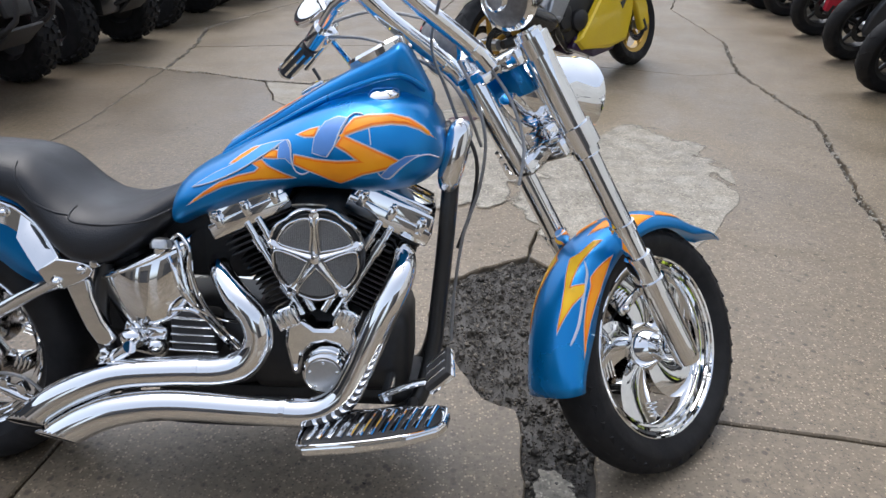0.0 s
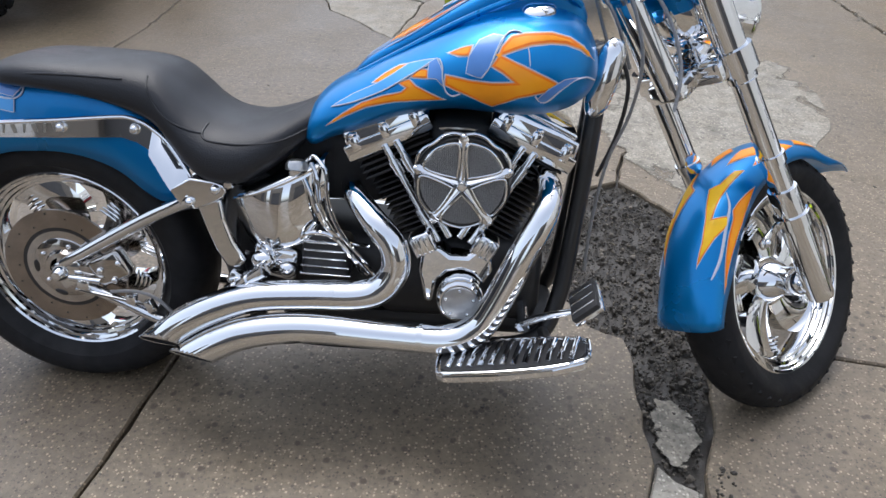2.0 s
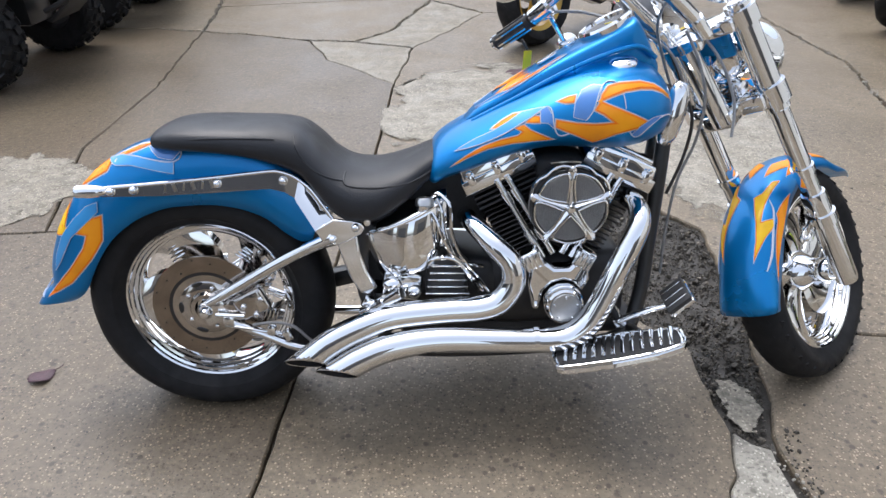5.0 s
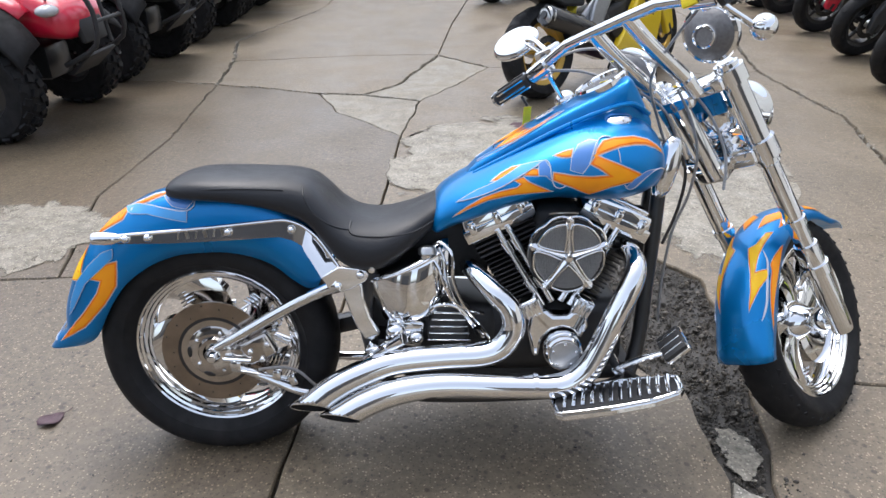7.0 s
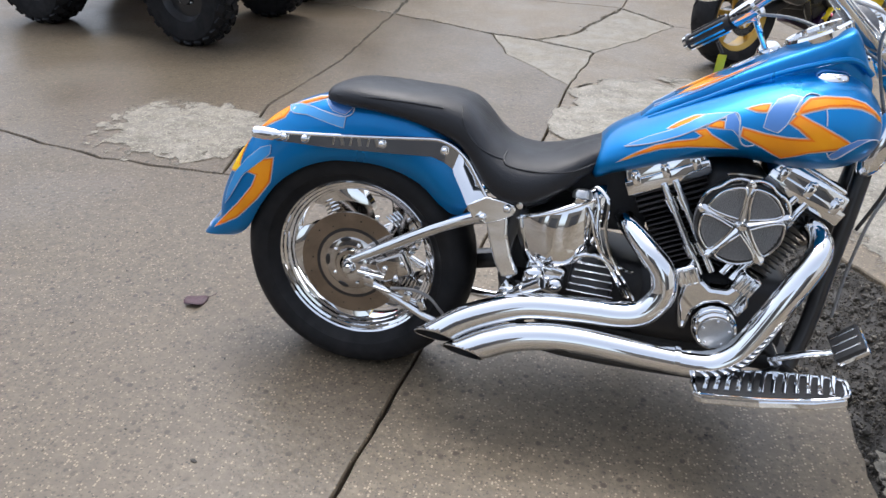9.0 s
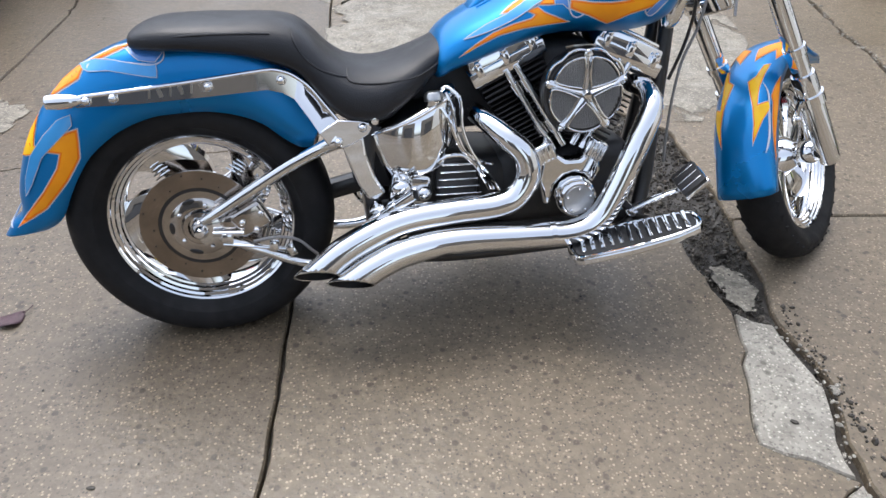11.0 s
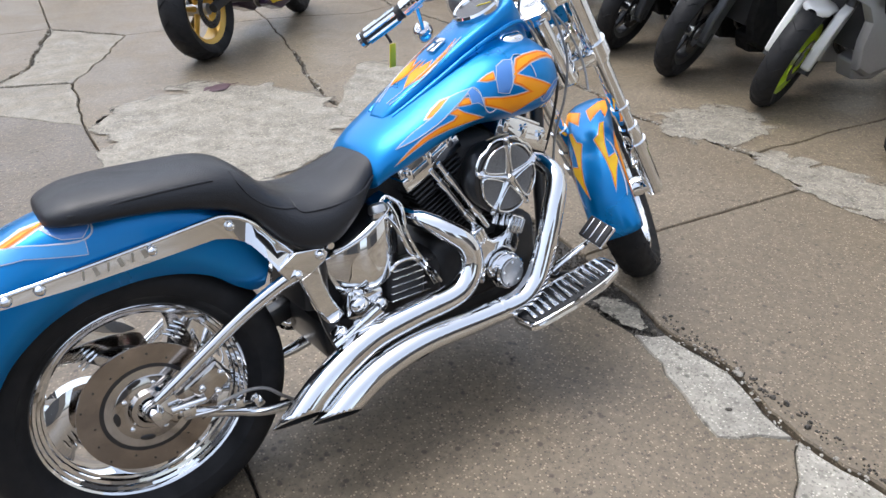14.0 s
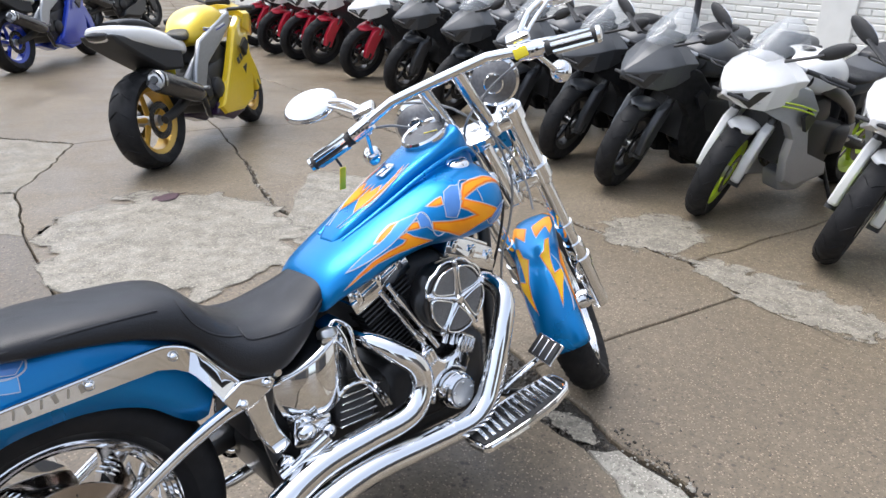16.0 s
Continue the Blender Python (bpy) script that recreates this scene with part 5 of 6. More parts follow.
for p in ([(-0.11, 0.20, 1.33), (-0.02, 0.14, 1.30), (0.03, 0.03, 1.20), (0.02, -0.05, 1.05), (-0.02, -0.07, 0.93), (-0.08, -0.06, 0.86)],
                       [(-0.11, 0.22, 1.31), (-0.05, 0.17, 1.26), (-0.03, 0.08, 1.17), (-0.03, 0.02, 1.08), (-0.04, 0.03, 0.95)],
                       [(-0.11, -0.22, 1.31), (-0.06, -0.10, 1.25), (-0.05, 0.0, 1.18), (-0.04, 0.04, 1.08), (-0.06, 0.05, 0.95)]):
    part("control_cable", tube(p, 0.0036, 8, 6), CABLE, bar, m=FORK)


# ---- painted flames and ribbons, laid on the bodywork ----
from mathutils.bvhtree import BVHTree


def grown(poly, d):
    """The outline moved outward by d."""
    n = len(poly)
    area = sum(poly[i][0] * poly[(i + 1) % n][1] - poly[(i + 1) % n][0] * poly[i][1] for i in range(n))
    s = 1 if area > 0 else -1
    out = []
    for i in range(n):
        a, b, c = Vector(poly[i - 1]), Vector(poly[i]), Vector(poly[(i + 1) % n])
        e, f = (b - a).normalized(), (c - b).normalized()
        na, nb = Vector((e.y, -e.x)) * s, Vector((f.y, -f.x)) * s
        m = na + nb
        k = d / max(0.35, m.length / 2) if m.length > 1e-6 else d
        m = m.normalized() if m.length > 1e-6 else na
        out.append(tuple(b + m * k))
    return out


def rounded(poly, per=3, tight=0.13):
    """Softly bowed edges between the corners, which stay sharp."""
    n, out = len(poly), []
    for i in range(n):
        a, b, c, d = (Vector(poly[(i + j) % n]) for j in (-1, 0, 1, 2))
        for k in range(per):
            t = k / per
            h = 4 * t * (1 - t) * tight * 0.25
            out.append(tuple(b.lerp(c, t) + ((b - a).normalized() - (d - c).normalized()) * (c - b).length * h * 0.35))
    return out


def decal(name, poly, place, material, parent, step=0.012, label=""):
    """place turns a point of the flat pattern into a point on the body, or None."""
    xs, ys = [p[0] for p in poly], [p[1] for p in poly]
    pts = [Vector(p) for p in poly]
    edges = [(i, (i + 1) % len(poly)) for i in range(len(poly))]
    x = min(xs) + step / 2
    while x < max(xs):
        y = min(ys) + step / 2
        while y < max(ys):
            if inside((x, y), poly):
                pts.append(Vector((x, y)))
            y += step
        x += step
    vs, _, fs, *_ = geometry.delaunay_2d_cdt(pts, edges, [list(range(len(poly)))], 1, 1e-6)
    bm = bmesh.new()
    made = []
    for v in vs:
        q = place(v.x, v.y)
        made.append(bm.verts.new(q) if q is not None else None)
    for f in fs:
        c = [made[i] for i in f]
        if None not in c and len(set(c)) == len(c):
            try:
                bm.faces.new(c)
            except ValueError:
                pass
    loose = [v for v in bm.verts if not v.link_faces]
    bmesh.ops.delete(bm, geom=loose, context="VERTS")
    return part(name, bm, material, parent, label, sharp=80)


def onto(ob, lift, down=False):
    me = ob.data
    tree = BVHTree.FromPolygons([v.co.copy() for v in me.vertices], [tuple(p.vertices) for p in me.polygons])

    def place(a, b):
        start, way = (Vector((a, b, 2)), Vector((0, 0, -1))) if down else (Vector((a, -0.6, b)), Vector((0, 1, 0)))
        hit, nor, *_ = tree.ray_cast(start, way, 2.0)
        if hit is None or (not down and hit.y > 0.02):
            return None
        if nor.dot(way) > 0:
            nor = -nor
        return hit + nor * lift
    return place


def on_front_fender(lift):
    def place(a, phi):
        r, skirt, hw = guard_at(min(191, max(40, a)))
        c, s = math.cos(radians(phi)), math.sin(radians(phi))
        f = max(s, 0) ** (2 / 2.6)
        y = -math.copysign(abs(c) ** (2 / 2.6), c) * hw
        rad = r - skirt + skirt * f
        out = Vector((math.cos(radians(a)) * s, -c, math.sin(radians(a)) * s)).normalized() * lift
        return STEERED @ (Vector((FRONT[0] + rad * math.cos(radians(a)), y + FRONT[1], FRONT[2] + rad * math.sin(radians(a)))) + out)
    return place


def flame(poly, surface, parent, hot=FLAME, core=FLAMEY, edge=0.0018, inner=-0.006, step=0.012, per=3):
    p = rounded(poly, per)
    decal("flame_outline", grown(p, edge), surface(0.0007), EDGE, parent, step)
    decal("flame_edge", p, surface(0.0013), RED if hot is FLAME else FLAME, parent, step)
    decal("flame", grown(p, inner * 0.35), surface(0.0019), hot, parent, step, "orange flame" if hot is FLAME else "yellow flame")
    if core:
        decal("flame_core", grown(p, inner), surface(0.0025), core, parent, step)


def ribbon(poly, surface, parent, paint=None, step=0.012, per=3):
    p = rounded(poly, per)
    decal("ribbon_outline", grown(p, 0.0016), surface(0.0028), EDGE, parent, step)
    decal("ribbon", p, surface(0.0034), paint or RIBBON, parent, step, "pale blue painted ribbon" if paint else "lavender-blue painted ribbon")


AMBERF = mat("amber_flame_paint", (0.96, 0.34, 0.008), 0.4, 0.0, spec=0.25, coat=0.22, grain=0.3, grain_scale=14)
tank_side = lambda lift: onto(tank, lift)
flame([(0.948, 0.816), (0.955, 0.834), (0.971, 0.851), (0.997, 0.857), (1.042, 0.859), (1.075, 0.851), (1.101, 0.835), (1.122, 0.811), (1.094, 0.831), (1.068, 0.840), (1.042, 0.842), (1.007, 0.838), (0.979, 0.829), (0.957, 0.820),
       (0.996, 0.805), (1.038, 0.787), (1.061, 0.775), (1.037, 0.761), (0.989, 0.749), (0.943, 0.728), (0.899, 0.748), (0.856, 0.764), (0.857, 0.782), (0.901, 0.776), (0.941, 0.774), (0.979, 0.777), (0.958, 0.792), (0.938, 0.802)], tank_side, tank, core=AMBERF, inner=-0.005, per=2)
flame([(0.625, 0.668), (0.659, 0.694), (0.697, 0.718), (0.739, 0.735), (0.775, 0.745), (0.784, 0.753), (0.769, 0.760), (0.790, 0.768), (0.803, 0.758), (0.828, 0.748), (0.855, 0.737), (0.813, 0.733), (0.761, 0.726), (0.708, 0.712), (0.665, 0.691)], tank_side, tank, core=AMBERF, inner=-0.0035, step=0.009, per=2)
flame([(0.718, 0.754), (0.741, 0.771), (0.767, 0.786), (0.784, 0.791), (0.778, 0.781), (0.758, 0.765), (0.737, 0.757)], tank_side, tank, core=AMBERF, inner=-0.003, step=0.009)
flame([(0.793, 0.772), (0.807, 0.786), (0.823, 0.787), (0.824, 0.773)], tank_side, tank, core=AMBERF, inner=-0.003, step=0.009)
flame([(0.861, 0.817), (0.887, 0.828), (0.903, 0.832), (0.897, 0.816), (0.878, 0.814)], tank_side, tank, core=AMBERF, inner=-0.003, step=0.009)
ribbon([(0.637, 0.703), (0.686, 0.719), (0.739, 0.743), (0.779, 0.767), (0.814, 0.789), (0.840, 0.805), (0.818, 0.800), (0.788, 0.791), (0.758, 0.771), (0.727, 0.752), (0.684, 0.731)], tank_side, tank, SKYRIBBON)
ribbon([(0.827, 0.798), (0.840, 0.805), (0.849, 0.791), (0.854, 0.763), (0.841, 0.774), (0.826, 0.774)], tank_side, tank)
ribbon([(0.899, 0.814), (0.916, 0.840), (0.940, 0.850), (0.959, 0.849), (0.947, 0.827), (0.936, 0.801), (0.922, 0.782), (0.895, 0.788)], tank_side, tank)
ribbon([(1.024, 0.749), (1.041, 0.766), (1.069, 0.783), (1.090, 0.785), (1.076, 0.776), (1.057, 0.763), (1.040, 0.746), (1.031, 0.743)], tank_side, tank)


def stripe(pts, surface, parent, r=0.0012):
    path = smooth_path([(x, 0, z) for x, z in pts], 5)
    on = [surface(0.0022)(p.x, p.z) for p in path]
    on = [p for p in on if p is not None]
    if len(on) > 2:
        part("pinstripe", tube(on, r, 6, 1), EDGE, parent)


stripe([(0.637, 0.703), (0.686, 0.719), (0.739, 0.743), (0.779, 0.767), (0.814, 0.789), (0.836, 0.804), (0.846, 0.804), (0.851, 0.792), (0.852, 0.773), (0.859, 0.753), (0.872, 0.746), (0.886, 0.752)], tank_side, tank, 0.0016)
stripe([(0.922, 0.782), (0.936, 0.801), (0.947, 0.829), (0.959, 0.849), (0.973, 0.858), (0.988, 0.857)], tank_side, tank, 0.0016)
stripe([(1.019, 0.754), (1.027, 0.745), (1.041, 0.744), (1.062, 0.764), (1.086, 0.781), (1.109, 0.784), (1.128, 0.774)], tank_side, tank, 0.0016)
stripe([(1.001, 0.835), (1.004, 0.822), (1.006, 0.805)], tank_side, tank)
dash_top = lambda lift: onto(dash, lift, True)
tongues = [(0.734, 0.030), (0.766, 0.047), (0.806, 0.053), (0.850, 0.054), (0.894, 0.037), (0.854, 0.044), (0.800, 0.043), (0.822, 0.032), (0.794, 0.016), (0.818, 0.007), (0.772, 0.002)]
for k in (-1, 1):
    flame([(x, k * y) for x, y in tongues], dash_top, dash, core=AMBERF, inner=-0.003, step=0.008, per=2)
for k in (-1, 1):
    for off in (0.0, 0.012):
        p = [dash_top(0.0015)(x, k * y) for x, y in ((0.69, 0.018 + off), (0.76, 0.040 + off), (0.83, 0.048 + off * 0.7), (0.90, 0.050))]
        part("pinstripe", tube([q for q in p if q], 0.0013, 6, 4), EDGE, dash)

rear_side = lambda lift: onto(rear_fender, lift)
flame([(-0.210, 0.562), (-0.220, 0.497), (-0.259, 0.445), (-0.322, 0.382), (-0.403, 0.335), (-0.372, 0.369), (-0.319, 0.422), (-0.274, 0.477), (-0.260, 0.509), (-0.282, 0.513), (-0.310, 0.514), (-0.275, 0.539), (-0.241, 0.553)], rear_side, rear_fender, core=AMBERF, inner=-0.005, per=2)
flame([(-0.296, 0.588), (-0.318, 0.560), (-0.338, 0.525), (-0.352, 0.500), (-0.315, 0.510), (-0.300, 0.520), (-0.312, 0.528), (-0.306, 0.553)], rear_side, rear_fender, hot=FLAMEY, core=None)
flame([(-0.064, 0.726), (-0.113, 0.716), (-0.150, 0.702), (-0.199, 0.680), (-0.233, 0.657), (-0.274, 0.614), (-0.230, 0.640), (-0.188, 0.662), (-0.178, 0.682), (-0.142, 0.697), (-0.101, 0.712)], rear_side, rear_fender, core=AMBERF, inner=-0.003, step=0.009, per=2)
ribbon([(-0.188, 0.685), (-0.150, 0.696), (-0.105, 0.694), (-0.057, 0.687), (-0.024, 0.684), (-0.026, 0.660), (-0.076, 0.669), (-0.124, 0.678), (-0.166, 0.676)], rear_side, rear_fender, SKYRIBBON)
ribbon([(-0.082, 0.714), (-0.058, 0.724), (-0.025, 0.720), (-0.009, 0.706), (-0.025, 0.690), (-0.058, 0.695)], rear_side, rear_fender)
ribbon([(-0.218, 0.591), (-0.220, 0.570), (-0.257, 0.539), (-0.300, 0.502), (-0.337, 0.442), (-0.358, 0.416), (-0.349, 0.453), (-0.325, 0.503), (-0.285, 0.548), (-0.248, 0.580)], rear_side, rear_fender, SKYRIBBON)
stripe([(-0.078, 0.725), (-0.041, 0.724), (-0.019, 0.720), (-0.005, 0.709), (-0.010, 0.692), (-0.034, 0.684), (-0.072, 0.689), (-0.123, 0.697), (-0.161, 0.695)], rear_side, rear_fender, 0.0018)
stripe([(-0.395, 0.385), (-0.412, 0.362), (-0.425, 0.340), (-0.420, 0.330)], rear_side, rear_fender, 0.002)

seat_side = lambda lift: onto(seat, lift)
for pts in ([(0.262, 0.742), (0.268, 0.720), (0.284, 0.690), (0.312, 0.664), (0.345, 0.648), (0.374, 0.640)], [(0.376, 0.652), (0.374, 0.642), (0.380, 0.632), (0.404, 0.626), (0.465, 0.624), (0.530, 0.632), (0.58, 0.652)],
            [(-0.04, 0.738), (0.05, 0.744), (0.10, 0.744), (0.16, 0.742), (0.22, 0.738)]):
    on = [seat_side(0.0004)(x, z) for x, z in pts]
    on = [q for q in on if q is not None]
    if len(on) > 2:
        part("seam", tube(on, 0.0024, 6, 5), LEATHER, seat)


def front_flame(poly, hot):
    """The pattern is in degrees: round the wheel, and across the guard."""
    p = rounded([(a, 0.3 * phi) for a, phi in poly], 3)
    at = lambda lift: lambda a, q: on_front_fender(lift)(a, q / 0.3)
    decal("flame_outline", grown(p, 0.30), at(0.0007), EDGE, front_fender, 1.2)
    decal("flame_edge", p, at(0.0013), RED, front_fender, 1.2)
    decal("flame", grown(p, -0.18), at(0.0019), FLAME, front_fender, 1.2, "orange flame")
    decal("flame_core", grown(p, -0.60 if hot is FLAMEY else -0.75), at(0.0025), FLAMEY if hot is FLAMEY else AMBERF, front_fender, 1.2)


for side in (lambda phi: phi, lambda phi: 180 - phi):
    for kind, poly in ((FLAMEY, [(126, 46), (133, 51), (142, 57), (151, 57), (148, 32), (152, 28), (158, 44), (169, 65), (160, 63), (152, 67), (139, 81), (136, 69), (128, 60)]),
                       (FLAME, [(129, 11), (137, 6), (148, 4), (159, 7), (169, 10), (178, 9), (167, 17), (156, 21), (148, 22), (145, 28), (140, 24)]),
                       (FLAME, [(112, 86), (107, 69), (92, 32), (107, 20), (121, 39), (113, 50), (125, 80)]),
                       (FLAME, [(84, 34), (90, 36), (86, 62), (76, 66), (70, 50), (76, 38)])):
        front_flame([(a, side(phi)) for a, phi in poly], kind)
    # white-blue highlight on the guard, painted as a thin pale streak
    highlight = [on_front_fender(0.001)(a, side(phi)) for a, phi in ((139, 52), (144, 36), (152, 30), (164, 27), (170, 33), (173, 39))]
    part("pinstripe", tube(highlight, [0.0012, 0.003, 0.0035, 0.0035, 0.003, 0.0012], 6, 5, flat=0.4), EDGE, front_fender)


# ---- the other vehicles on the lot ----
WHITE = mat("white_paint", (0.78, 0.78, 0.77), 0.3, 0.0, coat=0.8, grain=0.05)
SILVER = mat("silver_grey_paint", (0.50, 0.51, 0.53), 0.35, 0.4, coat=0.6, grain=0.08)
DGREY = mat("dark_grey_paint", (0.060, 0.064, 0.070), 0.45, 0.1, coat=0.25, grain=0.1)
YELLOW = mat("yellow_paint", (0.85, 0.60, 0.02), 0.3, 0.0, coat=0.9, grain=0.08)
GOLD = mat("gold_wheel_paint", (0.62, 0.38, 0.06), 0.35, 0.4, coat=0.3)
LIME = mat("lime_wheel_paint", (0.55, 0.72, 0.04), 0.4, 0.0, coat=0.3)
REDP = mat("red_paint", (0.62, 0.012, 0.045), 0.3, 0.0, coat=0.9, grain=0.1)
DBLUE = mat("deep_blue_paint", (0.01, 0.04, 0.42), 0.3, 0.1, coat=0.9, grain=0.1)
PURPLE = mat("dark_purple_paint", (0.035, 0.012, 0.05), 0.35, 0.1, coat=0.8)
CARBON = mat("dark_silencer", (0.05, 0.05, 0.052), 0.25, 0.6, coat=0.5)
KNOB = mat("knobbly_rubber", (0.013, 0.013, 0.014), 0.75, 0.0, spec=0.25, grain=0.4, grain_scale=50, bump=0.3, stain=0.4, stain_scale=9)


def road_wheel(parent, name, center, tyre_r, half, colour, m=None, spokes=5):
    at = Matrix.Translation(center)
    r = tyre_r - 0.095
    w = part(name, lathe([(r - 0.030, -half * 0.5), (r - 0.004, -half * 0.62), (r + 0.004, -half * 0.7), (r + 0.004, half * 0.7), (r - 0.004, half * 0.62), (r - 0.030, half * 0.5)], 48, at, True), colour, parent, m=m)
    part("tyre", lathe([(r, -half * 0.72), (r + 0.03, -half * 0.95), (r + 0.055, -half), (tyre_r - 0.022, -half * 0.82), (tyre_r - 0.006, -half * 0.45), (tyre_r, 0),
                        (tyre_r - 0.006, half * 0.45), (tyre_r - 0.022, half * 0.82), (r + 0.055, half), (r + 0.03, half * 0.95), (r, half * 0.72)], 56, at), RUBBER, w, m=m)
    for k in range(spokes):
        a = 2 * math.pi * k / spokes + 0.3
        part("spoke", tube([Vector(center) + Vector((0.03 * math.cos(a), 0, 0.03 * math.sin(a))), Vector(center) + Vector(((r - 0.02) * math.cos(a + 0.12), 0, (r - 0.02) * math.sin(a + 0.12)))], [0.020, 0.014], 8, 1), colour, w, m=m)
    part("hub", lathe([(0, -half * 0.9), (0.035, -half * 0.9), (0.04, 0), (0.035, half * 0.9), (0, half * 0.9)], 20, at), ALU, w, m=m)
    for y in (-half * 0.95, half * 0.95):
        part("brake_disc", lathe([(0.075, y - 0.002), (0.120, y - 0.002), (0.120, y + 0.002), (0.075, y + 0.002)], 36, at, True), CARBON, w, m=m)
    grooves = bmesh.new()
    for k in range(16):
        a = 2 * math.pi * k / 16
        for s in (-1, 1):
            c0, c1 = Vector((tyre_r * 1.0005 * math.cos(a), s * 0.006, tyre_r * 1.0005 * math.sin(a))), Vector(((tyre_r - 0.020) * math.cos(a + 0.16), s * half * 0.80, (tyre_r - 0.020) * math.sin(a + 0.16)))
            cm = Vector(((tyre_r - 0.004) * math.cos(a + 0.08), s * half * 0.45, (tyre_r - 0.004) * math.sin(a + 0.08)))
            g = tube([c0, cm, c1], 0.0028, 5, 2)
            g.transform(at)
            grooves = join(grooves, g)
    part("tread_groove", grooves, KNOB, w, m=m)["kind"] = "stuff"
    return w


def sport_bike(label, group, m, main, second, under, rims, fork_tip, tail, steer=14.0, graphic=None, silencer=CARBON, spar=BLACK, screen=CLEARW, stripes=None, race=False):
    b = thing("sport_motorcycle", label, "motorcycle", group, m)
    RA, FA = (0, 0, 0.31), (1.39, 0, 0.298)
    rake = radians(24)
    u = Vector((-math.sin(rake), 0, math.cos(rake)))
    o = Vector((1.39 + 0.298 * math.tan(rake) - 0.03, 0, 0))
    S = Matrix.Translation(o) @ Matrix.Rotation(radians(steer), 4, u) @ Matrix.Translation(-o)
    road_wheel(b, "rear_wheel", RA, 0.31, 0.092, rims)
    road_wheel(b, "front_wheel", FA, 0.298, 0.062, rims, S)
    for k in (-1, 1):
        f0 = Vector((FA[0] + 0.01, k * 0.105, FA[2] - 0.02))
        leg = part("fork_leg", join(rod(f0, f0 + u * 0.30, 0.020, 14), rod(f0 + u * 0.28, f0 + u * 0.62, 0.027, 14)), BLACK if fork_tip in (WHITE, DGREY) else ALU, b, m=S)
        part("fork_foot", join(rod(f0 - u * 0.03, f0 + u * 0.06, 0.030, 12), box((0.05, 0.02, 0.09), (f0.x - 0.05, k * 0.09, f0.z + 0.06), (0, -20, 0), 0.01)), MATTE, leg, m=S)
        guard = [(FA[0] - 0.04, 0.25), (FA[0] + 0.065, 0.29), (FA[0] + 0.050, 0.42), (FA[0] - 0.03, 0.58), (FA[0] - 0.15, 0.62), (FA[0] - 0.18, 0.56), (FA[0] - 0.10, 0.42)]
        part("fender_side", prism(guard, k * 0.080, k * 0.130), fork_tip, b, m=S, bevel=0.012)
        part("clip_on", join(rod((1.14, k * 0.12, 0.90), (1.04, k * 0.34, 0.885), 0.014, 12)), BLACK, b, m=S)
        part("grip", rod((1.085, k * 0.24, 0.893), (1.035, k * 0.355, 0.884), 0.019, 12), MATTE, b, m=S)
        part("brake_lever", tube([(1.12, k * 0.19, 0.90), (1.15, k * 0.24, 0.895), (1.10, k * 0.34, 0.885)], 0.007, 8, 4), BLACK, b, m=S)
        stalk = part("mirror_stalk", tube([(1.36, k * 0.14, 0.955), (1.34, k * 0.24, 1.00), (1.32, k * 0.30, 1.03)], [0.022, 0.018, 0.022], 10, 4, flat=0.45), MATTE, b)
        tiltm = pose(1.31, k * 0.345, 1.060, k * 30, 0, 0)
        part("mirror", ball(1.0, (0, 0, 0), (0.022, 0.098, 0.036), 20, 12), MATTE, stalk, m=tiltm)
        part("mirror_face", ball(1.0, (-0.018, 0, 0), (0.014, 0.080, 0.033), 20, 12), MIRROR, stalk, m=tiltm)
        side = [(1.43, 0.80), (1.33, 0.86), (1.16, 0.82), (1.04, 0.72), (1.00, 0.56), (0.90, 0.40), (0.62, 0.30), (0.58, 0.22), (0.92, 0.18), (1.05, 0.24), (1.12, 0.38), (1.13, 0.52), (1.22, 0.62), (1.36, 0.68)]
        if race:
            side = [(1.43, 0.80), (1.33, 0.86), (1.12, 0.86), (0.98, 0.76), (0.84, 0.56), (0.70, 0.38), (0.60, 0.26), (0.66, 0.20), (0.92, 0.18), (1.10, 0.22), (1.16, 0.38), (1.17, 0.52), (1.24, 0.62), (1.36, 0.68)]
        sidep = []
        for y0, grow in ((0.165, 1.0), (0.20, 0.97), (0.212, 0.90)):
            cx, cz = 1.05, 0.53
            sidep.append([(cx + (x - cx) * grow, k * (y0 + (0.03 if z > 0.6 and x < 1.2 and not race else 0) - max(0, x - 1.2) * 0.45), cz + (z - cz) * grow) for x, z in side])
        fair = part("side_fairing", loft(sidep), second, b, smooth=True, sharp=25)
        part("fairing_vent", prism([(1.02, 0.64), (1.10, 0.70), (1.14, 0.66), (1.07, 0.57)], k * 0.212, k * 0.236), BLACK, fair)
        part("belly_pan", prism([(0.58, 0.22), (0.62, 0.30), (0.92, 0.34), (1.06, 0.28), (1.00, 0.17), (0.80, 0.14)], k * 0.06, k * 0.175), under, b, bevel=0.015)
        part("frame_spar", tube([(0.36, k * 0.12, 0.50), (0.50, k * 0.145, 0.62), (0.75, k * 0.155, 0.74), (1.02, k * 0.11, 0.83)], [0.040, 0.038, 0.042, 0.045], 12, 5, flat=0.55, up=(0, 1, 0)), spar, b)
        if race:
            part("spar_plate", prism([(0.34, 0.42), (0.46, 0.40), (0.58, 0.58), (0.82, 0.70), (1.02, 0.82), (1.03, 0.90), (0.88, 0.86), (0.52, 0.74), (0.40, 0.58)], k * 0.150, k * 0.185), spar, b, "bare aluminium frame spar", bevel=0.012)
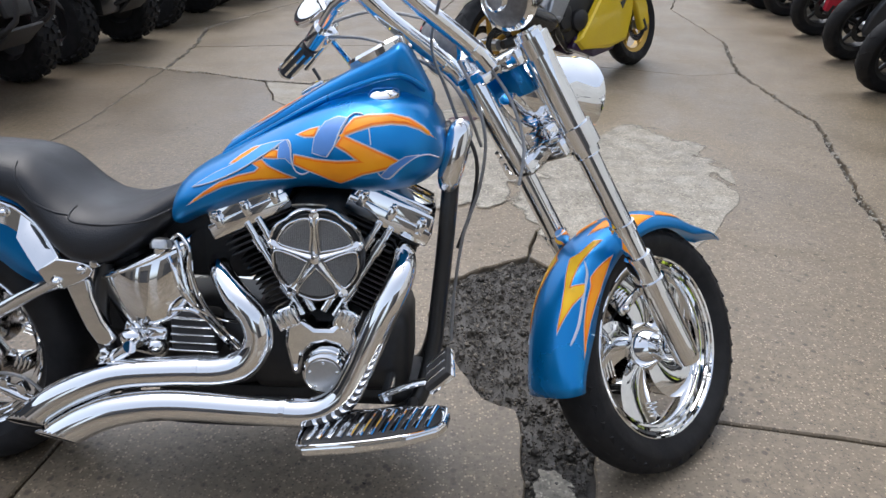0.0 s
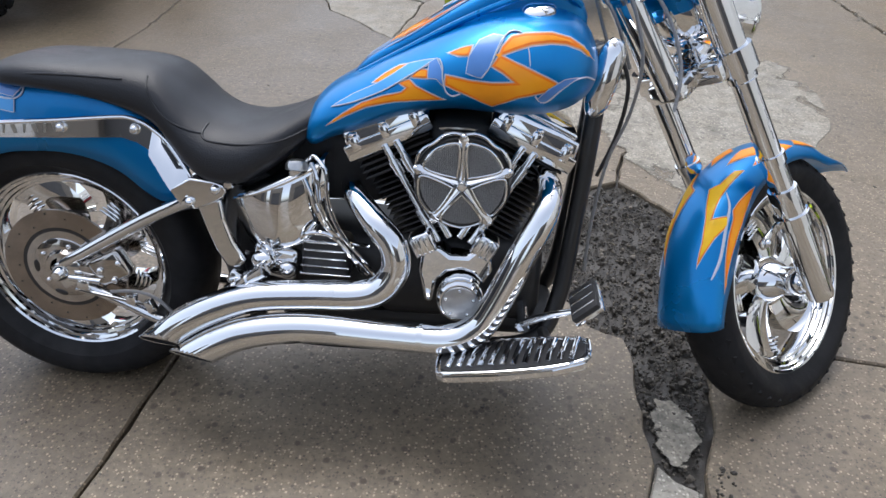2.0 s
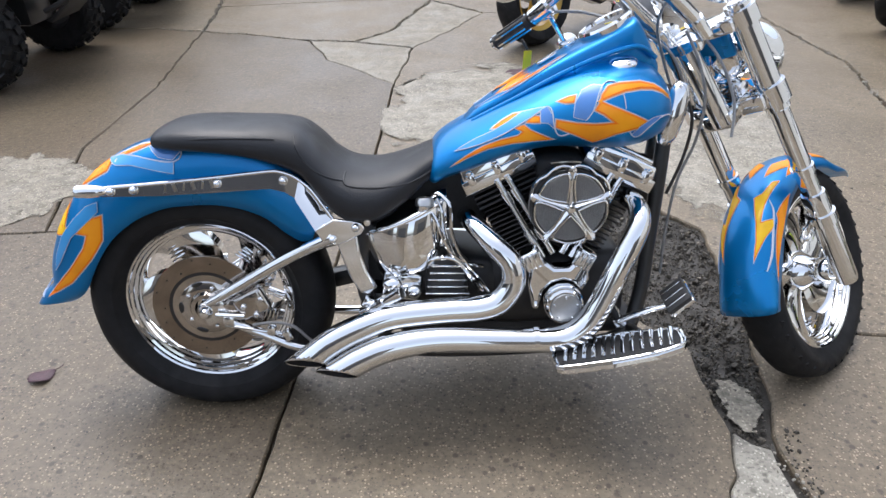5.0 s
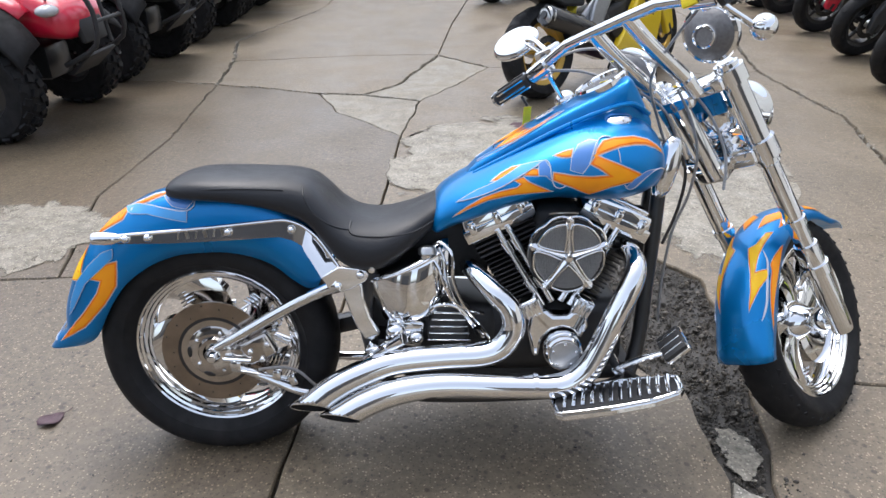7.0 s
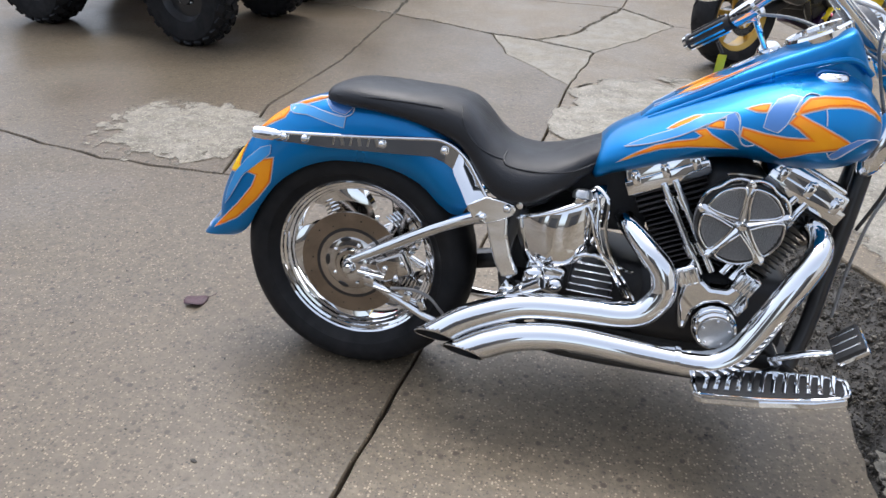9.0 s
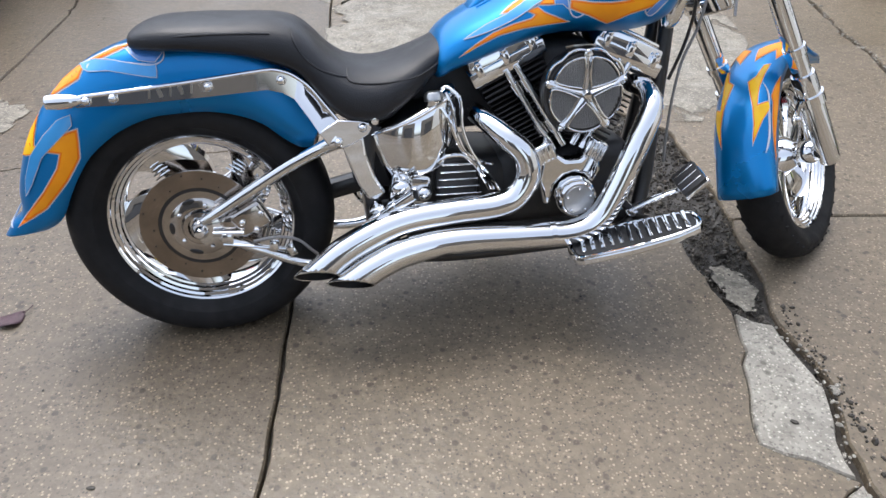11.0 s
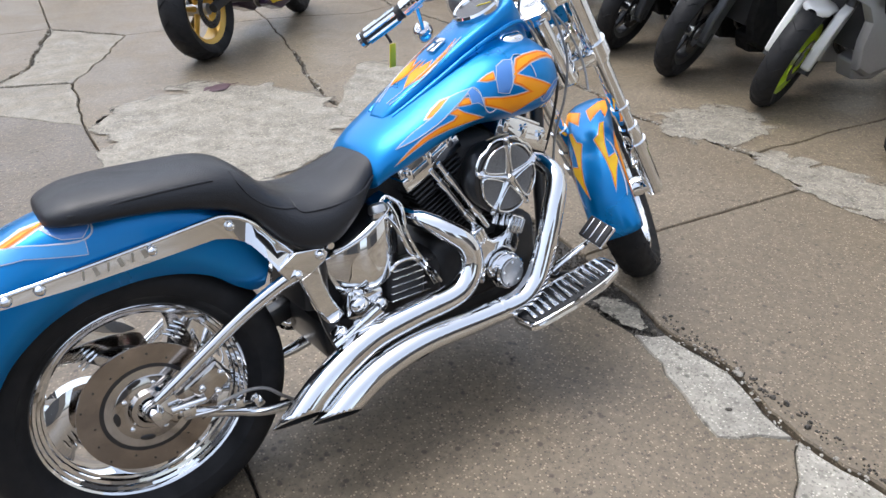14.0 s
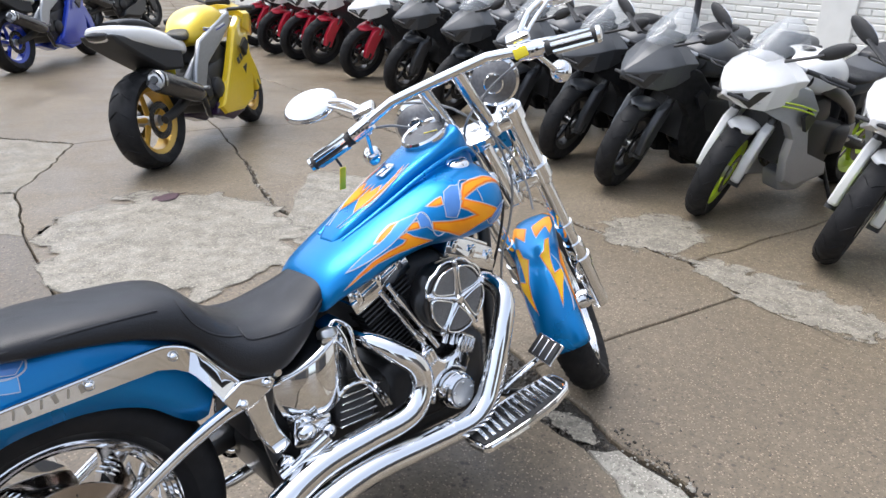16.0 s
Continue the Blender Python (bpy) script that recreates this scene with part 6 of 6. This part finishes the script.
        part("footrest", join(rod((0.40, k * 0.14, 0.44), (0.40, k * 0.25, 0.44), 0.011, 10), prism([(0.34, 0.40), (0.45, 0.38), (0.43, 0.50), (0.36, 0.52)], k * 0.13, k * 0.15)), ALU, b)
        part("swingarm", tube([(0.0, k * 0.115, 0.31), (0.20, k * 0.115, 0.35), (0.40, k * 0.10, 0.42)], [0.026, 0.032, 0.04], 12, 5, flat=1.1), MATTE, b)
        part("headlamp", tube([(1.50, k * 0.045, 0.735), (1.46, k * 0.10, 0.730), (1.40, k * 0.135, 0.735)], [0.010, 0.016, 0.010], 12, 4, flat=0.7), GLASS, b)
        if stripes:
            for z0 in (0.0, -0.022):
                part("side_stripe", tube([(1.34, k * 0.152, 0.745 + z0), (1.22, k * 0.215, 0.735 + z0), (1.08, k * 0.245, 0.700 + z0)], 0.005, 6, 4), stripes, b, "thin lime stripe")
    rows = []
    for i in range(21):
        a = radians(142 - 72 * i / 20)
        rr = 0.316
        rows.append(fender_ring((FA[0] + rr * math.cos(a), FA[2] + rr * math.sin(a)), (FA[0] + (rr - 0.04) * math.cos(a), FA[2] + (rr - 0.04) * math.sin(a)), 0.074 * min(1, 0.4 + i / 6, 0.4 + (20 - i) / 5), 2.4, 14))
    fm = part("front_mudguard", loft(rows, closed=False), fork_tip, b, m=S, sharp=80)
    fm.modifiers.new("thick", "SOLIDIFY").thickness = 0.004
    nose = [(1.585, 0.785, 0.774, 0.745, 0.014), (1.50, 0.848, 0.796, 0.698, 0.100), (1.40, 0.922, 0.832, 0.690, 0.170), (1.30, 0.965, 0.862, 0.720, 0.208), (1.19, 0.950, 0.862, 0.770, 0.214)]
    cuts = []
    for x, zt, zm, zb, w in nose:
        half = [(x, 0, zt), (x, w * 0.34, zt - (zt - zm) * 0.10), (x, w * 0.72, zt - (zt - zm) * 0.52), (x, w, zm), (x, w * 0.86, zb), (x, 0, zb + 0.006)]
        cuts.append(half + [(p[0], -p[1], p[2]) for p in half[-2:0:-1]])
    n = part("nose_fairing", loft(cuts), main, b, "sharp-edged pointed nose fairing", sharp=14, bevel=0.004)
    for k in (-1, 1):
        tri = bmesh.new()
        for x, v in ((1.565, 0.30), (1.415, 0.16), (1.475, 0.98)):
            w, zm, zb = (np.interp(x, [r[0] for r in nose[::-1]], [r[c] for r in nose[::-1]]) for c in (4, 2, 3))
            for out in (0.004, -0.01):
                tri.verts.new((x + out, k * (w * (1 - 0.14 * v) + out), zm + (zb - zm) * v))
        tri.verts.ensure_lookup_table()
        tv = tri.verts
        for q in ((0, 2, 4), (1, 3, 5), (0, 2, 3, 1), (2, 4, 5, 3), (4, 0, 1, 5)):
            tri.faces.new([tv[c] for c in q])
        part("lamp_recess", tri, BLACK, n, "black triangular lamp recess", smooth=False)
    part("nose_lip", tube([(1.52, -0.11, 0.745), (1.575, 0, 0.762), (1.52, 0.11, 0.745)], 0.010, 8, 5), MATTE, n)
    sc = [(1.44, 0.945, 0.925, 0.060), (1.38, 1.005, 0.95, 0.105), (1.30, 1.075, 0.97, 0.128), (1.22, 1.125, 0.985, 0.125), (1.17, 1.140, 1.0, 0.105)]
    wrows = []
    for r in stations(sc, 4):
        wrows.append([(r[0] - 0.10 * (1 - math.cos(t)) * 0.6, r[3] * math.sin(t), r[2] + (r[1] - r[2]) * math.cos(t)) for t in (radians(-82 + 164 * i / 14) for i in range(15))])
    ws = part("windscreen", loft(wrows, closed=False), screen, b, "clear curved windscreen", sharp=80)
    ws.modifiers.new("thick", "SOLIDIFY").thickness = 0.003
    part("instrument_panel", box((0.06, 0.18, 0.08), (1.24, 0, 0.96), (0, -35, 0), 0.015), MATTE, b)
    part("fork_bridge", box((0.07, 0.24, 0.03), (1.12, 0, 0.885), (0, -24, 0), 0.01), ALU, b, m=S)
    tk = [(0.56, 0.800, 0.72, 0.085), (0.62, 0.870, 0.70, 0.125), (0.74, 0.940, 0.70, 0.165), (0.88, 0.965, 0.71, 0.175), (0.99, 0.940, 0.73, 0.15), (1.05, 0.89, 0.76, 0.10)]
    t = part("fuel_tank", loft([superring(r[0], r[1], r[2], r[3], 2.7, 30, wide=0.5) for r in stations(tk, 4)]), main, b, sharp=60)
    part("tank_cap", lathe([(0, 0.006), (0.035, 0.005), (0.04, 0.0)], 24, pose(0.93, 0, 0.962, 90, 0, 0)), BLACK, t)
    st = [(0.18, 0.842, 0.80, 0.12), (0.26, 0.825, 0.77, 0.135), (0.40, 0.805, 0.755, 0.14), (0.52, 0.810, 0.75, 0.11), (0.60, 0.835, 0.76, 0.07)]
    part("seat", loft([superring(r[0], r[1], r[2], r[3], 3.2, 28) for r in stations(st, 4)]), LEATHER, b, sharp=60)
    pl = [(-0.14, 0.935, 0.905, 0.06), (-0.05, 0.945, 0.89, 0.09), (0.10, 0.925, 0.86, 0.10), (0.18, 0.885, 0.84, 0.09)]
    part("pillion_seat", loft([superring(r[0], r[1], r[2], r[3], 3.2, 24) for r in stations(pl, 3)]), LEATHER, b, sharp=60)
    tl = [(-0.30, 0.905, 0.855, 0.035), (-0.27, 0.920, 0.83, 0.085), (-0.16, 0.918, 0.80, 0.12), (0.0, 0.905, 0.76, 0.135), (0.16, 0.870, 0.72, 0.145), (0.36, 0.80, 0.68, 0.135), (0.46, 0.77, 0.66, 0.11)]
    part("tail_fairing", loft([superring(r[0], r[1], r[2], r[3], 2.8, 28) for r in stations(tl, 4)]), tail, b, sharp=50)
    part("under_tail", prism([(-0.30, 0.875), (-0.26, 0.82), (-0.08, 0.72), (0.16, 0.60), (0.38, 0.58), (0.40, 0.72), (0.16, 0.79), (-0.10, 0.845)], -0.118, 0.118), MATTE, b, bevel=0.02)
    part("tail_lamp", ball(1.0, (-0.285, 0, 0.868), (0.024, 0.078, 0.030), 16, 10), CARBON, b)
    part("engine", join(box((0.46, 0.30, 0.30), (0.72, 0, 0.43), (0, -12, 0), 0.05, 3), box((0.22, 0.34, 0.20), (0.50, 0, 0.42), (0, 0, 0), 0.05, 3), box((0.30, 0.28, 0.20), (0.84, 0, 0.60), (0, 28, 0), 0.03)), FIN, b)
    part("radiator", box((0.05, 0.34, 0.34), (1.07, 0, 0.52), (0, -14, 0), 0.01), MATTE, b)
    part("crank_cover", join(lathe([(0, -0.03), (0.05, -0.028), (0.07, -0.015), (0.075, 0.01)], 28, pose(0.66, -0.165, 0.40)), lathe([(0, -0.02), (0.04, -0.018), (0.05, 0.01)], 24, pose(0.50, -0.17, 0.40))), FIN, b)
    can = part("silencer", tube([(0.42, -0.17, 0.40), (0.34, -0.185, 0.42), (0.12, -0.20, 0.49), (-0.10, -0.205, 0.565), (-0.125, -0.205, 0.573)], [0.030, 0.058, 0.066, 0.066, 0.055], 20, 5, flat=1.1), silencer, b, "round silencer with a bright end cap")
    part("end_cap", tube([(-0.100, -0.205, 0.565), (-0.130, -0.206, 0.576), (-0.140, -0.206, 0.579)], [0.068, 0.060, 0.036], 20, 2), SATIN, can)
    part("tail_pipe", tube([(-0.12, -0.206, 0.573), (-0.150, -0.207, 0.584)], 0.024, 16, 1), BLACK, can)
    part("header_pipe", tube([(0.42, -0.17, 0.40), (0.50, -0.14, 0.30), (0.70, -0.05, 0.20), (0.98, 0.0, 0.30), (1.02, 0, 0.50)], 0.024, 12, 5), CARBON, b)
    part("shock", join(rod((0.34, 0, 0.42), (0.40, 0, 0.68), 0.034, 14)), YTAG if rims is GOLD else MATTE, b)
    part("hugger", prism([(-0.05, 0.60), (0.10, 0.635), (0.26, 0.58), (0.30, 0.50), (0.25, 0.52), (0.10, 0.60)], -0.06, 0.06), MATTE, b, bevel=0.01)
    part("side_stand", rod((0.50, 0.12, 0.26), (0.46, 0.27, 0.0), 0.012, 10), BLACK, b)
    if graphic:
        for i in range(5):
            part("plain_letter", box((0.036, 0.003, 0.046), (0.965 + i * 0.048 - (0.02 if i > 2 else 0), -0.2135, 0.545 + i * 0.020), (0, -22, 0), 0.001), graphic, b)
        part("plain_mark", prism([(1.02, 0.49), (1.09, 0.51), (1.045, 0.44)], -0.210, -0.2150), graphic, b)
        for z, mt in ((0.80, DBLUE), (0.815, WHITE)):
            part("tank_stripe", tube([(0.66, -0.158, z), (0.78, -0.178, z - 0.015), (0.92, -0.180, z + 0.01)], 0.009, 8, 5, flat=0.5), mt, b)
    return b


def parked(front, heading, lean=9.0, reach=1.39):
    h = radians(heading)
    return pose(front[0] - reach * math.cos(h), front[1] - reach * math.sin(h), 0, 0, 0, heading) @ pose(0, 0, 0, -lean, 0, 0)


ROW = "row of sport motorcycles"
grey = sport_bike("dark grey sport motorcycle parked in a row on the concrete", ROW, parked((3.59, 1.33), 173), DGREY, KNOB, KNOB, BLACK, DGREY, DGREY, 18)
for x, y, hd in ((3.77, 1.96, 172), (3.87, 2.68, 173), (4.03, 3.48, 171), (4.24, 4.46, 173)):
    copy_thing(grey, parked((x, y), hd))
white = sport_bike("white and silver sport motorcycle with lime wheels", ROW, parked((3.58, 0.68), 173), WHITE, SILVER, SILVER, LIME, WHITE, DGREY, 20, spar=BLACK, stripes=LIME)
copy_thing(white, parked((3.49, -0.09), 170))
rw = sport_bike("white sport motorcycle with a red front mudguard", ROW, parked((4.41, 5.48), 170), WHITE, BLACK, BLACK, BLACK, REDP, WHITE, 14)
for x, y in ((4.54, 6.53), (4.49, 6.98), (4.48, 7.58), (4.61, 8.43)):
    copy_thing(rw, parked((x, y), 170))
sport_bike("yellow and white sport motorcycle with gold wheels", "", parked((2.44, 4.21), 39, 8.0), YELLOW, YELLOW, PURPLE, GOLD, YELLOW, WHITE, 8, graphic=BLACK, spar=ALU, race=True)
sport_bike("blue and white sport motorcycle with blue wheels", "", parked((2.39, 8.57), 44, 8.0), DBLUE, DBLUE, DBLUE, DBLUE, DBLUE, WHITE, 6, spar=ALU, race=True)
sport_bike("black and yellow sport motorcycle far back on the lot", "", parked((4.12, 11.24), 30, 8.0), BLACK, BLACK, BLACK, BLACK, BLACK, YELLOW, 6)


def knobby(parent, name, center, r, half):
    at = Matrix.Translation(center)
    w = part(name, lathe([(0.0, -half * 0.55), (0.05, -half * 0.6), (0.06, -half * 0.4), (r * 0.42, -half * 0.35), (r * 0.50, -half * 0.82), (r * 0.52, 0), (r * 0.50, half * 0.82), (r * 0.42, half * 0.35), (0, half * 0.4)], 32, at), BLACK, parent, "black steel wheel")
    part("tyre", lathe([(r * 0.50, -half * 0.85), (r * 0.62, -half), (r * 0.85, -half), (r * 0.95, -half * 0.78), (r * 0.97, 0), (r * 0.95, half * 0.78), (r * 0.85, half), (r * 0.62, half), (r * 0.50, half * 0.85)], 40, at), KNOB, w, "knobbly black tyre")
    bl = bmesh.new()
    for k in range(22):
        a = 2 * math.pi * k / 22
        for j, (lat, tilt) in enumerate(((-0.80, -0.6), (-0.28, 0), (0.28, 0), (0.80, 0.6))):
            b = box((0.044, half * 0.40, 0.026))
            b.transform(Matrix.Rotation(-a - (0.14 if j % 2 else 0), 4, "Y") @ pose(0, lat * half, r * (0.925 if abs(lat) > 0.5 else 0.975)) @ Matrix.Rotation(-tilt, 4, "X") @ Matrix.Rotation(0.35 * (1 if lat > 0 else -1), 4, "Z"))
            bl = join(bl, b)
    bl.transform(at)
    part("tread", bl, KNOB, w, smooth=False)["kind"] = "stuff"
    for s in (-1, 1):
        for k in range(4):
            a = math.pi / 4 + math.pi / 2 * k
            part("wheel_nut", ball(0.011, (center[0] + 0.055 * math.cos(a), center[1] + s * half * 0.45, center[2] + 0.055 * math.sin(a)), (1, 1, 1), 10, 6), SATIN, w)
    return w


def quad_bike(label, m, colour):
    """Front axle at x = 0, facing +x."""
    q = thing("quad_bike", label, "quad bike", "row of quad bikes", m)
    for k in (-1, 1):
        knobby(q, "front_wheel", (0, k * 0.44, 0.31), 0.31, 0.105)
        knobby(q, "rear_wheel", (-1.24, k * 0.43, 0.31), 0.31, 0.13)
        part("wishbone", join(rod((-0.05, k * 0.12, 0.36), (0, k * 0.36, 0.30), 0.016, 10), rod((0.10, k * 0.12, 0.38), (0, k * 0.36, 0.30), 0.016, 10)), BLACK, q)
        part("shock", rod((0, k * 0.30, 0.33), (-0.04, k * 0.18, 0.68), 0.028, 12), ALU, q)
        rows = []
        for i in range(13):
            a = radians(25 + 135 * i / 12)
            rows.append([(0.40 * math.cos(a) - 0.02, k * y, 0.34 + 0.42 * math.sin(a) + z) for y, z in ((0.18, 0.09), (0.28, 0.085), (0.36, 0.06), (0.47, 0.02), (0.555, -0.02))])
        ff = part("front_fender", loft([p[:3] for p in rows[2:11]], closed=False), colour, q, sharp=70)
        ff.modifiers.new("thick", "SOLIDIFY").thickness = 0.008
        fl = part("fender_flare", loft([[(x, y * 1.0, z) for x, y, z in ((p[2][0], p[2][1], p[2][2] - 0.010), (p[3][0], p[3][1], p[3][2] - 0.012), (p[4][0], p[4][1] + k * 0.01, p[4][2] - 0.03), (p[4][0] * 0.98, p[4][1] + k * 0.012, p[4][2] - 0.06))] for p in rows], closed=False), KNOB, q, sharp=70)
        fl.modifiers.new("thick", "SOLIDIFY").thickness = 0.008
        rows = []
        for i in range(13):
            a = radians(20 + 140 * i / 12)
            rows.append([(-1.22 + 0.42 * math.cos(a), k * y, 0.34 + 0.44 * math.sin(a) + z) for y, z in ((0.16, 0.06), (0.30, 0.055), (0.46, 0.03), (0.57, -0.01), (0.58, -0.04))])
        rf = part("rear_fender", loft(rows, closed=False), colour, q, sharp=70)
        rf.modifiers.new("thick", "SOLIDIFY").thickness = 0.008
        lamp = part("headlamp", ball(1.0, (0.36, k * 0.25, 0.735), (0.06, 0.080, 0.036), 20, 12), LENS, q, "clear wedge headlamp")
        part("lamp_glass", ball(1.0, (0.375, k * 0.25, 0.737), (0.055, 0.078, 0.040), 20, 12), GLASS, lamp)
        part("footwell", box((0.62, 0.24, 0.03), (-0.62, k * 0.36, 0.33), (0, 0, 0), 0.01), MATTE, q)
        part("handle", tube([(-0.30, k * 0.06, 1.0), (-0.33, k * 0.20, 1.07), (-0.40, k * 0.38, 1.06)], 0.013, 10, 4), BLACK, q)
        part("grip", rod((-0.375, k * 0.29, 1.065), (-0.41, k * 0.41, 1.058), 0.018, 12), MATTE, q)
    part("bonnet", loft([superring(r[0], r[1], r[2], r[3], 3.0, 28) for r in stations([(0.46, 0.70, 0.60, 0.14), (0.40, 0.77, 0.55, 0.24), (0.20, 0.86, 0.55, 0.25), (-0.10, 0.92, 0.60, 0.21), (-0.34, 0.96, 0.66, 0.13)], 3)]), colour, q, sharp=40)
    part("grille", box((0.05, 0.26, 0.16), (0.45, 0, 0.60), (0, -14, 0), 0.02), MATTE, q)
    part("chassis", join(box((1.60, 0.26, 0.22), (-0.60, 0, 0.40), (0, 0, 0), 0.04), box((0.60, 0.30, 0.30), (-0.62, 0, 0.55), (0, 0, 0), 0.06)), BLACK, q)
    part("seat", loft([superring(r[0], r[1], r[2], r[3], 3.0, 24) for r in stations([(-1.20, 0.90, 0.78, 0.13), (-1.05, 0.92, 0.76, 0.17), (-0.75, 0.86, 0.72, 0.16), (-0.45, 0.86, 0.72, 0.10), (-0.38, 0.84, 0.76, 0.06)], 3)]), LEATHER, q, sharp=60)
    for x0, x1, z, n in ((-0.12, 0.40, 0.955, 5), (-1.62, -1.12, 0.955, 5)):
        rack = part("rack", tube([(x0, -0.36, z), (x1, -0.34, z - 0.01), (x1 + 0.03, 0, z - 0.01), (x1, 0.34, z - 0.01), (x0, 0.36, z), (x0, -0.36, z)], 0.011, 8, 3), BLACK, q, "black steel luggage rack")
        for i in range(n):
            part("rack_bar", rod((x0, -0.26 + i * 0.13, z), (x1, -0.26 + i * 0.13, z - 0.008), 0.008, 8), BLACK, rack)
        for k in (-1, 1):
            part("rack_leg", rod((x1 - 0.05, k * 0.22, z), (x1 - 0.08, k * 0.18, z - 0.18), 0.010, 8), BLACK, rack)
    part("bumper", join(tube([(0.34, -0.17, 0.40), (0.56, -0.16, 0.52), (0.58, -0.15, 0.72), (0.52, -0.14, 0.86), (0.52, 0.14, 0.86), (0.58, 0.15, 0.72), (0.56, 0.16, 0.52), (0.34, 0.17, 0.40)], 0.016, 10, 3), rod((0.58, -0.15, 0.66), (0.58, 0.15, 0.66), 0.012, 10), rod((0.57, 0.0, 0.52), (0.53, 0.0, 0.86), 0.012, 10)), MATTE, q, "black tube bumper")
    part("skid_plate", box((0.20, 0.30, 0.02), (0.42, 0, 0.40), (0, -40, 0), 0.006), MATTE, q)
    part("column", rod((-0.20, 0, 0.80), (-0.30, 0, 1.02), 0.03, 12), BLACK, q)
    return q


quad_bike("red quad bike with black racks and knobbly tyres", pose(-1.98, 3.03, 0, 0, 0, -7.5), REDP)
black_quad = quad_bike("black quad bike with knobbly tyres", pose(-1.86, 4.44, 0, 0, 0, -7), BLACK)
for x, y in ((-1.74, 5.90), (-1.64, 7.25), (-1.55, 8.6), (-1.45, 9.95)):
    copy_thing(black_quad, pose(x, y, 0, 0, 0, -6))

# ---- walls that close the lot ----
SIDING = mat("white_painted_brick", (0.86, 0.85, 0.80), 0.55, 0.0, grain=0.12, grain_scale=8, stain=0.2, stain_scale=1.5, vary=0.12)
DARKWALL = mat("dark_cladding", (0.035, 0.036, 0.04), 0.6, 0.0, grain=0.3, grain_scale=3, stain=0.4, stain_scale=0.6)
wall = thing("wall_east", "white painted brick wall behind the parked bikes", "wall", kind="structure")
part("wall_core", box((0.2, 36, 4.2), (7.62, 8, 2.1)), SIDING, wall, smooth=False)
brick_bm = box((0.032, 0.294, 0.057), bevel=0.006, seg=1)
brick = part("brick", brick_bm, SIDING, wall, smooth=False)
brick.location = (7.522, -2.6, 0.9)
rest_v, rest_f = [], []
bv, bf = np.array([v.co[:] for v in brick.data.vertices]), [list(p.vertices) for p in brick.data.polygons]
count = 0
for row in range(44):
    for colm in range(52):
        at = (7.522 + 0.004 * noise.noise(Vector((row * 1.7, colm * 2.3, 0))), -6.2 + colm * 0.305 + (0.15 if row % 2 else 0), 0.10 + row * 0.066)
        if 0.9 < at[1] < 5.6 and 0.62 < at[2] < 1.5 and count < 290:
            o = brick.copy()
            scene.collection.objects.link(o)
            o.location = at
            count += 1
        else:
            rest_f += [[i + len(rest_v) * len(bv) for i in f] for f in bf]
            rest_v.append(bv + np.array(at))
bpy.data.objects.remove(brick)
me = bpy.data.meshes.new("brick_rest")
me.from_pydata(np.concatenate(rest_v).tolist(), [], rest_f)
me.materials.append(SIDING)
rest = new("brick_rest", me)
rest.parent = wall
rest["kind"] = "stuff"
part("pier", box((0.07, 0.34, 4.2), (7.50, 1.72, 2.1), bevel=0.01), SIDING, wall, smooth=False)
part("downpipe", rod((7.42, 3.2, 0), (7.42, 3.2, 4.2), 0.035, 12), DARKWALL, wall)
for name, size, at in (("wall_north", (50, 0.3, 4.5), (2, 26, 2.25)), ("wall_west", (0.3, 50, 4.5), (-18, 8, 2.25))):
    tagged(part(name, box(size, at), DARKWALL, smooth=False), "plain dark clad wall that closes the lot", "wall", kind="structure")

# unseen walls added behind the camera; doors and sky gaps streak the chrome
TAN = mat("tan_plaster", (0.10, 0.09, 0.078), 0.7, 0.0, grain=0.2, grain_scale=12, bump=0.2, stain=0.35, stain_scale=0.8)
south = thing("wall_south", "unseen dark tan walls with black doors and gaps, added for the chrome to reflect", "wall", kind="structure")
for x, w in ((-14.4, 13.2), (-3.3, 5.0), (4.9, 6.2), (16.0, 9.0)):
    part("wall_core", box((w, 0.3, 1.2), (x, -8.95, 3.5)), TAN, south, smooth=False)
for x, w in ((-16.2, 9.6), (-8.45, 1.3), (-5.35, 0.9), (-1.2, 0.8), (2.6, 1.6), (7.4, 1.2), (17.0, 7.0)):
    part("pier", box((w, 0.3, 2.9), (x, -8.95, 1.45)), TAN, south, smooth=False)
for x, w in ((-10.25, 2.3), (-3.25, 3.3), (5.1, 3.4), (12.5, 2.0)):
    part("door_panel", box((w, 0.08, 2.9), (x, -9.0, 1.45)), DARKWALL, south, smooth=False)
